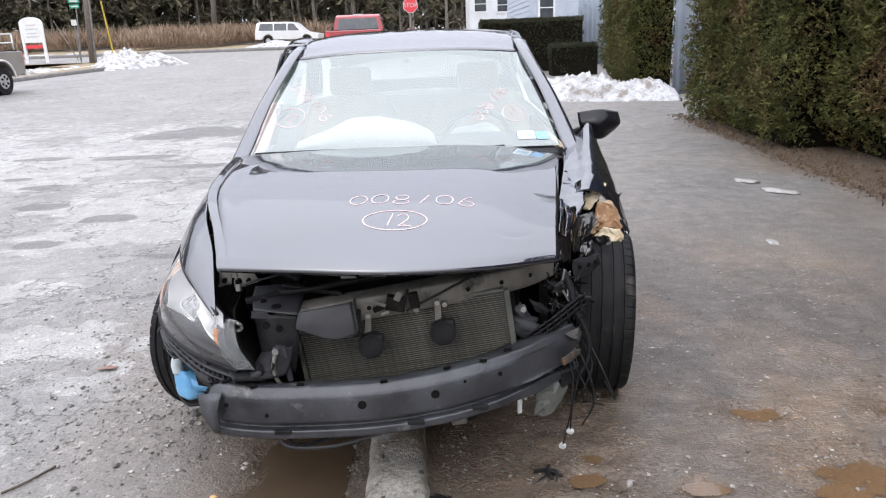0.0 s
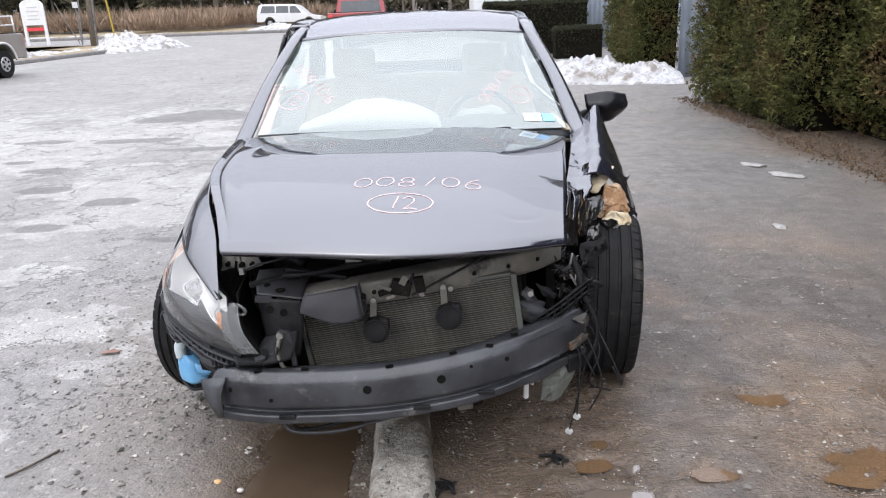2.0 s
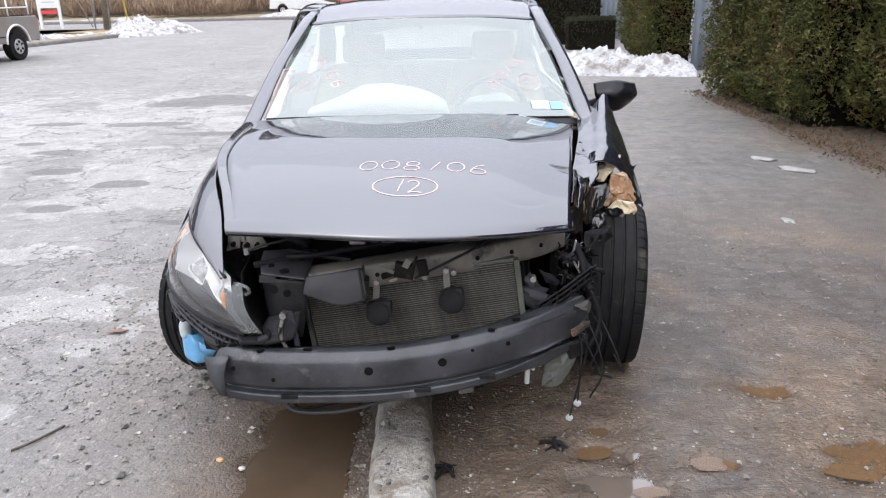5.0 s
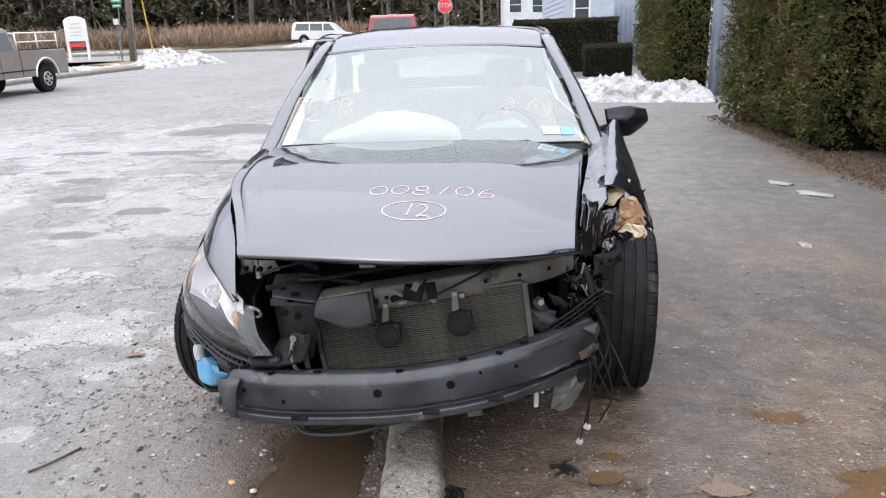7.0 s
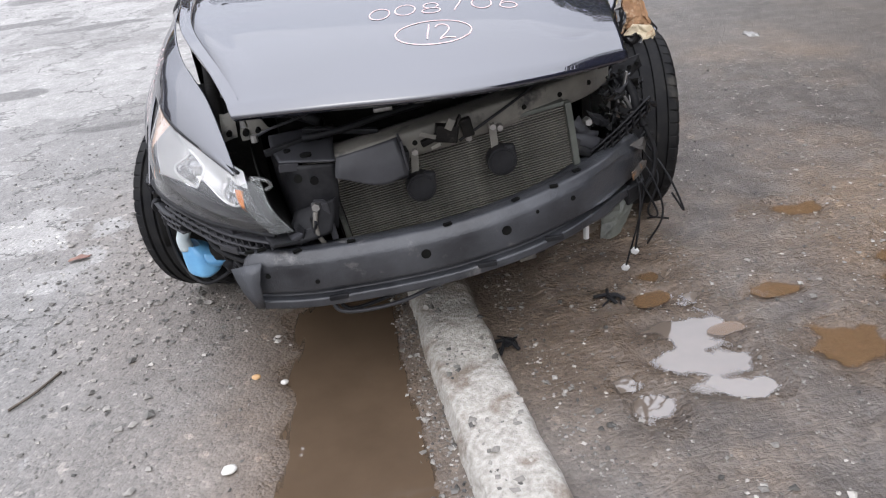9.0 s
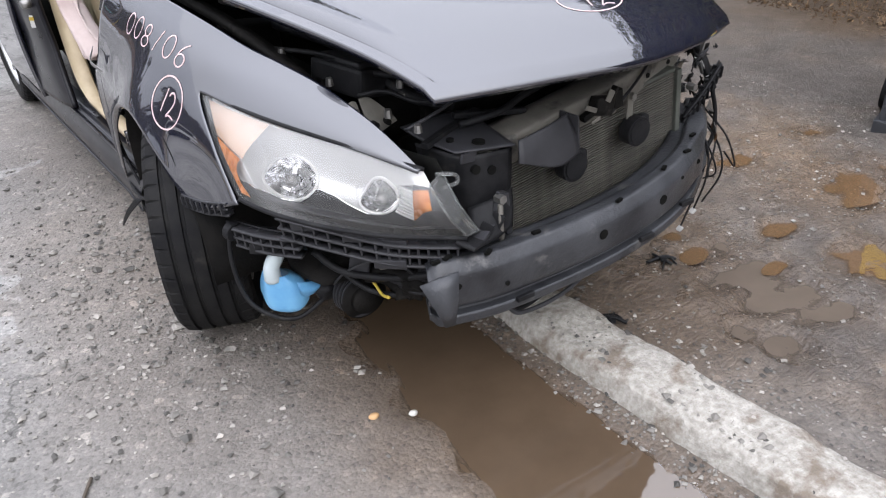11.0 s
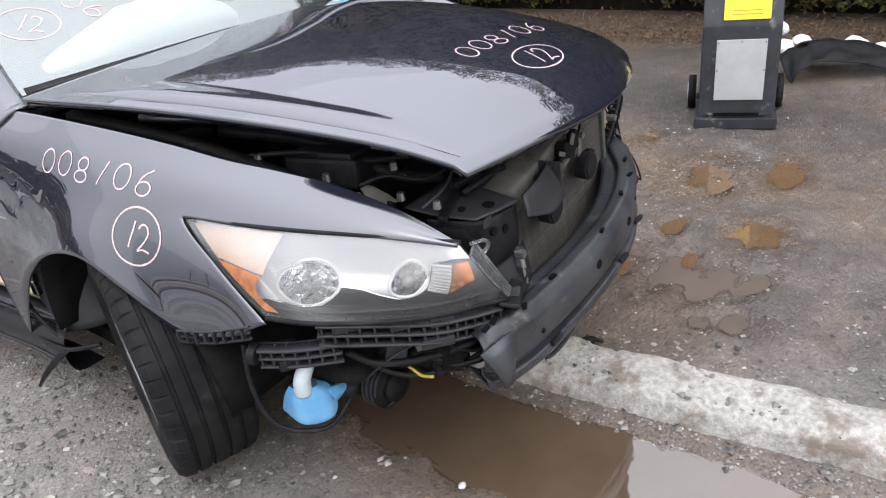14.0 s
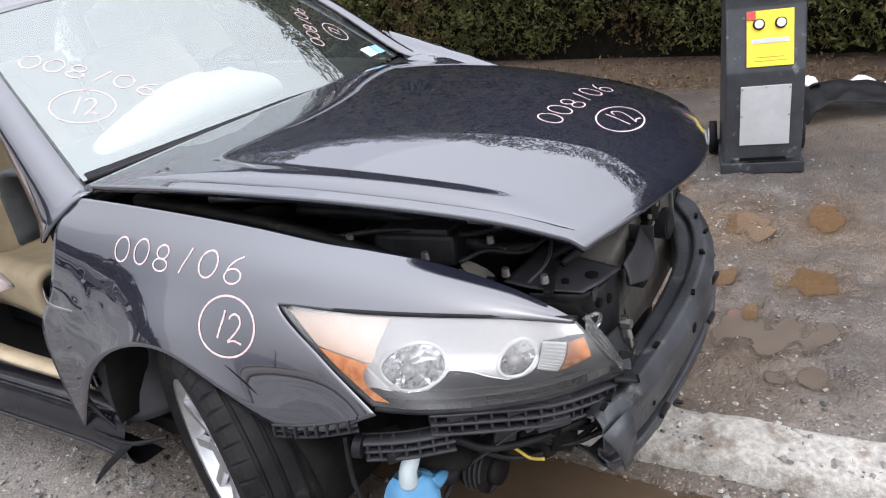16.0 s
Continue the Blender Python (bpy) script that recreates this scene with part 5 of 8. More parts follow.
car_wheel((0.808, 0.0, WHEEL_R + 0.03), -8, 1, 2)
car_wheel((-0.965, 2.80, WHEEL_R), 4, -1)
car_wheel((0.795, 2.80, WHEEL_R), 0, 1)

# wheel housings
for side in (-1, 1):
    for yc, r in ((0.02, 0.40), (2.80, 0.385)):
        housing = lambda u, v, yc=yc, r=r, side=side: Vector((side * (0.52 + 0.37 * v), yc - r * math.cos(math.pi * u * 1.02), WHEEL_R + r * math.sin(math.pi * u) * 0.98))
        if not (side == 1 and yc < 1):
            sheet("wheel_housing", housing, GRIME, car, "", 24, 6, 0.006)
    part("inner_apron", boxes(((side * 0.52, 0.05, 0.55), (0.03, 0.9, 0.5))), GRIME, car)
pieces("suspension_arm", (rods(((-0.62, 0.02, 0.35), (-0.58, 0.06, 0.85), 0.04, 0.04)), rods(((0.64, 0.02, 0.35), (0.60, 0.06, 0.82), 0.04, 0.04)), rods(((-0.72, 0, 0.30), (-0.35, 0.05, 0.26), 0.022)), rods(((0.75, 0, 0.30), (0.35, 0.05, 0.26), 0.022))), GRIME, car)

# right headlamp
lamp_front = patch([
    [(-0.795, -0.276, 0.793), (-0.755, -0.44, 0.780), (-0.692, -0.585, 0.763), (-0.610, -0.712, 0.738), (-0.520, -0.824, 0.705)],
    [(-0.818, -0.395, 0.705), (-0.800, -0.530, 0.695), (-0.735, -0.665, 0.680), (-0.635, -0.785, 0.652), (-0.500, -0.880, 0.622)],
    [(-0.822, -0.515, 0.617), (-0.785, -0.600, 0.606), (-0.710, -0.705, 0.592), (-0.605, -0.805, 0.576), (-0.455, -0.890, 0.556)]])
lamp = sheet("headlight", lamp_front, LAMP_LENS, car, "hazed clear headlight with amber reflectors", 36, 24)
lamp.data.flip_normals()
lamp.visible_shadow = False


def lamp_in(depth):
    """The lamp's face set back into the car."""
    def s(u, v):
        p = lamp_front(0.02 + 0.96 * u, 0.03 + 0.94 * v)
        return p + Vector((0.72, 0.62, 0.05)).normalized() * depth
    return s


def lamp_depth(u, v):
    """How far the bezels sink behind the lens: shallow at the rim, deep round the bowls."""
    return 0.10 * ease(0.15, 0.27, u) * (1 - ease(0.80, 0.95, u)) * ease(0.0, 0.40, v) * (1 - 0.85 * ease(0.86, 1.0, v))


def lamp_sunk(extra=0.0):
    """A surface that follows the sunk bezels, set back by extra."""
    def s(u, v):
        axis_in = Vector((0.51, 0.66, -0.54)).lerp(Vector((0.66, 0.45, -0.59)), ease(0.3, 1.0, u)).normalized()
        return lamp_in(0.026)(u, v) + axis_in * (lamp_depth(u, v) + extra)
    return s


def lamp_trim(u):
    """The line, from top 0 to bottom 1, between the pale upper bezel and the dark lower one."""
    line = ((0.0, 0.9), (0.12, 0.88), (0.27, 0.90), (0.37, 0.85), (0.47, 0.64), (0.50, 0.54), (0.567, 0.57), (0.617, 0.67), (0.667, 0.745), (0.71, 0.70), (0.767, 0.55), (0.85, 0.26), (1.0, 0.24))
    for (a, c), (b, d) in zip(line, line[1:]):
        if u <= b:
            return c + (d - c) * (u - a) / (b - a)
    return 0.24


BOWLS = ((0.365, 0.56, 0.122, 0.315, 0.085, 0.070), (0.738, 0.455, 0.064, 0.24, 0.050, 0.055))


def in_bowl(u, v):
    for uc, vc, ru, rv, lean, _ in BOWLS:
        y = (vc - v) / rv
        if ((u - uc - lean * y) / ru) ** 2 + y * y < 0.97:
            return True
    return False


# white film, denser at the top edge and round the first bowl
lens_at = lamp.data.attributes.new("lens_white", "FLOAT", "POINT")
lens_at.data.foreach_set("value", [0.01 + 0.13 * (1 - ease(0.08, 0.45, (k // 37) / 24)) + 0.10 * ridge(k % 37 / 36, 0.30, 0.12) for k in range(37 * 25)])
sheet("lamp_bowl", lambda u, v: lamp_sunk(0.004 + 0.10 * math.sqrt(math.sin(math.pi * u) * math.sin(math.pi * v) + 1e-9))(u, v), BEZEL, lamp, "", 36, 24)
sheet("upper_bezel", lamp_sunk(), SILVER, lamp, "pale silver upper bezel", 150, 70, 0.0, lambda u, v, p: v < lamp_trim(u) and not in_bowl(u, v))
sheet("lower_bezel", lamp_sunk(0.001), BEZEL, lamp, "dark grey lower bezel", 150, 70, 0.0, lambda u, v, p: v > lamp_trim(u) - 0.02 and not in_bowl(u, v))
tube("trim_line", [lamp_sunk(-0.003)(0.10 + 0.75 * k / 40, lamp_trim(0.10 + 0.75 * k / 40)) for k in range(41)], 0.0028, CHROME, lamp, "thin chrome trim line", 8, 120)


def lamp_quad(corners, depth):
    """A piece of the lamp's inside between four corners, each as (along, down)."""
    a, b, c, d = (Vector((*q, 0)) for q in corners)

    def s(u, v):
        q = a.lerp(b, u).lerp(d.lerp(c, u), v)
        return lamp_sunk(depth - 0.026)(q.x, q.y) if depth > 0.015 else lamp_in(depth)(q.x, q.y)
    return s


sheet("side_marker", lamp_quad(((0.0, 0.03), (0.37, 0.0), (0.215, 0.47), (0.0, 0.40)), 0.010), PEACH, lamp, "faded peach side reflector", 24, 16)
amber_edge = [Vector((w, 0, 0)) for w in (0.20, 0.115, 0.065, 0.090)]
sheet("side_reflector", lambda u, v: lamp_in(0.008)(u * crom(amber_edge, v).x, 0.41 + 0.07 * u * (1 - v) + 0.58 * v), AMBER, lamp, "amber side reflector", 20, 30)
sheet("signal_grille", lamp_quad(((0.852, 0.262), (0.918, 0.32), (0.836, 0.74), (0.780, 0.60)), 0.020), SILVER, lamp, "white ribbed signal lens", 8, 8)
for k in range(9):
    a, b = lamp_quad(((0.852, 0.262), (0.918, 0.32), (0.836, 0.74), (0.780, 0.60)), 0.018)(0.04, (k + 0.5) / 9), lamp_quad(((0.852, 0.262), (0.918, 0.32), (0.836, 0.74), (0.780, 0.60)), 0.018)(0.96, (k + 0.5) / 9)
    tube("signal_rib", [a, (a + b) / 2, b], 0.0022, SILVER, lamp, "", 6, 4)
sheet("turn_signal", lamp_quad(((0.920, 0.33), (0.985, 0.29), (0.955, 0.60), (0.838, 0.745)), 0.016), AMBER, lamp, "amber turn signal reflector", 10, 10)
sheet("ribbed_plate", lamp_quad(((0.605, 0.27), (0.672, 0.27), (0.640, 0.66), (0.570, 0.56)), 0.022), SILVER, lamp, "pale ribbed plate between the bowls", 8, 8)


def reflector(uc, vc, ru, rv, lean, depth):
    """A bright faceted bowl with a bulb, its rim flush with the bezel."""
    face = lamp_sunk()
    c = face(uc, vc)
    inward = Vector((0.58, 0.70, -0.42)).normalized()

    def at(a, b, cell=0.0):
        an = 2 * math.pi * a
        rim = face(uc + ru * math.cos(an) + lean * math.sin(an), vc - rv * math.sin(an))
        return c + (rim - c) * (1 - b) ** 0.55 + inward * (depth * b + cell)
    verts, faces = [], []
    for j in range(4):
        for k in range(11):
            jog = 0.003 * math.sin(k * 2.4 + j * 1.9 + uc * 9) * (1 if j else 0)
            q = len(verts)
            verts += [at(k / 11, j / 4.2, jog), at((k + 1) / 11, j / 4.2, -jog), at((k + 1) / 11, (j + 1) / 4.2, jog * 0.5), at(k / 11, (j + 1) / 4.2, -jog * 0.5)]
            faces.append((q, q + 1, q + 2, q + 3))
    ob = link_mesh("reflector_bowl", verts, faces, CHROME, lamp, "bright faceted reflector bowl", smooth=False)
    tube("reflector_rim", [at(k / 20, 0) - inward * 0.002 for k in range(21)], 0.0042, SILVER, ob, "", 8, 60)
    part("bulb", rods((c + inward * depth * 0.85, c + inward * depth * 0.25, 0.011, 0.008)), WHITE_PLASTIC, ob, "", True)
    part("bulb_shield", rods((c + inward * depth * 0.5, c + inward * depth * 0.2, 0.015, 0.012, 16)), STEEL, ob, "", True)


for bowl in BOWLS:
    reflector(*bowl)
sheet("lens_flange", lambda u, v: lamp_front(1.0, 0.14 + 0.86 * v) + Vector((0.046 * u, 0.020 * u, 0.010 * u * (1 - 2 * v))), HAZED_EDGE, lamp, "hazed clear lens flange", 6, 20, 0.004)
for a, r in ((0.0, 0.002), (1.0, 0.0022)):
    tube("flange_edge", [lamp_front(1.0, 0.14 + 0.86 * q / 6) + Vector((0.046 * a, 0.020 * a - 0.003, 0.010 * a * (1 - q / 3))) for q in range(7)], r, HAZED_EDGE, lamp, "", 6, 24)
sheet("housing_side", lambda u, v: lamp_front(1.0, v) + Vector((0.046, 0.020, 0.010 * (1 - 2 * v))) + Vector((-0.05, 0.30, -0.03)) * u, NEAR_BLACK, lamp, "black side of the headlight housing", 6, 8, 0.004)
tube("lens_hook", [(-0.490, -0.828, 0.692), (-0.462, -0.838, 0.690), (-0.446, -0.842, 0.682), (-0.442, -0.842, 0.670), (-0.452, -0.840, 0.662), (-0.478, -0.836, 0.660)], 0.005, HAZED_EDGE, lamp, "clear plastic mounting tab", 8, 24)
tube("lens_seal", [lamp_front(k / 8, 0.0) + Vector((0.005, 0.0, 0.005)) for k in range(9)], 0.005, TRIM, lamp, "", 8, 40)
tube("lens_seal", [lamp_front(0.0, k / 4) + Vector((0, 0.004, 0.0)) for k in range(5)], 0.003, TRIM, lamp, "", 8, 24)
tube("lens_seal", [lamp_front(k / 8, 1.0) + Vector((0.0, 0.0, -0.004)) for k in range(9)], 0.006, TRIM, lamp, "", 8, 40)

# lattice bracket under the lamp
LEAN = Vector((-0.10, -0.13, 0.986))


def lattice_bar(line, height, ribs, depth, label, mat=BEZEL):
    """A ribbed plastic bar that slants inward below: back wall, three rails and upright ribs."""
    line = [Vector(q) for q in line]
    ob = sheet("bumper_bracket", lambda u, v: crom(line, v) + Vector((depth * 0.6, depth * 0.6, 0)) + LEAN * height * (0.5 - u), TRIM, car, label, 2, 40, 0.004)
    for f in (0.48, 0.02, -0.48):
        strip("lattice_rail", [q + LEAN * height * f for q in line], (-depth * 0.6, -depth * 0.6, 0.002), mat, ob, "", 36, 0.005)
    for k in range(ribs):
        c = crom(line, (k + 0.5) / ribs)
        d = (crom(line, min(1, (k + 1) / ribs)) - crom(line, k / ribs)).normalized()
        o = Vector((d.y, -d.x, 0)).normalized() * 0.017
        h = LEAN * height * (0.48 if k % 3 else 0.36)
        t = d * 0.0025
        bm = bmesh.new()
        q = [bm.verts.new(c + a * o + b * h + e * t) for a in (-1, 1) for b in (-1, 1) for e in (-1, 1)]
        for fc in ((0, 1, 3, 2), (4, 6, 7, 5), (0, 4, 5, 1), (2, 3, 7, 6), (0, 2, 6, 4), (1, 5, 7, 3)):
            bm.faces.new([q[m] for m in fc])
        part("lattice_rib", bm, mat, ob)
    return ob


lattice_bar([(-0.890, -0.265, 0.537), (-0.868, -0.37, 0.553), (-0.838, -0.47, 0.578)], 0.036, 8, 0.016, "short black lattice bracket by the tyre")
lattice = lattice_bar([(-0.765, -0.600, 0.566), (-0.70, -0.685, 0.553), (-0.60, -0.775, 0.522), (-0.53, -0.828, 0.512), (-0.455, -0.868, 0.503)], 0.058, 16, 0.024, "black plastic lattice bumper bracket")
lattice_bar([(-0.832, -0.465, 0.503), (-0.790, -0.548, 0.505), (-0.735, -0.632, 0.512)], 0.050, 7, 0.022, "black lattice foot of the bumper bracket")
part("lattice_lug", rods(((-0.842, -0.452, 0.512), (-0.836, -0.470, 0.510), 0.026, 0.024, 20)), TRIM, lattice, "", False, 0.003)
for x, y, z, w in ((-0.735, -0.66, 0.580, 0.05), (-0.655, -0.745, 0.562, 0.045), (-0.585, -0.80, 0.545, 0.055), (-0.595, -0.79, 0.492, 0.075)):
    part("lattice_tongue", boxes(((x, y, z), (w, 0.014, 0.026), (10, 0, -42))), BEZEL, lattice, "", False, 0.003)
pieces("bracket_foot", (boxes(((-0.78, -0.50, 0.482), (0.06, 0.09, 0.030), (0, 8, -30))), boxes(((-0.43, -0.88, 0.532), (0.10, 0.05, 0.012), (10, 15, 30)))), TRIM, lattice, "", False, 0.006)

# bumper beam, bowed and pushed up at one end
beam_line = [Vector(q) for q in ((-0.558, -0.885, 0.436), (-0.50, -0.910, 0.434), (-0.35, -0.930, 0.428), (-0.07, -0.937, 0.434), (0.14, -0.925, 0.455), (0.30, -0.880, 0.472), (0.45, -0.800, 0.488), (0.60, -0.660, 0.490))]
beam_section = [(0.105, 0.054), (0.060, 0.057), (0.056, 0.073), (0.026, 0.076), (0.020, 0.074), (0.003, 0.053), (0.0, 0.047), (0.0, -0.028), (0.002, -0.033), (0.020, -0.036), (0.020, -0.054), (-0.004, -0.057), (-0.004, -0.080), (0.008, -0.088), (0.09, -0.086)]


def beam_surface(u, v):
    c = crom(beam_line, v)
    d = (crom(beam_line, min(1, v + 0.02)) - crom(beam_line, max(0, v - 0.02))).normalized()
    inward = Vector((-d.y, d.x, 0)).normalized()
    w = poly([Vector((a, b, 0)) for a, b in beam_section], u)
    dent = 0.010 * ridge(v, 0.86, 0.06) * math.sin(18 * u) + 0.006 * noise.noise(Vector((v * 14, u * 3, 0))) * ridge(v, 0.9, 0.2)
    crimp = 1 - 0.25 * ridge(v, 0.0, 0.03)
    return c + inward * (w.x + dent) + Vector((0, 0, w.y * crimp))


beam = sheet("bumper_beam", beam_surface, BEAM, car, "bent dark grey bumper beam with scuffs and bolt holes", 56, 120, 0.004)
# solid black plugs and blocks paint the dark of holes and slots
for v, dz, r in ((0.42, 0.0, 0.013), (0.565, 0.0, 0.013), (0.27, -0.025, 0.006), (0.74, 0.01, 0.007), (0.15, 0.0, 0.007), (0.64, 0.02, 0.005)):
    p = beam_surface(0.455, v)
    part("bolt_hole", rods((p + Vector((0, -0.0025, dz)), p + Vector((0, 0.03, dz)), r, r, 20)), NEAR_BLACK, beam)
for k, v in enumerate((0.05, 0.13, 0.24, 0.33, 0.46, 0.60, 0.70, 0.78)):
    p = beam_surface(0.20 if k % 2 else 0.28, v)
    part("slot", boxes(((p.x, p.y, p.z + 0.004), (0.022, 0.010, 0.006), (0, 0, 15 * (k % 3)))), NEAR_BLACK, beam)
for v in (0.30, 0.52, 0.68):
    p = beam_surface(0.78, v)
    part("clip_slot", boxes(((p.x, p.y - 0.004, p.z), (0.05, 0.012, 0.014))), TRIM, beam, "", False, 0.003)
plate = patch([[(-0.50, -0.920, 0.500), (-0.585, -0.895, 0.482)], [(-0.515, -0.940, 0.45), (-0.565, -0.922, 0.425)], [(-0.52, -0.930, 0.370), (-0.54, -0.920, 0.365)]])
sheet("beam_end_plate", plate, BEAM, beam, "crimped beam end", 2, 4, 0.004)
ragged("beam_end_scrape", [(0.530, -0.775, 0.500), (0.580, -0.722, 0.510), (0.600, -0.700, 0.500), (0.598, -0.700, 0.482), (0.535, -0.772, 0.470)], RUSTY, beam, "scraped and rusty beam end", 0.006, 0.006, 4, 0.004)
ragged("beam_end_scrape", [(0.545, -0.715, 0.556), (0.598, -0.680, 0.566), (0.608, -0.672, 0.548), (0.600, -0.690, 0.520), (0.585, -0.708, 0.540)], RUSTY, beam, "scraped and rusty beam end", 0.006, 0.006, 8, 0.004)
PANEL_GREEN = surf("dirty_grey_green_panel", (0.05, 0.054, 0.046), (0.105, 0.110, 0.094), 8.0, (0.4, 0.6), 0.15, 80.0, stain=(0.02, 0.02, 0.018), stain_scale=8.0, stain_at=0.6)
ragged("lower_panel", [(0.456, -0.725, 0.372), (0.505, -0.72, 0.385), (0.545, -0.71, 0.400), (0.560, -0.70, 0.365), (0.525, -0.72, 0.305), (0.475, -0.74, 0.285), (0.445, -0.745, 0.290)], PANEL_GREEN, beam, "torn grey lower panel", 0.012, 0.005, 6, 0.004)
ragged("lower_panel", [(0.466, -0.735, 0.445), (0.506, -0.73, 0.445), (0.512, -0.73, 0.362), (0.470, -0.735, 0.355)], PANEL_GREEN, beam, "grey bracket with a hole", 0.004, 0.002, 5, 0.004)
part("panel_hole", rods(((0.488, -0.748, 0.405), (0.488, -0.72, 0.405), 0.006, 0.006, 12)), NEAR_BLACK, beam)
part("fog_lamp_shell", boxes(((0.556, -0.69, 0.408), (0.075, 0.05, 0.060), (8, -8, 30))), TRIM, beam, "black broken lamp box", False, 0.008)
pieces("pale_clip", (boxes(((0.415, -0.762, 0.398), (0.050, 0.012, 0.010), (0, -18, 20))), boxes(((0.396, -0.765, 0.352), (0.014, 0.012, 0.080), (0, 2, 20))), boxes(((0.415, -0.762, 0.378), (0.010, 0.012, 0.040), (0, 2, 20))), boxes(((0.434, -0.756, 0.392), (0.012, 0.012, 0.050), (0, 2, 20)))), WHITE_PLASTIC, beam, "pale plastic clip", False, 0.003)

# condenser, horns and the radiator support
cond = new("condenser")
cond.parent = car
cond.matrix_world = pose(0.05, -0.735, 0.495, 0, -7, 1)
tagged(cond, label="dirty grey condenser with bent fins")
# near-black box behind the fins, showing in their gaps
part("core", boxes(((0, 0.012, 0), (0.66, 0.02, 0.36))), NEAR_BLACK, cond)
fin_mesh = None
for k in range(50):
    z = -0.175 + 0.0072 * k
    if fin_mesh is None:
        ob = part("fin", boxes(((0, 0, 0), (0.65, 0.010, 0.0026))), FIN, cond)
        fin_mesh = ob.data
    else:
        ob = new("fin", fin_mesh)
        ob.parent = cond
    ob.location = (0, 0, z)
part("side_tank", boxes(((-0.335, 0.0, 0), (0.014, 0.03, 0.38)), ((0.335, 0.0, 0), (0.018, 0.03, 0.38)), ((0, 0.01, 0.188), (0.66, 0.03, 0.012))), PANEL_GREEN, cond, "", False, 0.003)
part("tank_bracket", boxes(((0.39, 0.0, -0.10), (0.02, 0.03, 0.12)), ((0.37, -0.01, -0.05), (0.05, 0.02, 0.018)), ((0.40, -0.01, -0.16), (0.05, 0.02, 0.018))), PANEL_GREEN, cond, "grey bracket", False, 0.004)


def horn(at, turn):
    h = new("horn")
    h.parent = car
    h.matrix_world = pose(*at, 0, turn, 0)
    tagged(h, label="round black horn")
    part("shell", rods(((0, 0.02, 0), (0, -0.016, 0), 0.040, 0.040, 32), ((0, -0.016, 0), (0, -0.020, 0), 0.034, 0.033, 32)), TRIM, h, "", False, 0.003)
    part("scroll", boxes(((0.022, 0.0, 0.018), (0.036, 0.030, 0.045))), TRIM, h, "", True, 0.012)
    part("horn_bracket", boxes(((-0.012, 0.012, 0.065), (0.020, 0.004, 0.075))), SUPPORT, h)
    part("bolt", rods(((-0.012, 0.012, 0.095), (-0.012, -0.002, 0.095), 0.009, 0.009, 6)), STEEL, h)


horn((-0.064, -0.79, 0.578), 5)
horn((0.160, -0.785, 0.612), -2)

bar_line = [Vector(q) for q in ((-0.36, -0.79, 0.655), (-0.25, -0.795, 0.675), (0.0, -0.775, 0.705), (0.22, -0.74, 0.728), (0.42, -0.68, 0.745), (0.53, -0.58, 0.75))]
support = sheet("radiator_support", lambda u, v: crom(bar_line, v) + Vector((0, (0.0, 0.0, 0.06)[0], 0)) + crom([Vector((0, 0.10, 0.030)), Vector((0, 0.02, 0.034)), Vector((0, 0.0, 0.022)), Vector((0, 0.004, -0.035)), Vector((0, 0.03, -0.045))], u), SUPPORT, car, "bent radiator support of dirty primered steel", 16, 60, 0.004)
for v in (0.35, 0.62, 0.72, 0.83):
    p = crom(bar_line, v)
    part("bolt_hole", rods((p + Vector((0, -0.004, 0)), p + Vector((0, 0.02, 0)), 0.007, 0.007, 12)), NEAR_BLACK, support)
for v in (0.16, 0.47, 0.55):
    p = crom(bar_line, v)
    part("bolt", rods((p + Vector((0, 0.004, -0.03)), p + Vector((0, -0.016, -0.03)), 0.011, 0.009, 6)), STEEL, support)
latch = part("hood_latch", boxes(((0.02, -0.795, 0.715), (0.06, 0.03, 0.045), (0, 12, 0)), ((0.050, -0.80, 0.738), (0.008, 0.02, 0.045), (0, 25, 0)), ((-0.025, -0.80, 0.705), (0.05, 0.02, 0.016), (0, -20, 0)), ((0.075, -0.79, 0.72), (0.03, 0.02, 0.05), (0, -10, 0))), GRIME, support, "bright steel hood latch", False, 0.004)
tube("latch_cable", [(0.05, -0.80, 0.69), (0.16, -0.77, 0.735), (0.26, -0.73, 0.775), (0.30, -0.70, 0.80)], 0.004, TRIM, support)
duct = patch([[(-0.268, -0.832, 0.712), (-0.19, -0.832, 0.724), (-0.109, -0.815, 0.733)], [(-0.276, -0.846, 0.685), (-0.185, -0.850, 0.675), (-0.100, -0.840, 0.685)], [(-0.279, -0.850, 0.664), (-0.170, -0.858, 0.628), (-0.096, -0.850, 0.640)]])
plate_ob = sheet("air_duct_plate", duct, BEZEL, car, "broken grey plastic air duct", 12, 12, -0.005)
part("duct_box", boxes(((-0.118, -0.800, 0.662), (0.055, 0.07, 0.075), (0, 8, 6))), TRIM, plate_ob, "", False, 0.008)
part("duct_side", boxes(((-0.100, -0.815, 0.690), (0.006, 0.06, 0.085), (0, -6, 4))), BEZEL, plate_ob, "", False, 0.002)


# headlamp carrier, brackets, pipes
carrier = sheet("lamp_carrier", patch([[(-0.445, -0.68, 0.705), (-0.392, -0.795, 0.699), (-0.275, -0.812, 0.692)], [(-0.435, -0.70, 0.60), (-0.385, -0.808, 0.60), (-0.280, -0.815, 0.60)], [(-0.42, -0.72, 0.52), (-0.375, -0.812, 0.51), (-0.300, -0.815, 0.51)]]), TRIM, car, "dark plastic headlight carrier", 16, 16, 0.005)
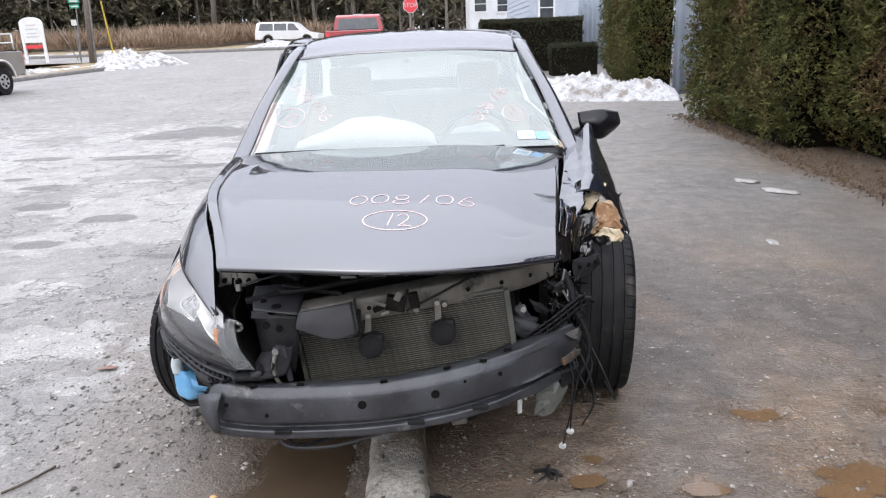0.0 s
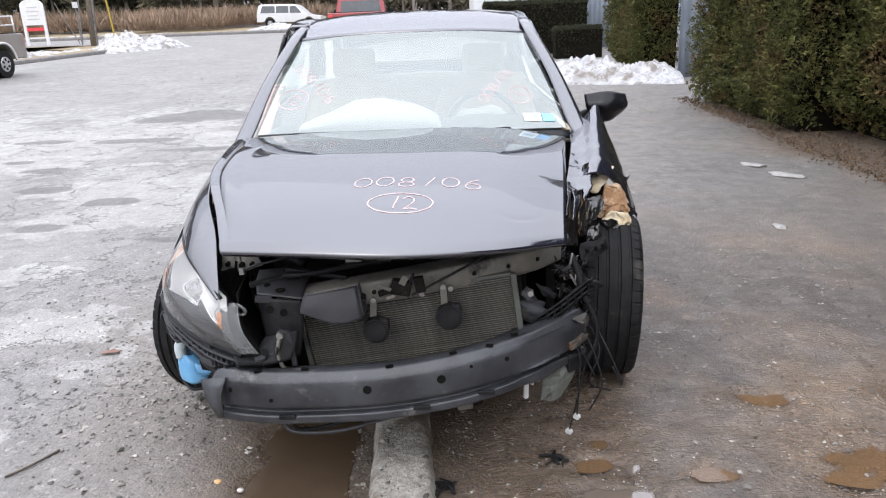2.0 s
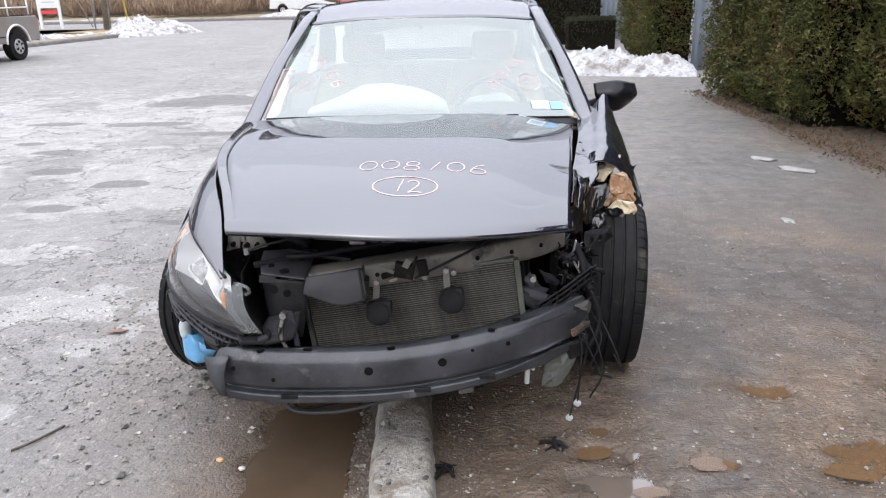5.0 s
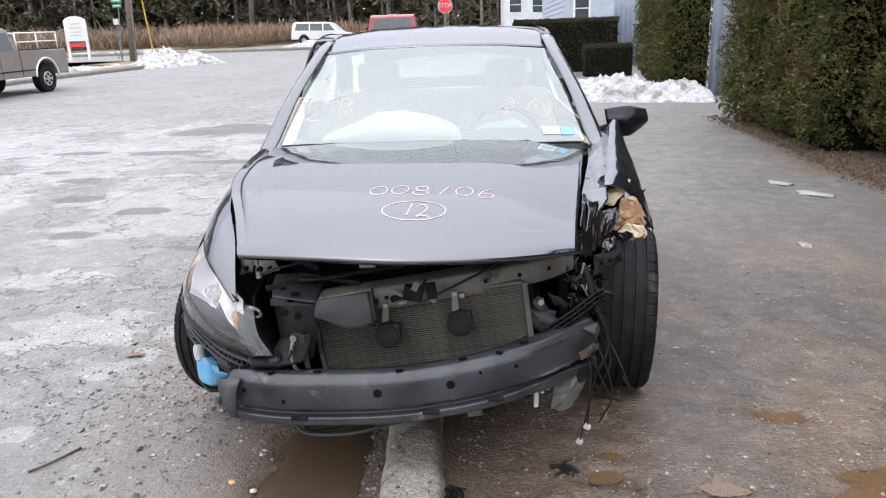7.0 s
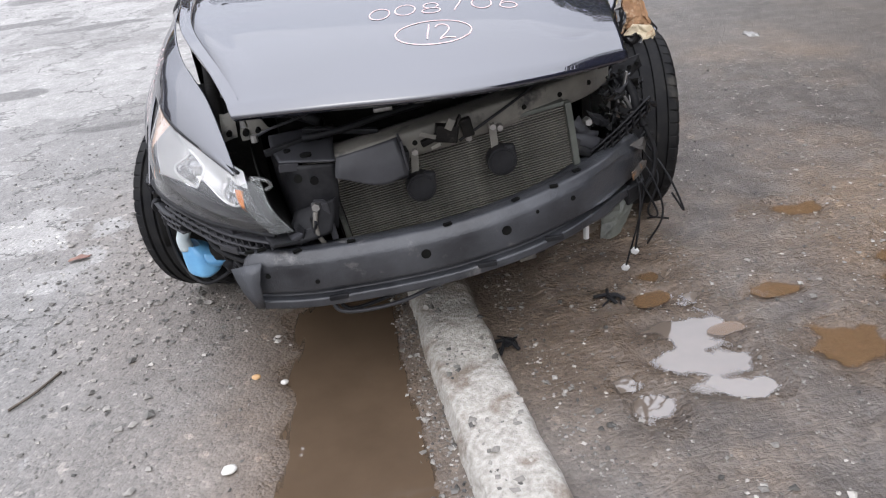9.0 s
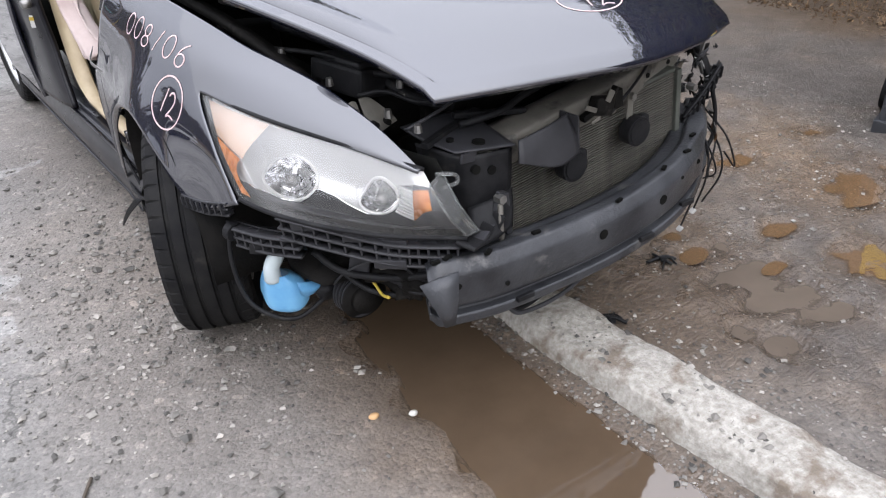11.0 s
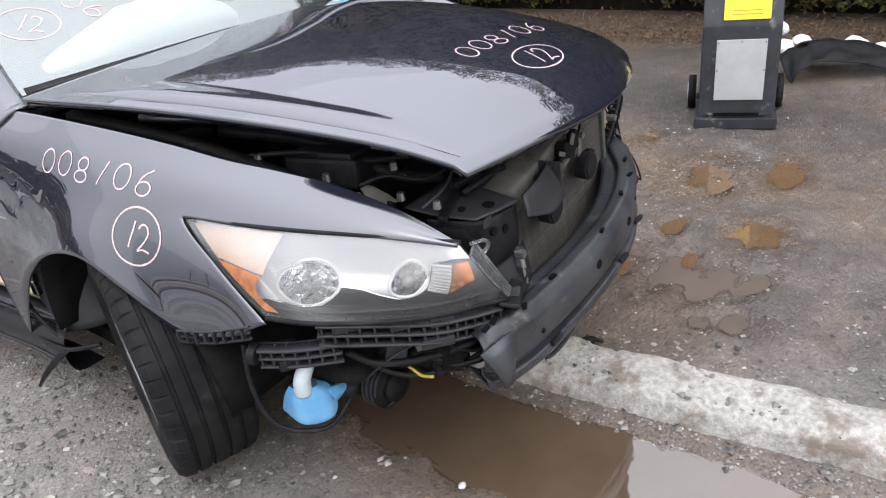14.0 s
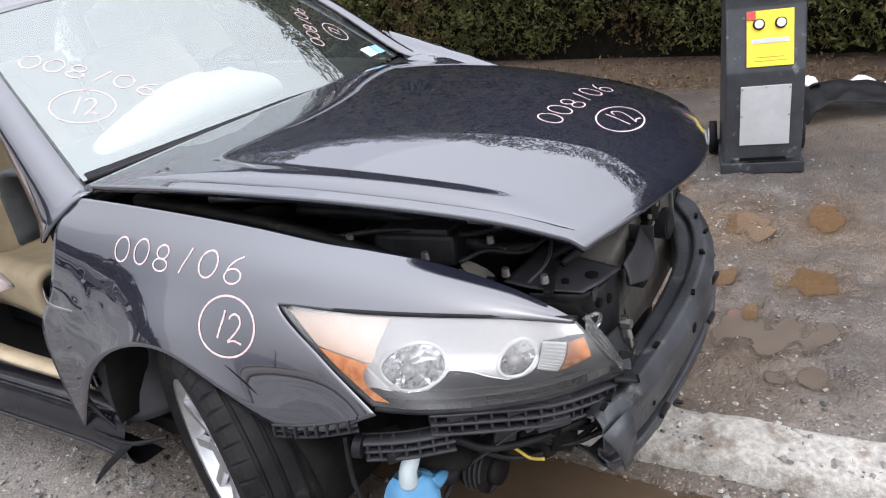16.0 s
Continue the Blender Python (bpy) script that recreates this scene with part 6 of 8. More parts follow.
sheet("carrier_shelf", patch([[(-0.45, -0.62, 0.722), (-0.37, -0.63, 0.730), (-0.27, -0.63, 0.728)], [(-0.44, -0.70, 0.712), (-0.36, -0.72, 0.718), (-0.275, -0.74, 0.712)], [(-0.415, -0.795, 0.706), (-0.35, -0.818, 0.706), (-0.272, -0.826, 0.698)]]), BEZEL, carrier, "dusty grey shelf", 14, 14, 0.004)
# black discs painted as the dark inside the shelf's holes
for x, y, z, r in ((-0.346, -0.786, 0.7165, 0.015), (-0.395, -0.745, 0.7205, 0.009), (-0.31, -0.70, 0.733, 0.010)):
    part("shelf_hole", rods(((x, y, z - 0.01), (x, y, z + 0.001), r, r, 18)), NEAR_BLACK, carrier)
part("shelf_lip", boxes(((-0.392, -0.812, 0.698), (0.050, 0.006, 0.022), (0, 10, 14))), BEZEL, carrier, "bare scraped lip", False, 0.002)
for x, y, z in ((-0.375, -0.812, 0.665), (-0.335, -0.817, 0.655)):
    part("carrier_hole", rods(((x, y + 0.01, z), (x, y - 0.006, z), 0.011, 0.011, 16)), NEAR_BLACK, carrier)
sheet("lower_ear", patch([[(-0.40, -0.815, 0.575), (-0.33, -0.845, 0.600), (-0.292, -0.835, 0.605)], [(-0.42, -0.850, 0.545), (-0.35, -0.862, 0.560), (-0.300, -0.850, 0.565)], [(-0.445, -0.885, 0.520), (-0.38, -0.885, 0.518), (-0.315, -0.868, 0.525)]]), TRIM, carrier, "bent black bracket ear", 10, 10, 0.004)
for x, y, z, turn in ((-0.36, -0.868, 0.548, 30), (-0.395, -0.872, 0.535, 40)):
    part("ear_rib", boxes(((x, y, z), (0.006, 0.03, 0.05), (20, 12, turn))), TRIM, carrier, "", False, 0.001)
part("stay", boxes(((-0.345, -0.855, 0.565), (0.030, 0.012, 0.10), (0, 18, 20)), ((-0.385, -0.865, 0.54), (0.08, 0.03, 0.012), (0, -14, 25)), ((-0.315, -0.85, 0.55), (0.016, 0.012, 0.11), (0, -6, 0))), BEZEL, car, "", False, 0.003)
pieces("stay_bolt", (rods(((-0.342, -0.85, 0.60), (-0.342, -0.872, 0.602), 0.013, 0.011, 6)), rods(((0.41, -0.74, 0.665), (0.41, -0.765, 0.667), 0.012, 0.010, 6))), STEEL, car)
tube("coolant_pipe", [(-0.345, -0.865, 0.59), (-0.352, -0.875, 0.55), (-0.345, -0.87, 0.51), (-0.33, -0.85, 0.47)], 0.0065, SUPPORT, car)
# engine bay
part("engine_block", boxes(((0.05, -0.25, 0.55), (0.75, 0.55, 0.45)), ((-0.30, -0.35, 0.72), (0.28, 0.30, 0.16)), ((0.25, -0.40, 0.72), (0.22, 0.24, 0.12)), ((0, -0.55, 0.45), (0.8, 0.12, 0.4))), GRIME, car, "", False, 0.03)
part("fan_shroud", boxes(((0.05, -0.66, 0.50), (0.72, 0.05, 0.40), (0, -7, 0))), GRIME, car, "", False, 0.02)
pieces("strut_tower", (rods(((-0.56, 0.02, 0.60), (-0.56, 0.02, 0.86), 0.10, 0.085, 20)), rods(((0.56, 0.02, 0.60), (0.56, 0.02, 0.84), 0.10, 0.085, 20))), GRIME, car, "", True)
strip("apron_rail", [(-0.69, 0.30, 0.93), (-0.65, -0.1, 0.895), (-0.61, -0.38, 0.835), (-0.595, -0.50, 0.79), (-0.58, -0.56, 0.73)], (0.016, 0.01, 0), GRIME, car, "", 30, 0.02)
for outline in ([(-0.572, -0.62, 0.728), (-0.532, -0.61, 0.732), (-0.532, -0.57, 0.79), (-0.572, -0.57, 0.79)], [(-0.524, -0.61, 0.718), (-0.444, -0.60, 0.731), (-0.462, -0.585, 0.760), (-0.498, -0.565, 0.795), (-0.524, -0.565, 0.795)]):
    ragged("fender_bracket", outline, SUPPORT, car, "dusty grey fender bracket", 0.004, 0.003, 3, 0.004)
for x, z, r in ((-0.552, 0.745, 0.008), (-0.508, 0.740, 0.009), (-0.475, 0.741, 0.007)):
    part("bracket_hole", rods(((x, -0.615, z), (x, -0.595, z), r, r, 14)), NEAR_BLACK, car)
tube("bay_hose", [(-0.52, -0.1, 0.88), (-0.44, -0.35, 0.85), (-0.40, -0.55, 0.78), (-0.30, -0.62, 0.74)], 0.016, TRIM, car)
tube("bay_hose", [(-0.58, 0.15, 0.91), (-0.48, -0.20, 0.90), (-0.36, -0.45, 0.86), (-0.15, -0.55, 0.80)], 0.010, STEEL, car, "braided hose")
tube("bay_hose", [(-0.35, -0.72, 0.735), (-0.25, -0.74, 0.75), (-0.15, -0.70, 0.755), (-0.02, -0.66, 0.76)], 0.009, TRIM, car)
part("battery_bar", boxes(((-0.36, -0.70, 0.725), (0.20, 0.022, 0.016), (0, -6, 18)), ((-0.25, -0.70, 0.735), (0.20, 0.018, 0.014), (0, 8, -6))), TRIM, car, "", False, 0.004)
pieces("bay_clip", (boxes(((-0.13, -0.70, 0.775), (0.05, 0.02, 0.012))), boxes(((-0.44, -0.62, 0.80), (0.012, 0.02, 0.010)))), STEEL, car, "", False, 0.003)
for k, line in enumerate(([(-0.52, -0.56, 0.80), (-0.47, -0.60, 0.81), (-0.42, -0.66, 0.79), (-0.33, -0.68, 0.79)], [(-0.48, -0.70, 0.75), (-0.43, -0.72, 0.775), (-0.36, -0.70, 0.785), (-0.28, -0.66, 0.80)], [(-0.50, -0.48, 0.84), (-0.40, -0.56, 0.82), (-0.26, -0.60, 0.80), (-0.10, -0.62, 0.785)], [(-0.62, -0.28, 0.87), (-0.52, -0.40, 0.86), (-0.45, -0.52, 0.83)])):
    tube("bay_wire", line, (0.005, 0.004, 0.007, 0.006)[k], TRIM if k != 1 else BEZEL, car)
for x, y, z in ((-0.47, -0.735, 0.765), (-0.30, -0.67, 0.80), (-0.42, -0.58, 0.815), (-0.56, -0.50, 0.83), (-0.60, -0.33, 0.87), (-0.50, -0.66, 0.785)):
    part("bay_bolt", rods(((x, y, z - 0.012), (x, y, z + 0.006), 0.010, 0.008, 8)), STEEL, car)
part("relay_box", boxes(((-0.44, -0.42, 0.80), (0.16, 0.20, 0.07), (0, 8, 12)), ((-0.44, -0.42, 0.84), (0.14, 0.17, 0.02), (0, 8, 12))), TRIM, car, "black relay box", False, 0.012)

# crushed corner: shards, wires
rng = random.Random(11)
for k in range(60):
    h = rng.uniform(0, 1)
    c = Vector((rng.uniform(0.53, 0.63) - 0.04 * h, rng.uniform(-0.70, -0.48), 0.54 + 0.21 * h))
    a, b = (Vector((rng.uniform(-1, 1), rng.uniform(-0.6, 0.6), rng.uniform(-1, 1))) * rng.uniform(0.012, 0.034) for _ in range(2))
    sheet("broken_piece", patch([[c - a, c - b * 0.6], [c + b * 0.5, c + (a + b) * 0.3], [c + a, c + b]]), (TRIM, PAINT_WORN, GRIME, TRIM, BEZEL, GRIME, TRIM, STEEL)[k % 8 if k % 24 == 7 or k % 8 != 7 else 0], car, "", 4, 5, 0.005)
lattice_bar([(0.435, -0.715, 0.548), (0.52, -0.705, 0.603), (0.605, -0.69, 0.665)], 0.036, 8, 0.020, "broken black ribbed bracket", TRIM)
strip("broken_bracket", [(0.352, -0.70, 0.608), (0.40, -0.70, 0.572), (0.456, -0.70, 0.540)], (0.010, 0.01, 0.012), TRIM, car, "bent black bracket", 10, 0.010)
strip("broken_bracket", [(0.375, -0.69, 0.600), (0.425, -0.69, 0.585), (0.470, -0.69, 0.560)], (0.008, 0.01, 0.014), BEZEL, car, "bent black bracket", 10, 0.008)
ragged("broken_bracket", [(0.385, -0.675, 0.640), (0.412, -0.675, 0.655), (0.445, -0.67, 0.605), (0.470, -0.67, 0.600), (0.450, -0.675, 0.565), (0.415, -0.68, 0.570)], BEZEL, car, "bent black bracket", 0.01, 0.006, 14, 0.005)
ragged("broken_bracket", [(0.44, -0.66, 0.660), (0.475, -0.655, 0.640), (0.510, -0.65, 0.620), (0.500, -0.66, 0.605), (0.465, -0.665, 0.615)], TRIM, car, "bent black bracket", 0.01, 0.006, 15, 0.005)
pieces("bare_edge", (boxes(((0.547, -0.665, 0.735), (0.006, 0.010, 0.05), (0, 12, 0))), boxes(((0.558, -0.66, 0.668), (0.007, 0.010, 0.045), (0, -28, 0))), boxes(((0.525, -0.665, 0.690), (0.005, 0.010, 0.035), (0, -14, 0)))), STEEL, car, "bare bright broken edge", False, 0.002)
for k, line in enumerate(([(0.552, -0.63, 0.74), (0.575, -0.65, 0.69), (0.585, -0.67, 0.64), (0.60, -0.68, 0.60)], [(0.57, -0.60, 0.72), (0.598, -0.63, 0.66), (0.64, -0.63, 0.645), (0.655, -0.62, 0.632)], [(0.60, -0.68, 0.60), (0.632, -0.68, 0.52), (0.625, -0.69, 0.45), (0.598, -0.69, 0.40)])):
    tube("corner_hose", line, (0.013, 0.008, 0.007)[k], TRIM, car, "", 8, 24)
for k in (0, 1, 2, 4, 6, 8):
    x0, y0 = 0.57 + 0.012 * k, -0.68 + 0.012 * (k % 4)
    z1 = (0.20, 0.30, 0.13, 0.26, 0.22, 0.34, 0.28, 0.17, 0.38)[k]
    w = tube("loose_wire", [(x0 - 0.05, y0 + 0.05, 0.54), (x0, y0 - 0.03, 0.44), (x0 + 0.05 * math.sin(k * 1.7), y0 - 0.05, 0.33), (x0 + 0.045 * math.sin(k * 2.4), y0 - 0.02, z1)], 0.0032, TRIM, car)
    if k in (0, 2):
        e = Vector((x0 + 0.045 * math.sin(k * 2.4), y0 - 0.02, z1))
        part("connector", boxes((e, (0.020, 0.014, 0.018), (20, 30, 10))), WHITE_PLASTIC, w, "white plastic connector", False, 0.003)
sheet("crossmember", patch([[(-0.50, -0.66, 0.36), (0.0, -0.72, 0.35), (0.42, -0.62, 0.38)], [(-0.50, -0.68, 0.31), (0.0, -0.74, 0.30), (0.42, -0.64, 0.33)], [(-0.45, -0.54, 0.26), (0.0, -0.58, 0.26), (0.38, -0.50, 0.28)]]), GRIME, car, "", 20, 8, 0.02)
ragged("undertray", [(-0.22, -0.865, 0.365), (0.10, -0.875, 0.375), (0.27, -0.845, 0.392), (0.26, -0.83, 0.345), (0.21, -0.82, 0.330), (0.15, -0.835, 0.322), (-0.05, -0.835, 0.318), (-0.18, -0.85, 0.33)], GRIME, car, "torn black undertray", 0.01, 0.008, 9, 0.004)
ragged("corner_plate", [(0.64, -0.30, 0.672), (0.74, -0.28, 0.685), (0.752, -0.28, 0.645), (0.70, -0.30, 0.618), (0.645, -0.32, 0.60)], TRIM, car, "black corner bracket", 0.004, 0.003, 12, 0.006)
pieces("bracket_hole", [rods((Vector(q), Vector(q) + Vector((0, -0.012, 0)), 0.007, 0.007, 12)) for q in ((0.668, -0.30, 0.648), (0.70, -0.292, 0.655), (0.728, -0.285, 0.66))], NEAR_BLACK, car)
pieces("latch_plate", (boxes(((-0.03, -0.812, 0.722), (0.045, 0.004, 0.012), (0, 24, 8))), boxes(((0.03, -0.812, 0.742), (0.02, 0.004, 0.030), (0, 30, 0))), boxes(((-0.012, -0.812, 0.690), (0.028, 0.004, 0.010), (0, -18, 0)))), SUPPORT, support, "bare steel latch plate", False, 0.002)
tube("under_pipe", [(-0.345, -0.87, 0.385), (-0.345, -0.905, 0.325), (-0.30, -0.912, 0.302), (-0.18, -0.905, 0.300), (-0.06, -0.88, 0.318), (0.05, -0.86, 0.335), (0.14, -0.85, 0.338)], 0.006, BEZEL, car)
tube("under_pipe", [(-0.33, -0.86, 0.35), (-0.325, -0.88, 0.305), (-0.28, -0.885, 0.295), (-0.16, -0.87, 0.315), (-0.06, -0.84, 0.335), (0.1, -0.82, 0.335)], 0.006, TRIM, car)
part("tow_hook", boxes(((0.20, -0.84, 0.335), (0.05, 0.02, 0.022), (0, -8, 0))), SUPPORT, car, "", False, 0.006)
part("drive_pulley", rods(((-0.59, -0.56, 0.305), (-0.59, -0.62, 0.30), 0.062, 0.062, 28), ((-0.59, -0.62, 0.30), (-0.59, -0.64, 0.30), 0.040, 0.036, 28)), GRIME, car, "", True)
blob("lower_arm", (-0.55, -0.47, 0.37), (0.17, 0.16, 0.055), GRIME, car, "", 0.3, 5, 4, 3, (0, 6, 20))
blob("gearbox", (-0.49, -0.70, 0.405), (0.10, 0.09, 0.065), GRIME, car, "grimy casing behind the bracket", 0.6, 9, 6, 4, (0, 0, -20))
for k, (at, size, turn) in enumerate((((-0.50, -0.80, 0.445), (0.05, 0.012, 0.07), (10, 20, -30)), ((-0.455, -0.835, 0.42), (0.035, 0.014, 0.09), (0, -15, -20)), ((-0.56, -0.74, 0.455), (0.08, 0.012, 0.03), (15, -10, -40)), ((-0.43, -0.85, 0.385), (0.07, 0.02, 0.03), (5, 25, -15)), ((-0.53, -0.77, 0.385), (0.05, 0.03, 0.045), (20, 10, -50)), ((-0.62, -0.68, 0.44), (0.05, 0.02, 0.06), (0, 12, -45)))):
    part("under_bracket", boxes((at, size, turn)), (BEZEL, TRIM, SUPPORT, TRIM, GRIME, BEZEL)[k], car, "", False, 0.004)
for k, line in enumerate(([(-0.66, -0.60, 0.36), (-0.655, -0.66, 0.42), (-0.63, -0.70, 0.455), (-0.60, -0.735, 0.475)], [(-0.56, -0.76, 0.47), (-0.53, -0.79, 0.43), (-0.49, -0.82, 0.41), (-0.45, -0.85, 0.43)], [(-0.60, -0.70, 0.42), (-0.55, -0.76, 0.40), (-0.50, -0.80, 0.37), (-0.45, -0.83, 0.375)])):
    tube("under_wire", line, (0.003, 0.005, 0.006)[k], (BEZEL, TRIM, TRIM)[k], car)
pieces("pulley_ring", [rods(((-0.59, -0.575 - 0.012 * k, 0.305), (-0.59, -0.580 - 0.012 * k, 0.305), 0.068 - 0.002 * k, 0.068 - 0.002 * k, 28)) for k in range(4)], BEZEL, car)
for k, line in enumerate(([(-0.70, -0.60, 0.47), (-0.66, -0.66, 0.43), (-0.58, -0.74, 0.42), (-0.50, -0.82, 0.44)], [(-0.66, -0.58, 0.42), (-0.60, -0.68, 0.36), (-0.52, -0.78, 0.37), (-0.44, -0.84, 0.41)], [(-0.62, -0.66, 0.46), (-0.56, -0.70, 0.40), (-0.54, -0.78, 0.385), (-0.47, -0.86, 0.40)])):
    tube("underside_hose", line, 0.009 - 0.002 * k, TRIM, car)

# washer bottle
bottle = new("washer_bottle")
bottle.parent = car
tagged(bottle, label="blue washer fluid bottle hanging below the headlight")
tank = patch([[(-0.79, -0.45, 0.300), (-0.792, -0.515, 0.288), (-0.745, -0.550, 0.285), (-0.71, -0.52, 0.292), (-0.735, -0.46, 0.298), (-0.79, -0.45, 0.300)],
              [(-0.800, -0.45, 0.315), (-0.803, -0.522, 0.305), (-0.745, -0.562, 0.303), (-0.70, -0.525, 0.308), (-0.73, -0.45, 0.315), (-0.800, -0.45, 0.315)],
              [(-0.800, -0.47, 0.365), (-0.803, -0.525, 0.365), (-0.748, -0.558, 0.360), (-0.71, -0.525, 0.358), (-0.735, -0.47, 0.365), (-0.800, -0.47, 0.365)],
              [(-0.795, -0.49, 0.398), (-0.797, -0.525, 0.400), (-0.765, -0.545, 0.395), (-0.745, -0.525, 0.390), (-0.765, -0.49, 0.395), (-0.795, -0.49, 0.398)]])
sheet("tank", tank, WASHER_BLUE, bottle, "", 40, 20)
lobe = patch([[(-0.735, -0.55, 0.368), (-0.70, -0.545, 0.355), (-0.665, -0.535, 0.342)], [(-0.735, -0.56, 0.345), (-0.70, -0.558, 0.335), (-0.660, -0.545, 0.330)], [(-0.735, -0.55, 0.318), (-0.70, -0.548, 0.316), (-0.665, -0.535, 0.318)]])
sheet("side_lobe", lobe, WASHER_BLUE, bottle, "", 10, 10, -0.04)
tube("neck", [(-0.785, -0.525, 0.385), (-0.785, -0.53, 0.42), (-0.772, -0.535, 0.448), (-0.756, -0.535, 0.470), (-0.748, -0.535, 0.482)], 0.021, WASHER_WHITE, bottle, "translucent white neck", 12, 24, 0.85)
tube("hose", [(-0.835, -0.42, 0.52), (-0.85, -0.43, 0.40), (-0.83, -0.46, 0.29), (-0.76, -0.54, 0.262), (-0.68, -0.55, 0.29), (-0.62, -0.57, 0.36), (-0.56, -0.64, 0.44)], 0.006, TRIM, bottle)
blob("pump", (-0.66, -0.54, 0.315), (0.03, 0.03, 0.03), TRIM, bottle, "", 0.2, 5, 2)
tube("wire_tag", [(-0.602, -0.650, 0.408), (-0.590, -0.69, 0.378), (-0.590, -0.72, 0.366), (-0.590, -0.755, 0.376)], 0.004, YELLOW, car, "yellow wire tag")


# the wreck's rear stands a little askew: its right flank swings outward
def swing(ob):
    for ch_ob in ob.children:
        swing(ch_ob)
    if ob.type == "MESH":
        for v in ob.data.vertices:
            if v.co.x < -0.60 and v.co.y > 0.6:
                v.co.x -= 0.08 * (min(v.co.y, 2.6) - 0.6)


for ob in car.children:
    if ob.name.split(".")[0] in ("rear_door", "rear_quarter", "b_pillar", "sill", "sill_edge", "door_seal", "curtain_airbag", "rear_door_window", "window_trim", "roof_rail"):
        swing(ob)


# ---- hedges ----
LEAF = surf("hedge_foliage", (0.050, 0.057, 0.017), (0.130, 0.126, 0.040), 3.0, (0.65, 0.85), spec=0.25, stain=(0.115, 0.075, 0.032), stain_scale=1.6, stain_at=0.56)
random_island(LEAF, 0.45, 1.55)
DARK_LEAF = surf("dark_clipped_foliage", (0.020, 0.022, 0.012), (0.045, 0.048, 0.024), 2.5, (0.65, 0.85), spec=0.25, stain=(0.06, 0.045, 0.02), stain_scale=2.0, stain_at=0.6)
random_island(DARK_LEAF, 0.45, 1.5)
# near-black colour that paints in the shade between the leaves
HEDGE_SHADE = surf("painted_hedge_shade", (0.004, 0.004, 0.003), (0.014, 0.012, 0.008), 12.0, (0.9, 1.0), 0.8, 25.0, spec=0.05)
TWIG = surf("brown_twigs", (0.04, 0.028, 0.018), (0.085, 0.062, 0.042), 20.0, (0.8, 0.95), 0.4, 60.0)


def foliage(name, pts, normals, size, mat, parent, seed, blades=5, spread=0.8, slim=(0.12, 0.24)):
    """Sprays of small pointed leaves, each a fan of blades, standing off the points along their normals."""
    r = np.random.RandomState(seed)
    n = len(pts)
    c = np.repeat(pts, blades, 0)
    d = np.repeat(normals, blades, 0) + r.normal(0, spread, (n * blades, 3)) + (0, 0, 0.25)
    d /= np.linalg.norm(d, axis=1, keepdims=True)
    side = np.cross(d, r.normal(0, 1, (n * blades, 3)))
    side /= np.linalg.norm(side, axis=1, keepdims=True)
    ln = np.repeat(size * r.uniform(0.6, 1.4, n), blades)[:, None] * r.uniform(0.6, 1.2, (n * blades, 1))
    wd = ln * r.uniform(*slim, (n * blades, 1))
    bow = np.cross(d, side) * ln * 0.12
    a, t = c, c + d * ln
    m1, m2 = c + d * ln * 0.5 + side * wd + bow, c + d * ln * 0.5 - side * wd + bow
    v = np.stack([a, m1, t, m2], 1).reshape(-1, 3)
    k = np.arange(n * blades) * 4
    f = np.stack([k, k + 1, k + 2, k + 3], 1)
    ob = link_mesh(name, v.tolist(), f.tolist(), mat, parent, smooth=False, kind="stuff")
    return ob


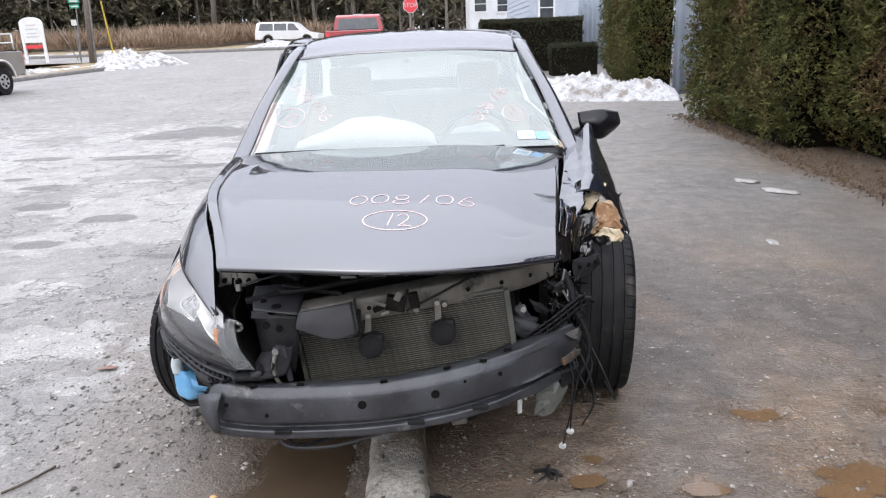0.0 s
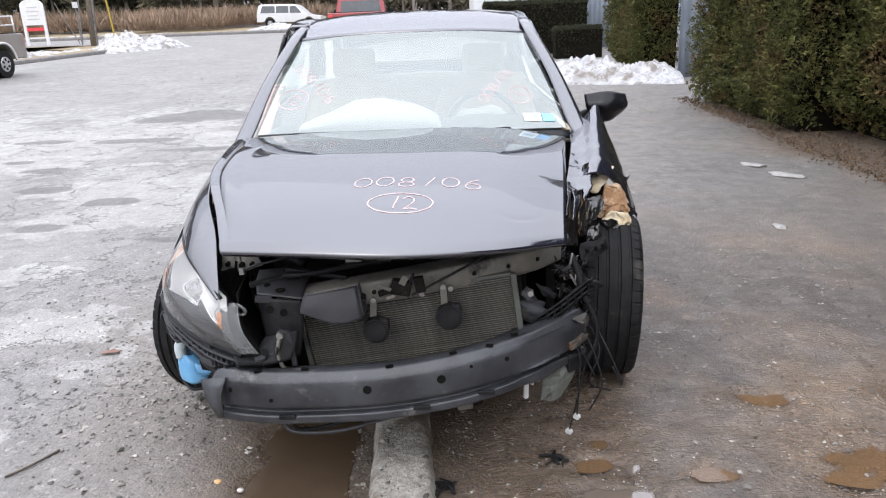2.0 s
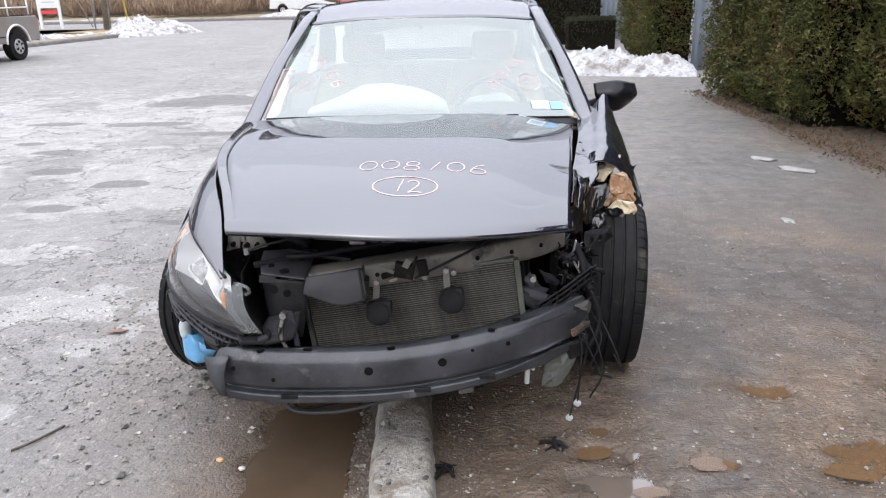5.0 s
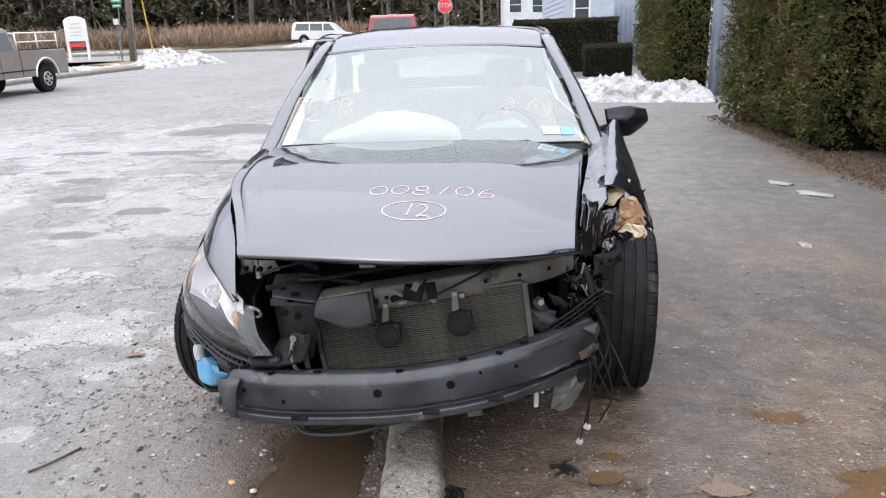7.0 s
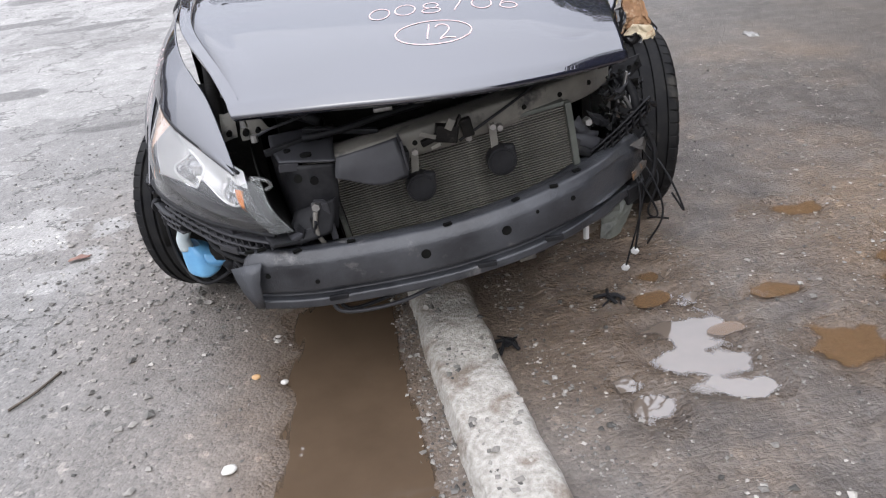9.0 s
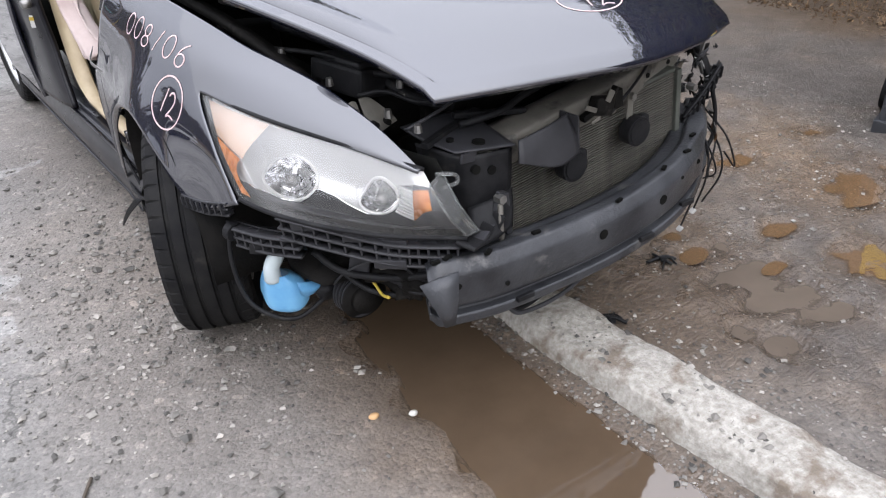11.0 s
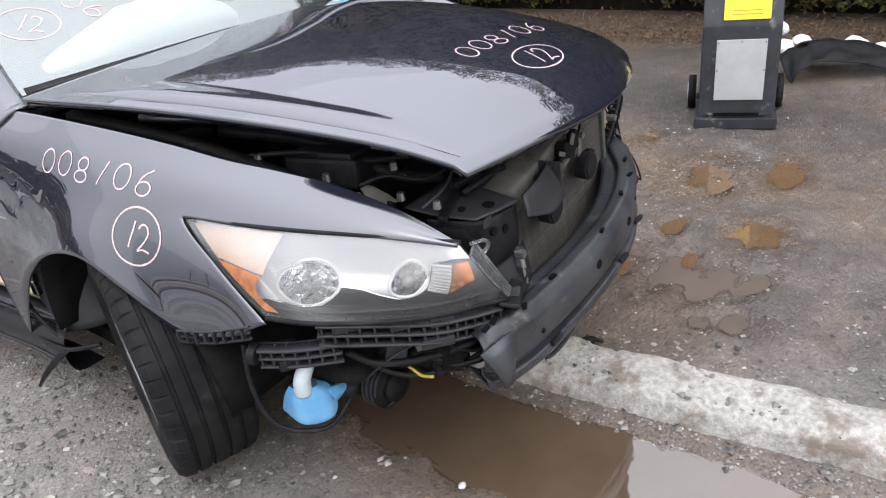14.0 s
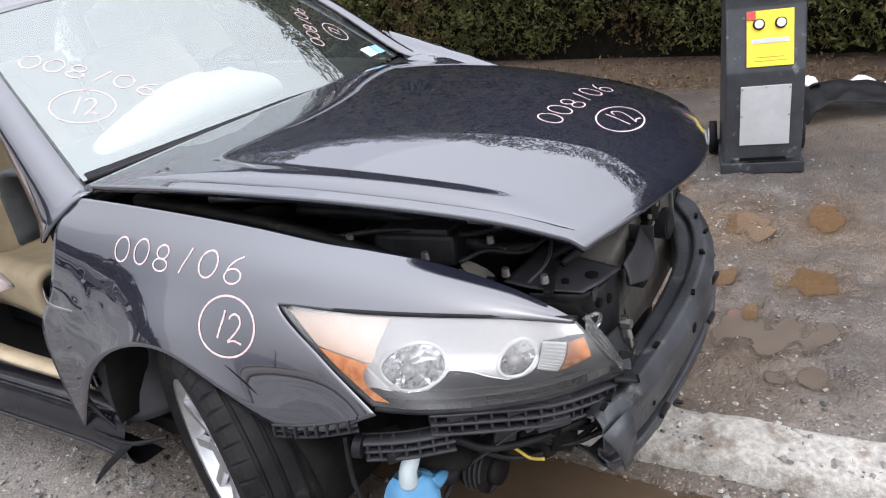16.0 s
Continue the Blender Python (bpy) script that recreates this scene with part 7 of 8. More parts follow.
def hedge(label, x0, x1, y0, y1, height, seed, faces, density, size, mat=LEAF, bulge=0.18, bottom=0.25, group="", inset=0.45):
    """A clipped hedge: stems, a core painted black as inner shade, and an uneven coat of leaves. faces: which sides
    carry leaves.
    """
    base = lie((x0 + x1) / 2, (y0 + y1) / 2)
    h = thing("hedge", label, "hedge", ((x0 + x1) / 2, (y0 + y1) / 2, base), group)
    inv = Matrix.Translation((-(x0 + x1) / 2, -(y0 + y1) / 2, -base))
    r = np.random.RandomState(seed)
    core = part("core", boxes((((0.12 if inset > 0.2 else 0.0, 0, (height - 0.4) / 2 if inset > 0.2 else height / 2 - 0.02)), (max(0.1, x1 - x0 - inset), max(0.1, y1 - y0 - (inset if y1 - y0 < 3.4 else 0.0)), height - 0.3 if inset > 0.2 else height - 0.03))), HEDGE_SHADE, h)
    pts, nrm = [], []
    for f in faces:
        if f in "wens":
            ln = (y1 - y0) if f in "we" else (x1 - x0)
            n = int(ln * height * density * (1.0 if height < 4.5 else 0.8))
            s, z = r.uniform(0, ln, n), bottom + (height - bottom) * r.uniform(0, 1, n)
            off = bulge * (fbm(s, z, 1.1, seed, 3) + 0.5 * fbm(s, z, 4.0, seed + 9, 2)) + r.uniform(-0.28, 0.02, n)
            off -= 0.30 * np.clip((0.45 - z) / 0.45, 0, 1)
            if f == "w":
                p = np.stack([x0 - off, y0 + s, z], 1); q = (-1, 0, 0)
            elif f == "e":
                p = np.stack([x1 + off, y0 + s, z], 1); q = (1, 0, 0)
            elif f == "s":
                p = np.stack([x0 + s, y0 - off, z], 1); q = (0, -1, 0)
            else:
                p = np.stack([x0 + s, y1 + off, z], 1); q = (0, 1, 0)
        else:
            n = int((x1 - x0) * (y1 - y0) * density)
            p = np.stack([r.uniform(x0, x1, n), r.uniform(y0, y1, n), height + r.uniform(-0.1, 0.06, n)], 1)
            q = (0, 0, 1)
        pts.append(p)
        nrm.append(np.tile(q, (len(p), 1)).astype(float))
    pts, nrm = np.concatenate(pts), np.concatenate(nrm)
    pts[:, 0] -= (x0 + x1) / 2
    pts[:, 1] -= (y0 + y1) / 2
    foliage("leaves", pts, nrm, size, mat, h, seed, 4)
    bm = bmesh.new()
    for k in range(max(2, int(max(x1 - x0, y1 - y0) / 0.7))):
        t = (k + 0.5) / max(2, int(max(x1 - x0, y1 - y0) / 0.7))
        x = 0 if y1 - y0 > x1 - x0 else (t - 0.5) * (x1 - x0)
        y = (t - 0.5) * (y1 - y0) if y1 - y0 > x1 - x0 else 0
        rod(bm, (x, y, -0.1), (x + r.uniform(-0.1, 0.1), y + r.uniform(-0.1, 0.1), height * 0.6), 0.05, 0.02, 7)
    part("stems", bm, TWIG, h)
    return h


hedge("tall dense arborvitae hedge along the muddy lot", 4.55, 6.2, -7.0, 5.6, 4.75, 3, "w", 1500, 0.052, bulge=0.34, bottom=0.06)
hedge("tall dense arborvitae hedge at the corner of the lot", 3.92, 6.2, 5.5, 8.8, 4.75, 13, "wsn", 1400, 0.052, bulge=0.26, bottom=0.06)
hedge("tall clipped green hedge beside the metal fence", 4.0, 5.1, 12.75, 15.3, 3.6, 5, "ws", 1100, 0.06, bulge=0.08, bottom=0.1)
hedge("low dark clipped hedge", 1.27, 4.25, 19.0, 20.0, 1.42, 7, "wst", 1500, 0.05, DARK_LEAF, 0.03, 0.03, inset=0.06)
hedge("low dark clipped hedge", 3.05, 4.34, 17.2, 17.9, 0.76, 9, "wst", 1700, 0.045, DARK_LEAF, 0.03, 0.03, inset=0.06)
# litter under the hedge
LITTER = surf("brown_leaf_litter", (0.05, 0.03, 0.016), (0.16, 0.10, 0.05), 30.0, (0.7, 0.9))
random_island(LITTER, 0.4, 1.5)
r_l = np.random.RandomState(8)
lx, ly = 3.95 + np.abs(r_l.normal(0, 0.45, 6000)) * r_l.choice([-0.2, 1, 1], 6000), r_l.uniform(-5, 9, 6000)
lit = foliage("leaf_litter", np.stack([lx, ly, slope(lx, ly) + 0.012], 1), np.tile((0.2, 0.1, 0.05), (6000, 1)), 0.035, LITTER, None, 12, 2, 0.5)
tagged(lit, "dead brown leaves under the hedge", "leaf litter")

# ---- battery charger ----
CASE = surf("scuffed_black_case", (0.014, 0.015, 0.018), (0.036, 0.038, 0.043), 8.0, (0.4, 0.6), 0.12, 120.0, stain=(0.15, 0.15, 0.145), stain_scale=13.0, stain_at=0.63)
GREY_PLATE = surf("grey_metal_plate", (0.38, 0.38, 0.38), (0.46, 0.46, 0.465), 8.0, (0.4, 0.55), 0.05, 120.0)
YELLOW_LABEL = surf("yellow_label", (0.78, 0.55, 0.02), (0.88, 0.66, 0.04), 12.0, (0.4, 0.5))
RED = surf("red_plastic", (0.45, 0.03, 0.03), (0.6, 0.06, 0.05), 20.0, (0.4, 0.5))
ch = thing("battery_charger", "scuffed black workshop charger on wheels with a yellow label", "charger", m=pose(2.17, -0.655, 0, 0, 0, 17))


def case_side(bm_name, y):
    return [(0.0, y, 0.03), (0.02, y, 0.53), (0.12, y, 0.83), (0.12, y, 0.90), (0.42, y, 0.90), (0.46, y, 0.55), (0.46, y, 0.03)]


bm = bmesh.new()
left = [bm.verts.new(q) for q in case_side("", 0.185)]
right = [bm.verts.new(q) for q in case_side("", -0.185)]
bm.faces.new(left)
bm.faces.new(reversed(right))
for k in range(7):
    bm.faces.new((left[k], right[k], right[(k + 1) % 7], left[(k + 1) % 7]))
part("case", bm, CASE, ch, "", False, 0.012)
part("foot_rail", boxes(((0.20, 0, 0.035), (0.44, 0.40, 0.06)), ((-0.006, 0, 0.085), (0.02, 0.30, 0.012))), CASE, ch, "", False, 0.008)
part("base_slot", boxes(((-0.013, 0, 0.085), (0.006, 0.22, 0.016))), NEAR_BLACK, ch)
part("front_plate", boxes(((0.007, -0.005, 0.31), (0.008, 0.235, 0.305), (0, 2.3, 0))), GREY_PLATE, ch, "blank grey metal plate", False, 0.002)
for y, z in ((-0.115, 0.17), (0.105, 0.17), (-0.115, 0.45), (0.105, 0.45), (-0.115, 0.31), (0.105, 0.31), (-0.005, 0.455)):
    part("screw", rods(((0.004, y, z), (-0.001 + 0.0, y, z), 0.005, 0.005, 8)), STEEL, ch)
lab = part("label", boxes(((0.064, -0.02, 0.685), (0.006, 0.215, 0.27), (0, 18.4, 0))), YELLOW_LABEL, ch, "yellow instruction label", False, 0.001)
part("label_band", boxes(((0.057, -0.02, 0.675), (0.006, 0.17, 0.022), (0, 18.4, 0))), WHITE_PLASTIC, lab)
for k in range(5):
    part("text_bar", boxes(((0.028 + 0.006 * k, -0.02, 0.582 + 0.017 * k), (0.004, 0.15 - 0.02 * (k % 2), 0.004), (0, 18.4, 0))), surf("label_ink", (0.30, 0.22, 0.02), (0.36, 0.27, 0.03), 20.0), lab)
for y in (0.032, -0.068):
    g = part("gauge", rods(((0.082, y, 0.752), (0.066, y, 0.757), 0.028, 0.026, 24)), TRIM, ch, "round meter with a dark rim", True)
    part("gauge_face", rods(((0.070, y, 0.7555), (0.0645, y, 0.7575), 0.021, 0.021, 24)), WHITE_PLASTIC, g)
part("corner_tag", boxes(((0.092, 0.067, 0.795), (0.004, 0.04, 0.04), (0, 18.4, 0))), RED, ch)
part("top_switch", boxes(((0.135, 0.11, 0.915), (0.03, 0.035, 0.05))), RED, ch, "red rocker switch", False, 0.006)
part("top_label", boxes(((0.116, -0.02, 0.87), (0.004, 0.12, 0.010)), ((0.116, -0.02, 0.885), (0.004, 0.09, 0.008))), WHITE_PLASTIC, ch)
part("handle", rods(((0.43, 0.15, 0.88), (0.47, 0.15, 1.0), 0.012), ((0.43, -0.15, 0.88), (0.47, -0.15, 1.0), 0.012), ((0.47, 0.15, 1.0), (0.47, -0.15, 1.0), 0.012)), CASE, ch, "", True)
for s in (1, -1):
    w = part("wheel", rods(((0.38, s * 0.205, 0.09), (0.38, s * 0.245, 0.09), 0.09, 0.09, 28)), RUBBER, ch, "", True)
    part("hub", rods(((0.38, s * 0.246, 0.09), (0.38, s * 0.250, 0.09), 0.05, 0.045, 20)), WHITE_PLASTIC, w)

# debris by the hedge
scrap = patch([[(2.95, -0.75, 0.02), (3.0, -0.80, 0.10), (3.1, -0.95, 0.12), (3.25, -1.25, 0.05)], [(3.15, -0.62, 0.12), (3.2, -0.75, 0.19), (3.3, -0.98, 0.19), (3.4, -1.28, 0.10)], [(3.38, -0.60, 0.06), (3.42, -0.75, 0.13), (3.5, -1.0, 0.12), (3.55, -1.3, 0.03)]])
tagged(sheet("bumper_fragment", lambda u, v: scrap(u, v) + Vector((0, 0, 0.02 * noise.noise(Vector((u * 7, v * 5, 2))))), TRIM, None, "", 30, 20, 0.005, lambda u, v, p: not (0.25 < u < 0.36 and 0.42 < v < 0.6)), "broken black plastic bumper fragment on the dirt", "debris")
for k, (x, y, s) in enumerate(((3.75, -0.45, 0.09), (3.62, -0.55, 0.07), (3.72, -0.95, 0.08), (3.66, -1.12, 0.06), (3.80, -0.62, 0.06))):
    tagged(blob("snow_clump", (x, y, 0.05 + (0.10 if k == 0 else 0)), (s, s, s * 0.7), AIRBAG, None, "", 0.3, 4, k, 3), "lump of dirty white snow", "snow")
scrap2 = [("plastic_scrap", (0.50, -0.66), 0.05, TRIM, "black plastic scrap in the mud"), ("plastic_scrap", (0.12, -0.80), 0.05, TRIM, "black wire scraps beside the kerb")]
for name, (x, y), s, mt, lb in scrap2:
    t = thing(name, lb, "debris", (x, y, 0.008))
    for k in range(4):
        a = 1.3 * k + x * 9
        tube("strand", [(-s * math.cos(a), -s * math.sin(a), 0.004), (0.01 * k, 0.008, 0.012), (s * math.cos(a + 0.5), s * 0.7 * math.sin(a), 0.003)], 0.006 if k < 2 else 0.003, mt, t)
    part("piece", boxes(((0.01, 0, 0.008), (0.035, 0.022, 0.012), (0, 10, 40))), mt, t, "", False, 0.003)
BARK_BIT = surf("brown_twig", (0.05, 0.04, 0.03), (0.10, 0.08, 0.06), 20.0, (0.7, 0.9))
tagged(tube("twig", [(-1.42, -0.66, 0.005), (-1.36, -0.60, 0.009), (-1.31, -0.50, 0.005)], 0.0045, BARK_BIT), "short brown twig on the wet asphalt", "twig")

LEAF_X, LEAF_Y = -1.49, 0.32
RED_LEAF = surf("dead_red_leaf", (0.15, 0.075, 0.055), (0.24, 0.14, 0.105), 40.0, (0.6, 0.8))
leaf = patch([[(LEAF_X - 0.045, LEAF_Y, 0.006), (LEAF_X, LEAF_Y - 0.012, 0.018), (LEAF_X + 0.045, LEAF_Y + 0.01, 0.008)], [(LEAF_X - 0.04, LEAF_Y + 0.015, 0.012), (LEAF_X, LEAF_Y + 0.012, 0.010), (LEAF_X + 0.05, LEAF_Y + 0.02, 0.014)], [(LEAF_X - 0.02, LEAF_Y + 0.035, 0.006), (LEAF_X, LEAF_Y + 0.04, 0.014), (LEAF_X + 0.03, LEAF_Y + 0.035, 0.006)]])
tagged(sheet("fallen_leaf", leaf, RED_LEAF, None, "", 8, 6, 0.001), "curled reddish brown leaf on the asphalt", "leaf")

# ---- street: verge, snow, signs, poles ----
SNOW = surf("old_roadside_snow", (0.26, 0.255, 0.25), (0.56, 0.565, 0.575), 9.0, (0.8, 0.95), 1.0, 14.0, stain=(0.20, 0.18, 0.16), stain_scale=4.5, stain_at=0.54, spec=0.2)
GRASS = surf("dead_winter_grass", (0.13, 0.10, 0.055), (0.27, 0.21, 0.12), 5.0, (0.8, 0.95), 0.6, 30.0, stain=(0.62, 0.62, 0.62), stain_scale=0.35, stain_at=0.62)
WOOD = surf("weathered_pole_wood", (0.10, 0.085, 0.07), (0.20, 0.175, 0.15), 14.0, (0.8, 0.95), 0.4, 50.0)
WHITE_PAINT = surf("white_paint", (0.56, 0.56, 0.55), (0.66, 0.66, 0.65), 8.0, (0.4, 0.6))
GREEN = surf("green_sign", (0.02, 0.16, 0.10), (0.03, 0.22, 0.14), 10.0, (0.4, 0.5))
SIGN_RED = surf("sign_red", (0.52, 0.03, 0.04), (0.64, 0.05, 0.06), 10.0, (0.35, 0.5))


def snow_bank(label, line, width, height, seed, nu=30, nv=60):
    pts = [Vector((x, y, lie(x, y))) for x, y in line]

    def s(u, v):
        c = crom(pts, v)
        d = (crom(pts, min(1, v + 0.02)) - crom(pts, max(0, v - 0.02))).normalized()
        o = Vector((-d.y, d.x, 0))
        e = math.sin(math.pi * u) ** 0.8 * math.sin(math.pi * min(max(v, 0), 1)) ** 0.5
        base = c + o * width * (u - 0.5)
        n1 = 0.45 * noise.noise(base * 1.3 + Vector((seed, 0, 0))) + 0.28 * noise.noise(base * 3.7) + 0.30 * abs(noise.noise(base * 8.0)) + 0.12 * noise.noise(base * 19.0)
        return base + o * width * 0.15 * n1 + Vector((0, 0, -0.04 + height * e * (0.62 + 0.8 * n1)))
    ob = sheet("snow_bank", s, SNOW, None, "", nu, nv)
    return tagged(ob, label, "snow bank")


snow_bank("heap of dirty ploughed snow beside the hedge", [(1.3, 12.4), (2.6, 12.1), (3.7, 11.8), (4.75, 11.5)], 1.5, 0.62, 3, 60, 150)
snow_bank("heap of ploughed snow on the street corner", [(-14.7, 28.5), (-13.6, 30.0), (-12.4, 31.8)], 2.6, 0.95, 5, 50, 90)
snow_bank("band of dirty snow along the verge", [(-17.0, 14.0), (-16.5, 20.0), (-16.2, 25.0), (-15.3, 30.0)], 1.6, 0.55, 7, 40, 200)
snow_bank("snow heap in front of a parked white car", [(-12.9, 47.0), (-11.0, 46.6), (-9.0, 47.0)], 2.6, 0.62, 9, 40, 70)
snow_bank("thin band of snow along the field", [(-70, 48), (-45, 46.5), (-25, 45.5), (-15, 46)], 2.0, 0.3, 11, 24, 200)

KERB_STONE = surf("grey_kerb_stone", (0.10, 0.095, 0.09), (0.19, 0.18, 0.17), 6.0, (0.7, 0.9), 0.3, 40.0)


def long_strip(name, label, line, section, mat, steps=80):
    pts = [Vector((x, y, lie(x, y))) for x, y in line]

    def s(u, v):
        c = crom(pts, v)
        d = (crom(pts, min(1, v + 0.01)) - crom(pts, max(0, v - 0.01))).normalized()
        o = Vector((-d.y, d.x, 0)).normalized()
        w = crom([Vector((a, 0, b)) for a, b in section], u)
        return c + o * w.x + Vector((0, 0, w.z))
    return tagged(sheet(name, s, mat, None, "", 10, steps), label, name.replace("_", " "), kind="structure")


corner_line = [(-15.9, -30), (-15.8, 0), (-15.6, 15), (-15.2, 22.5), (-14.3, 27.2), (-13.9, 29.2), (-14.9, 32.2), (-19, 33.4), (-40, 35.0), (-90, 37)]
long_strip("street_kerb", "low grey kerb along the verge", corner_line, [(-0.02, -0.05), (0.0, 0.13), (0.15, 0.15), (0.20, 0.10)], KERB_STONE)
long_strip("verge", "verge of dead winter grass and old snow", corner_line, [(0.15, 0.12), (2.0, 0.17), (6.0, 0.2), (9.0, -0.05)], GRASS)
long_strip("far_kerb", "far kerb of a crossing street", [(-90, 46.5), (-40, 44.5), (-13, 43), (-2, 41), (8, 40)], [(-0.02, -0.05), (0.0, 0.16), (0.2, 0.18), (0.4, -0.05)], KERB_STONE)
long_strip("field", "field of dead grass with patches of snow", [(-120, 50), (-60, 48), (-30, 47), (-8, 45), (6, 45)], [(0.3, -0.05), (2.0, 0.15), (12, 0.35), (26, 0.5), (40, 0.3)], GRASS, 120)

pole = thing("utility_pole", "weathered wooden utility pole on the verge", "utility pole", (-15.98, 31.3, lie(0, 31.3)))
part("shaft", rods(((0, 0, -0.2), (0.52, 0.1, 9.0), 0.17, 0.12, 14)), WOOD, pole, "", True)
part("sheath", rods(((0.17, -0.06, 0.0), (0.33, -0.06, 3.2), 0.035, 0.035, 8)), KERB_STONE, pole)
guard = thing("guy_wire", "guy wire with a yellow plastic guard", "guy wire", (-15.50, 32.6, lie(0, 32.6)))
part("yellow_guard", rods(((0, 0, 0), (-0.24, 0, 2.9), 0.04, 0.04, 8)), YELLOW, guard)
part("wire", rods(((-0.24, 0, 2.9), (-0.5, -1.0, 8.4), 0.012, 0.012, 6)), KERB_STONE, guard)
pole2 = thing("utility_pole", "weathered wooden utility pole in the field", "utility pole", (-18.68, 59.0, lie(0, 59)))
part("shaft", rods(((0, 0, -0.2), (0.6, 0, 10.5), 0.24, 0.15, 12)), WOOD, pole2, "", True)
post = thing("street_name_sign", "green street name sign on a thin steel post", "street sign", (-19.04, 36.5, lie(0, 36.5)))
part("post", rods(((0, 0, 0), (0.25, 0, 3.25), 0.035, 0.035, 8)), KERB_STONE, post)
for z, w in ((3.08, 0.60), (2.82, 0.5)):
    bl = part("blade", boxes(((0.16, -0.05, z), (w, 0.02, 0.2))), GREEN, post)
    part("lettering_bar", boxes(((0.16, -0.063, z), (w * 0.7, 0.006, 0.07))), WHITE_PLASTIC, bl)
small = thing("marker_post", "small white marker plate on a thin post", "marker", (-20.78, 40.0, lie(0, 40.0)))
part("post", rods(((0, 0, 0), (0, 0, 2.2), 0.03, 0.03, 6)), KERB_STONE, small)
part("plate", boxes(((0, -0.03, 2.05), (0.3, 0.02, 0.32))), WHITE_PLASTIC, small)
dead = thing("leaning_stake", "bare leaning wooden stake on the verge", "stake", (-21.0, 39.0, lie(0, 39.0)))
part("stake", rods(((0.6, 0, 0), (-0.43, 0, 2.2), 0.035, 0.02, 6)), WOOD, dead)

board = thing("notice_board", "white painted notice board with an arched top", "sign", m=pose(-22.17, 38.0, lie(0, 38.0), 0, 0, 8) @ Matrix.Scale(1.08, 4))
for s in (-1, 1):
    part("leg", boxes(((s * 0.48, 0, 0.9), (0.13, 0.13, 1.9))), WHITE_PAINT, board, "", False, 0.01)
bm = bmesh.new()
arch = [(-0.55, 1.0)] + [(0.55 * math.cos(math.pi - math.pi * k / 12), 1.95 + 0.28 * math.sin(math.pi * k / 12)) for k in range(13)] + [(0.55, 1.0)]
fr, bk = [bm.verts.new((x, -0.05, z)) for x, z in arch], [bm.verts.new((x, 0.05, z)) for x, z in arch]
bm.faces.new(fr)
bm.faces.new(reversed(bk))
for k in range(len(arch)):
    bm.faces.new((fr[k], bk[k], bk[(k + 1) % len(arch)], fr[(k + 1) % len(arch)]))
part("board", bm, WHITE_PAINT, board)
for k, (z, w) in enumerate(((1.85, 0.5), (1.65, 0.6), (1.45, 0.5), (1.28, 0.62))):
    part("text_bar", boxes(((0, -0.056, z), (w, 0.01, 0.05))), GREY_PLATE, board)
part("red_strip", boxes(((0, -0.06, 0.80), (0.80, 0.03, 0.16))), SIGN_RED, board, "red strip sign")

stop = thing("stop_sign", "red octagonal stop sign on a steel post", "stop sign", (-1.50, 36.7, lie(0, 36.7)))
part("post", rods(((0, 0, 0), (0, 0, 2.5), 0.035, 0.035, 8)), KERB_STONE, stop)
face = part("face", rods(((0, -0.04, 2.21), (0, -0.06, 2.21), 0.405, 0.405, 8)), WHITE_PLASTIC, stop)
face.data.transform(Matrix.Translation((0, 0, 2.21)) @ Matrix.Rotation(radians(22.5), 4, "Y") @ Matrix.Translation((0, 0, -2.21)))
red = part("red_face", rods(((0, -0.058, 2.21), (0, -0.066, 2.21), 0.375, 0.375, 8)), SIGN_RED, stop)
red.data.transform(Matrix.Translation((0, 0, 2.21)) @ Matrix.Rotation(radians(22.5), 4, "Y") @ Matrix.Translation((0, 0, -2.21)))
txt = bpy.data.curves.new("lettering", "FONT")
txt.body, txt.size, txt.align_x, txt.align_y, txt.extrude = "STOP", 0.30, "CENTER", "CENTER", 0.004
t_ob = new("lettering", txt)
t_ob.matrix_world = pose(0, -0.072, 2.21, 90, 0, 0)
t_ob.parent = stop
txt.materials.append(WHITE_PLASTIC)

# ---- buildings beyond the hedges ----
SIDING = surf("white_siding", (0.56, 0.57, 0.58), (0.66, 0.67, 0.68), 3.0, (0.5, 0.7))
BLUE_SIDING = surf("grey_blue_siding", (0.36, 0.40, 0.46), (0.44, 0.48, 0.54), 3.0, (0.5, 0.7))
DARK_GLASS = surf("dark_window_glass", (0.03, 0.035, 0.04), (0.06, 0.065, 0.07), 4.0, (0.05, 0.1), coat=0.5)
ROOF = surf("grey_roof_shingle", (0.06, 0.06, 0.06), (0.12, 0.115, 0.11), 6.0, (0.8, 0.95), 0.3, 30.0)


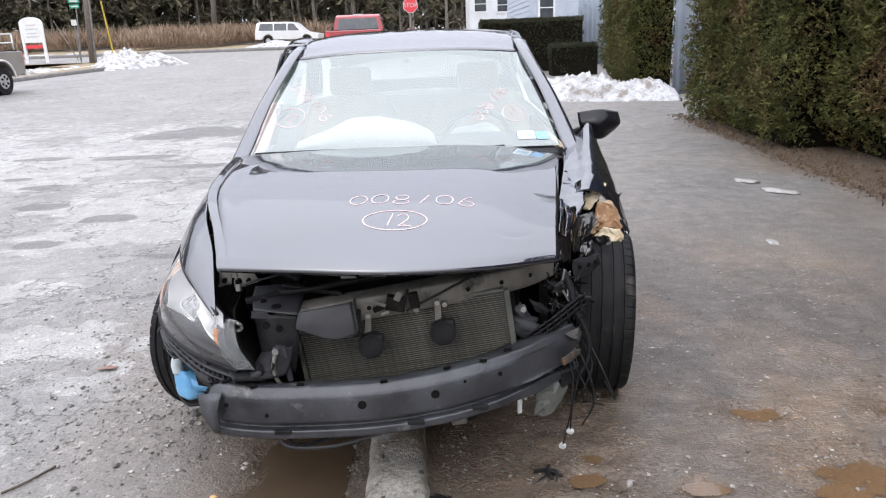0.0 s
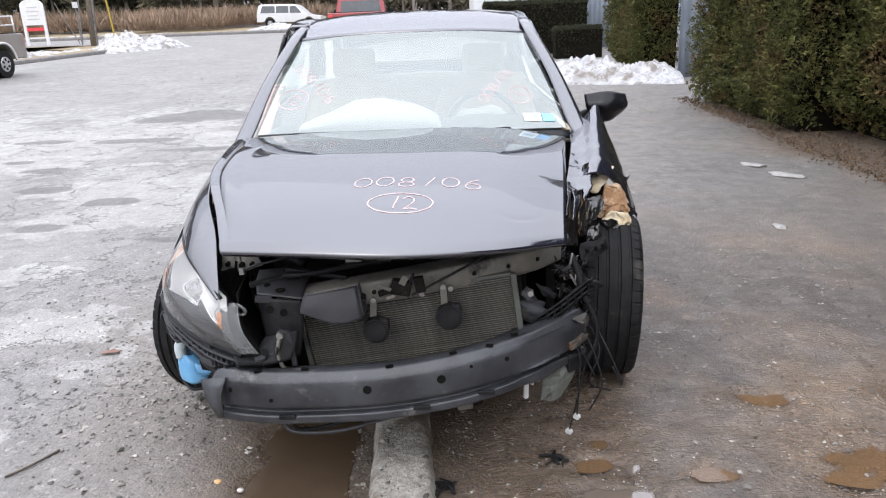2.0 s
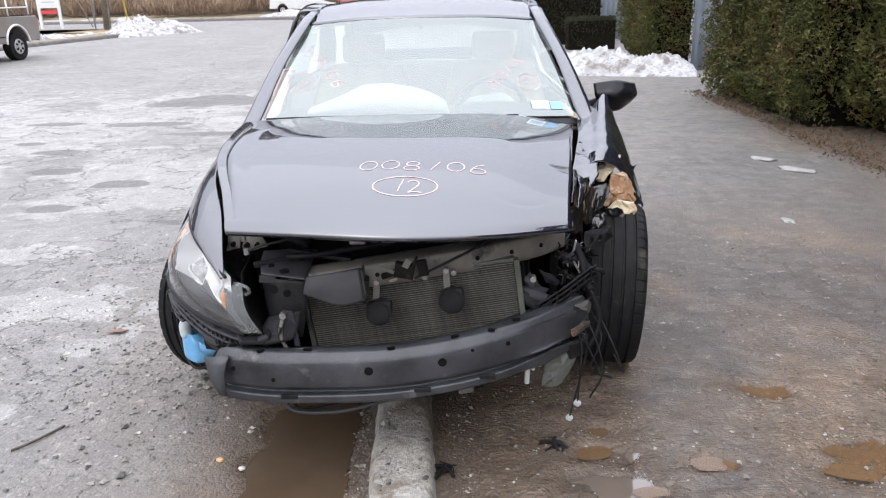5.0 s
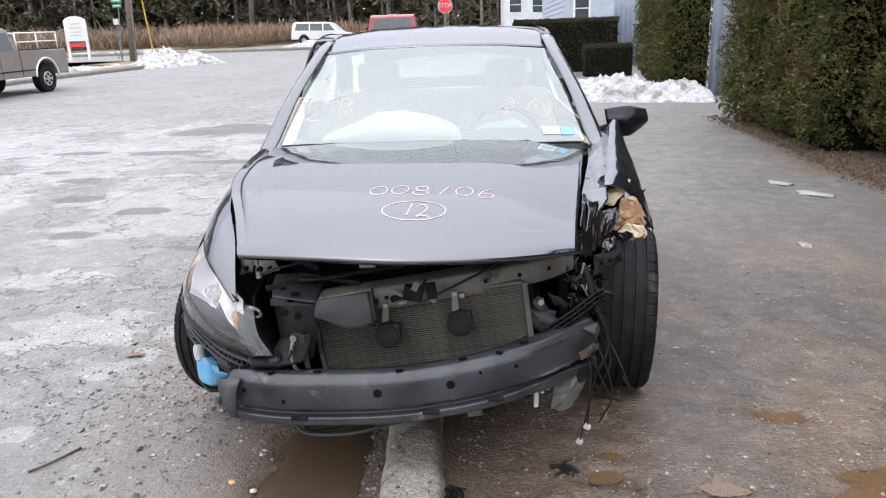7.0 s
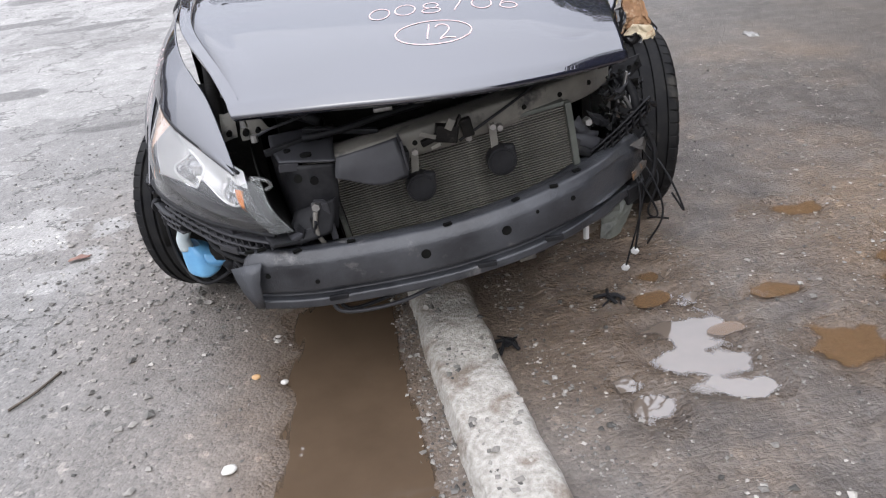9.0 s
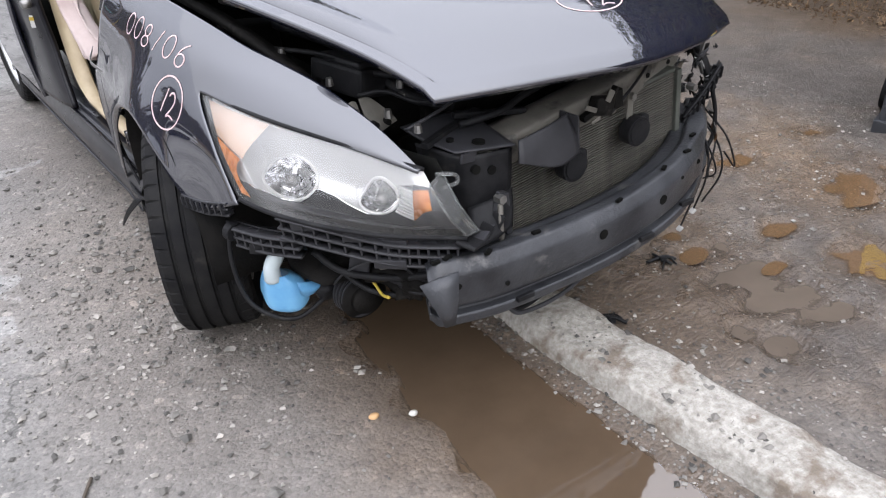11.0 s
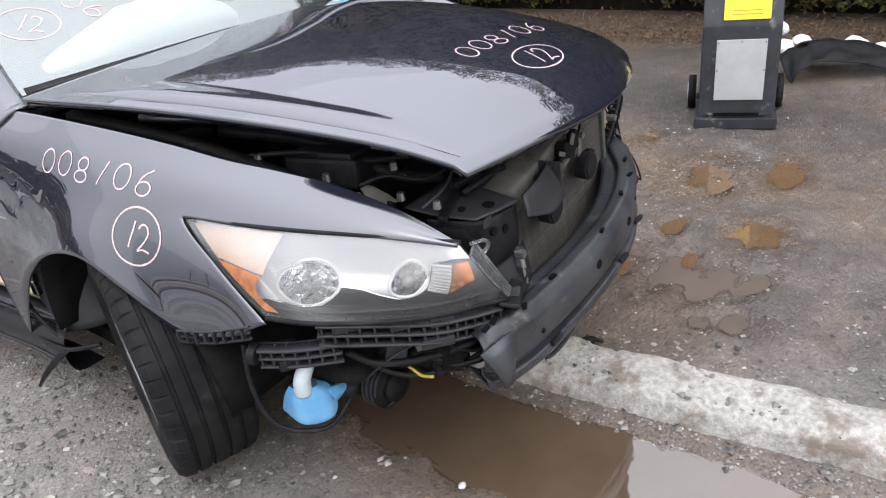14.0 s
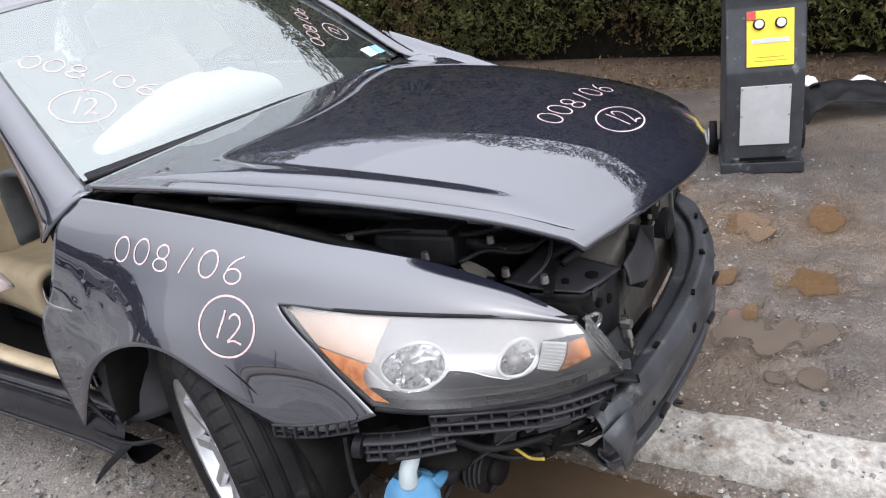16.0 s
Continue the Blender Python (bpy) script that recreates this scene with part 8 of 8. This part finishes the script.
def building(label, x0, x1, y0, y1, h, mat, windows, boards=0.2):
    base = lie(0, y0) - 0.1
    b = thing("building", label, "building", ((x0 + x1) / 2, (y0 + y1) / 2, base))
    w, d = x1 - x0, y1 - y0
    wall = part("wall", boxes(((0, 0, h / 2), (w, d, h))), mat, b)
    for k in range(int(h / boards)):
        part("siding_board", boxes(((0, -d / 2 - 0.012, (k + 0.5) * boards), (w + 0.02, 0.02, boards * 0.94), (6, 0, 0)), ((-w / 2 - 0.012, 0, (k + 0.5) * boards), (0.02, d, boards * 0.94), (0, 6, 0))), mat, wall)
    bm = bmesh.new()
    q = [bm.verts.new(v) for v in ((-w / 2 - 0.3, -d / 2 - 0.3, h), (w / 2 + 0.3, -d / 2 - 0.3, h), (w / 2 + 0.3, d / 2 + 0.3, h), (-w / 2 - 0.3, d / 2 + 0.3, h), (-w / 2 - 0.3, 0, h + 2), (w / 2 + 0.3, 0, h + 2))]
    for f in ((0, 1, 5, 4), (2, 3, 4, 5), (0, 4, 3), (1, 2, 5), (0, 3, 2, 1)):
        bm.faces.new([q[k] for k in f])
    part("roof", bm, ROOF, b)
    for x, z, ww, wh in windows:
        win = part("window", boxes(((x - (x0 + x1) / 2, -d / 2 - 0.05, z), (ww + 0.16, 0.06, wh + 0.16))), WHITE_PAINT, b, "white framed window")
        part("pane", boxes(((x - (x0 + x1) / 2, -d / 2 - 0.075, z + wh / 4), (ww, 0.02, wh / 2 - 0.04))), DARK_GLASS, win)
        part("pane", boxes(((x - (x0 + x1) / 2, -d / 2 - 0.075, z - wh / 4), (ww, 0.02, wh / 2 - 0.04))), DARK_GLASS, win)
    return b


building("white clapboard house beyond the hedges", 1.85, 6.0, 44.0, 52.0, 6.0, SIDING, [(2.5, 2.3, 0.7, 0.9), (3.9, 2.2, 0.7, 0.8)], 0.18)
building("grey-blue house with clapboard siding", 3.5, 10.0, 26.0, 36.0, 5.0, BLUE_SIDING, [(4.12, 1.9, 0.5, 1.3)], 0.2)
METAL_BLUE = surf("pale_blue_corrugated_metal", (0.22, 0.26, 0.31), (0.31, 0.35, 0.40), 2.5, (0.35, 0.5), metal=0.3)


def corrugated(name, label, a, b, h):
    a, b = Vector(a), Vector(b)
    ln = (b - a).length
    n = int(ln / 0.02)
    o = Vector((-(b - a).y, (b - a).x, 0)).normalized()
    s = lambda u, v: a.lerp(b, u) + o * 0.018 * math.sin(u * ln / 0.15 * 2 * math.pi) + Vector((0, 0, h * v))
    return tagged(sheet(name, s, METAL_BLUE, None, "", n, 2, 0.004), label, "fence", kind="structure")


corrugated("metal_fence", "pale blue corrugated metal fence", (4.72, 11.9, lie(0, 12)), (5.3, 11.9, lie(0, 12)), 4.0)
corrugated("metal_fence", "pale blue corrugated metal fence", (4.45, 21.0, lie(0, 21)), (6.5, 20.8, lie(0, 21)), 3.6)

# ---- parked vehicles ----
TAN = surf("tan_grey_paint", (0.17, 0.15, 0.13), (0.21, 0.19, 0.165), 3.0, (0.3, 0.45), coat=0.6)
SUV_WHITE = surf("white_car_paint", (0.52, 0.53, 0.54), (0.60, 0.61, 0.62), 3.0, (0.3, 0.45), coat=0.6)
TRUCK_RED = surf("red_car_paint", (0.22, 0.012, 0.018), (0.28, 0.022, 0.028), 3.0, (0.3, 0.45), coat=0.7)


def extrude_profile(name, outline, w, mat, parent, label="", taper=None, bevel=0.03):
    """A body shell: a side outline (along y, z) swept across its width, narrowing above the given height."""
    bm = bmesh.new()

    def half(z):
        return w / 2 - (max(0, z - taper[0]) * taper[1] if taper else 0)
    a = [bm.verts.new((-half(z), y, z)) for y, z in outline]
    b = [bm.verts.new((half(z), y, z)) for y, z in outline]
    bm.faces.new(a)
    bm.faces.new(reversed(b))
    for k in range(len(outline)):
        bm.faces.new((a[k], b[k], b[(k + 1) % len(outline)], a[(k + 1) % len(outline)]))
    return part(name, bm, mat, parent, label, False, bevel)


def arch_cut(y, r, z0, back=False):
    pts = [(y + r * math.cos(math.pi * k / 8), z0 + r * math.sin(math.pi * k / 8)) for k in range(9)]
    return pts


def truck_wheel(v, x, y, r):
    hub = new("wheel")
    hub.parent = v
    hub.matrix_local = Matrix.Translation((x, y, r))
    part("tyre", rods(((-0.12, 0, 0), (0.12, 0, 0), r, r, 32)), RUBBER, hub, "", False, 0.02)
    s = 1 if x > 0 else -1
    part("rim", rods(((s * 0.10, 0, 0), (s * 0.13, 0, 0), r * 0.58, r * 0.52, 24)), ALLOY, hub)
    # black cubes on the rim, painted as its dark openings
    bm = bmesh.new()
    for k in range(6):
        bmesh.ops.create_cube(bm, size=1.0, matrix=pose(s * 0.135, 0, 0, 60 * k, 0, 0) @ pose(0, 0, r * 0.33) @ Matrix.Diagonal((0.02, 0.05, r * 0.2, 1)))
    part("hub_hole", bm, NEAR_BLACK, hub)


def pickup(label, m, paint, rack):
    """A pickup truck, nose to -y, origin under its middle."""
    v = thing("pickup_truck", label, "truck", m=m)
    L, w, r = 5.4, 1.9, 0.38
    wf, wr = -1.75, 1.65
    low = 0.48
    body = [(-2.62, low), (-2.66, 0.75), (-2.55, 1.08), (-1.35, 1.16), (-1.1, 1.18), (0.62, 1.20), (2.68, 1.18), (2.70, 0.62), (2.66, low + 0.05)]
    body += arch_cut(wr, 0.47, low) + arch_cut(wf, 0.47, low)
    extrude_profile("body", body, w, paint, v)
    cab = [(-1.42, 1.15), (-0.75, 1.75), (-0.55, 1.81), (0.35, 1.80), (0.50, 1.74), (0.60, 1.15)]
    extrude_profile("cab", cab, w - 0.04, paint, v, "", (1.2, 0.22), 0.04)
    for s in (-1, 1):
        for y0, y1, y2, y3 in ((-1.05, -0.22, -0.22, -0.66), (-0.14, 0.46, 0.40, -0.14)):
            bm = bmesh.new()
            bm.faces.new([bm.verts.new((s * (w / 2 - 0.012 - (z - 1.2) * 0.22), y, z)) for y, z in ((y0, 1.22), (y1, 1.22), (y2, 1.68), (y3, 1.68))])
            part("side_window", bm, DARK_GLASS, v)
        for y, yy in ((wf, "front"), (wr, "rear")):
            flare = [(s * (w / 2 + 0.012), y + 0.50 * math.cos(math.pi * k / 10), low - 0.02 + 0.50 * math.sin(math.pi * k / 10)) for k in range(11)]
            tube("arch_flare", flare, 0.03, SILVER, v, "", 6, 24)
            truck_wheel(v, s * (w / 2 - 0.13), y, r)
        part("mirror", boxes(((s * 1.06, -0.95, 1.32), (0.16, 0.10, 0.24))), TRIM, v, "", False, 0.03)
        part("door_seam", boxes(((s * (w / 2 + 0.001), -0.18, 0.85), (0.006, 0.012, 0.7)), ((s * (w / 2 + 0.001), 0.62, 0.85), (0.006, 0.02, 0.7)), ((s * (w / 2 + 0.004), 0.0, 0.66), (0.012, 2.3, 0.035))), TRIM, v)
        part("door_handle", boxes(((s * (w / 2 + 0.01), -0.32, 1.05), (0.03, 0.12, 0.035))), TRIM, v)
        part("headlamp", boxes(((s * 0.72, -2.63, 0.88), (0.30, 0.08, 0.18))), WHITE_PLASTIC, v, "", False, 0.02)
        part("tail_lamp", boxes(((s * 0.87, 2.69, 0.95), (0.14, 0.05, 0.34))), RED, v, "", False, 0.01)
    bm = bmesh.new()
    bm.faces.new([bm.verts.new(q) for q in ((-0.74, 0.612, 1.25), (0.74, 0.612, 1.25), (0.68, 0.535, 1.66), (-0.68, 0.535, 1.66))])
    part("rear_window", bm, DARK_GLASS, v)
    bm = bmesh.new()
    bm.faces.new([bm.verts.new(q) for q in ((-0.80, -1.385, 1.20), (0.80, -1.385, 1.20), (0.70, -0.85, 1.69), (-0.70, -0.85, 1.69))])
    part("windscreen", bm, DARK_GLASS, v)
    part("bumper", boxes(((0, -2.72, 0.56), (1.86, 0.14, 0.2)), ((0, 2.78, 0.56), (1.80, 0.14, 0.18))), SILVER, v, "", False, 0.03)
    # black slab on the solid body, painting the bed's shaded inside
    part("bed_hollow", boxes(((0, 1.68, 1.19), (w - 0.22, 1.85, 0.03))), NEAR_BLACK, v)
    part("brake_lamp", boxes(((0, 0.45, 1.80), (0.30, 0.03, 0.035))), WHITE_PLASTIC, v)
    part("grille", boxes(((0, -2.655, 0.86), (1.05, 0.05, 0.26))), TRIM, v, "", False, 0.01)
    part("plate", boxes(((0, 2.86, 0.62), (0.32, 0.02, 0.16))), WHITE_PLASTIC, v)
    if rack:
        rk = part("ladder_rack", rods(*[((s * 0.80, y, 1.18), (s * 0.80, y, 1.66), 0.022) for s in (-1, 1) for y in (0.75, 1.65, 2.55)], *[((s * 0.80, 0.75, z), (s * 0.80, 2.55, z), 0.020) for s in (-1, 1) for z in (1.42, 1.66)], *[((-0.80, y, 1.66), (0.80, y, 1.66), 0.020) for y in (0.75, 1.65, 2.55)]), WHITE_PAINT, v, "white tubular ladder rack", True)
    return v


pickup("tan pickup truck with a white rack parked at the kerb", pose(-13.35, 16.5, lie(0, 16.5), 1.4, 0, -4), TAN, True)
pickup("red pickup truck standing behind the wreck", pose(-2.95, 25.2, lie(0, 25.2), 1.4, 0, 182), TRUCK_RED, False)

suv = thing("white_suv", "white estate car parked at the edge of the field", "car", m=pose(-10.8, 50.7, lie(0, 50.7) - 0.02, 1.5, 0, 86) @ Matrix.Scale(0.93, 4))
outline = [(-2.4, 0.45), (-2.45, 0.85), (-1.3, 1.05), (2.42, 1.08), (2.45, 0.45)] + arch_cut(1.45, 0.42, 0.45) + arch_cut(-1.55, 0.42, 0.45)
extrude_profile("body", outline, 1.85, SUV_WHITE, suv)
extrude_profile("cabin", [(-1.35, 1.02), (-0.65, 1.62), (-0.4, 1.72), (2.1, 1.72), (2.32, 1.60), (2.42, 1.02)], 1.80, SUV_WHITE, suv, "", (1.05, 0.2), 0.04)
for s in (-1, 1):
    for y0, y1, y2, y3 in ((-1.0, -0.1, -0.1, -0.55), (0.0, 0.95, 0.95, 0.0), (1.05, 2.15, 2.02, 1.05)):
        bm = bmesh.new()
        bm.faces.new([bm.verts.new((s * (0.912 - (z - 1.05) * 0.2), y, z)) for y, z in ((y0, 1.10), (y1, 1.10), (y2, 1.60), (y3, 1.60))])
        part("side_window", bm, DARK_GLASS, suv)
    for y in (-1.55, 1.45):
        truck_wheel(suv, s * 0.80, y, 0.36)

# ---- field and woods ----
REED = surf("dry_brown_reed", (0.17, 0.115, 0.078), (0.31, 0.225, 0.155), 1.0, (0.8, 0.95))
random_island(REED, 0.6, 1.3)
rr = np.random.RandomState(31)
n_r = 26000
rx_, ry_ = rr.uniform(-60, -9, n_r), rr.uniform(48.5, 63, n_r)
thin = (fbm(rx_, ry_, 0.12, 17) > -0.3) & ((ry_ > 53.5) | (rx_ < -15.5))
rx_, ry_ = rx_[thin], ry_[thin]
reed = foliage("dry_brush", np.stack([rx_, ry_, slope(rx_, ry_) + 0.15 + 0.5 * rr.uniform(0, 1, len(rx_)) ** 2], 1), np.tile((0, -0.1, 1.8), (len(rx_), 1)), 0.95, REED, None, 33, 4, 0.7, (0.015, 0.04))
tagged(reed, "tall dry brown brush in a winter field", "brush")

BARK = surf("grey_brown_bark", (0.10, 0.083, 0.068), (0.19, 0.165, 0.14), 4.0, (0.85, 0.95))
random_island(BARK, 0.6, 1.4)
NEEDLE = surf("dull_winter_conifer", (0.050, 0.046, 0.027), (0.115, 0.102, 0.060), 0.4, (0.8, 0.95), stain=(0.15, 0.115, 0.075), stain_scale=0.2, stain_at=0.58)
random_island(NEEDLE, 0.5, 1.5)


def woods(label, spots, seed, tall=(9, 14), evergreen=0.7):
    """A far belt of trees: tapered trunks, limbs and ragged crowns."""
    r = np.random.RandomState(seed)
    wood = thing("woods", label, "woods", (0, 0, 0))
    wood["kind"] = "stuff"
    bm = bmesh.new()
    pts, nrm = [], []
    for x, y in spots:
        h = r.uniform(*tall)
        b = lie(x, y) - 0.2 if y > 2 else 0
        rod(bm, (x, y, b), (x + r.normal(0, 0.3), y, b + h), r.uniform(0.10, 0.2), 0.03, 5)
        ever = r.uniform() < evergreen
        for k in range(18 if ever else 11):
            z = b + h * r.uniform(0.05, 0.9)
            a = r.uniform(0, 6.283)
            ln = (1.5 if ever else 1.9) * (1.15 - (z - b) / h) + 0.25
            e = (x + ln * math.cos(a), y + ln * math.sin(a), z + (0.2 if ever else 0.9) * ln)
            rod(bm, (x, y, z), e, 0.045, 0.012, 3)
            if ever:
                n = 12
                t = r.uniform(0.1, 1.05, n)
                pts.append(np.stack([x + (e[0] - x) * t, y + (e[1] - y) * t, z + (e[2] - z) * t], 1) + r.normal(0, 0.22, (n, 3)))
                nrm.append(np.tile((math.cos(a), math.sin(a), 0.1), (n, 1)))
            else:
                for q in range(3):
                    s = r.uniform(0.3, 0.9)
                    p = (x + (e[0] - x) * s, y + (e[1] - y) * s, z + (e[2] - z) * s)
                    rod(bm, p, (p[0] + r.normal(0, 0.5), p[1] + r.normal(0, 0.5), p[2] + r.uniform(0.3, 1.1)), 0.02, 0.006, 3)
    tk = part("trunks", bm, BARK, wood)
    tk["kind"] = "stuff"
    if pts:
        foliage("crowns", np.concatenate(pts), np.concatenate(nrm), 0.6, NEEDLE, wood, seed + 1, 4, 0.75, (0.14, 0.26))
    return wood


r_w = np.random.RandomState(77)
woods("belt of dull winter conifers and bare trees beyond a field", [(x + r_w.normal(0, 0.8), y) for y in (64.5, 66, 68, 70) for x in np.arange(-80, -15 + (y - 64) * 0.3, 1.35)], 41, (9, 15), 0.92)
woods("bare winter trees behind the houses", [(r_w.uniform(-18, 26), r_w.uniform(64, 84)) for k in range(190)], 43, (9, 14), 0.55)
woods("distant bare trees across the road", [(r_w.uniform(-75, -50), r_w.uniform(-60, 40)) for k in range(14)], 45, (6, 9), 0.0)
woods("distant winter trees behind the lot", [(r_w.uniform(-60, 60), r_w.uniform(-75, -50)) for k in range(30)], 47, (7, 10), 0.1)
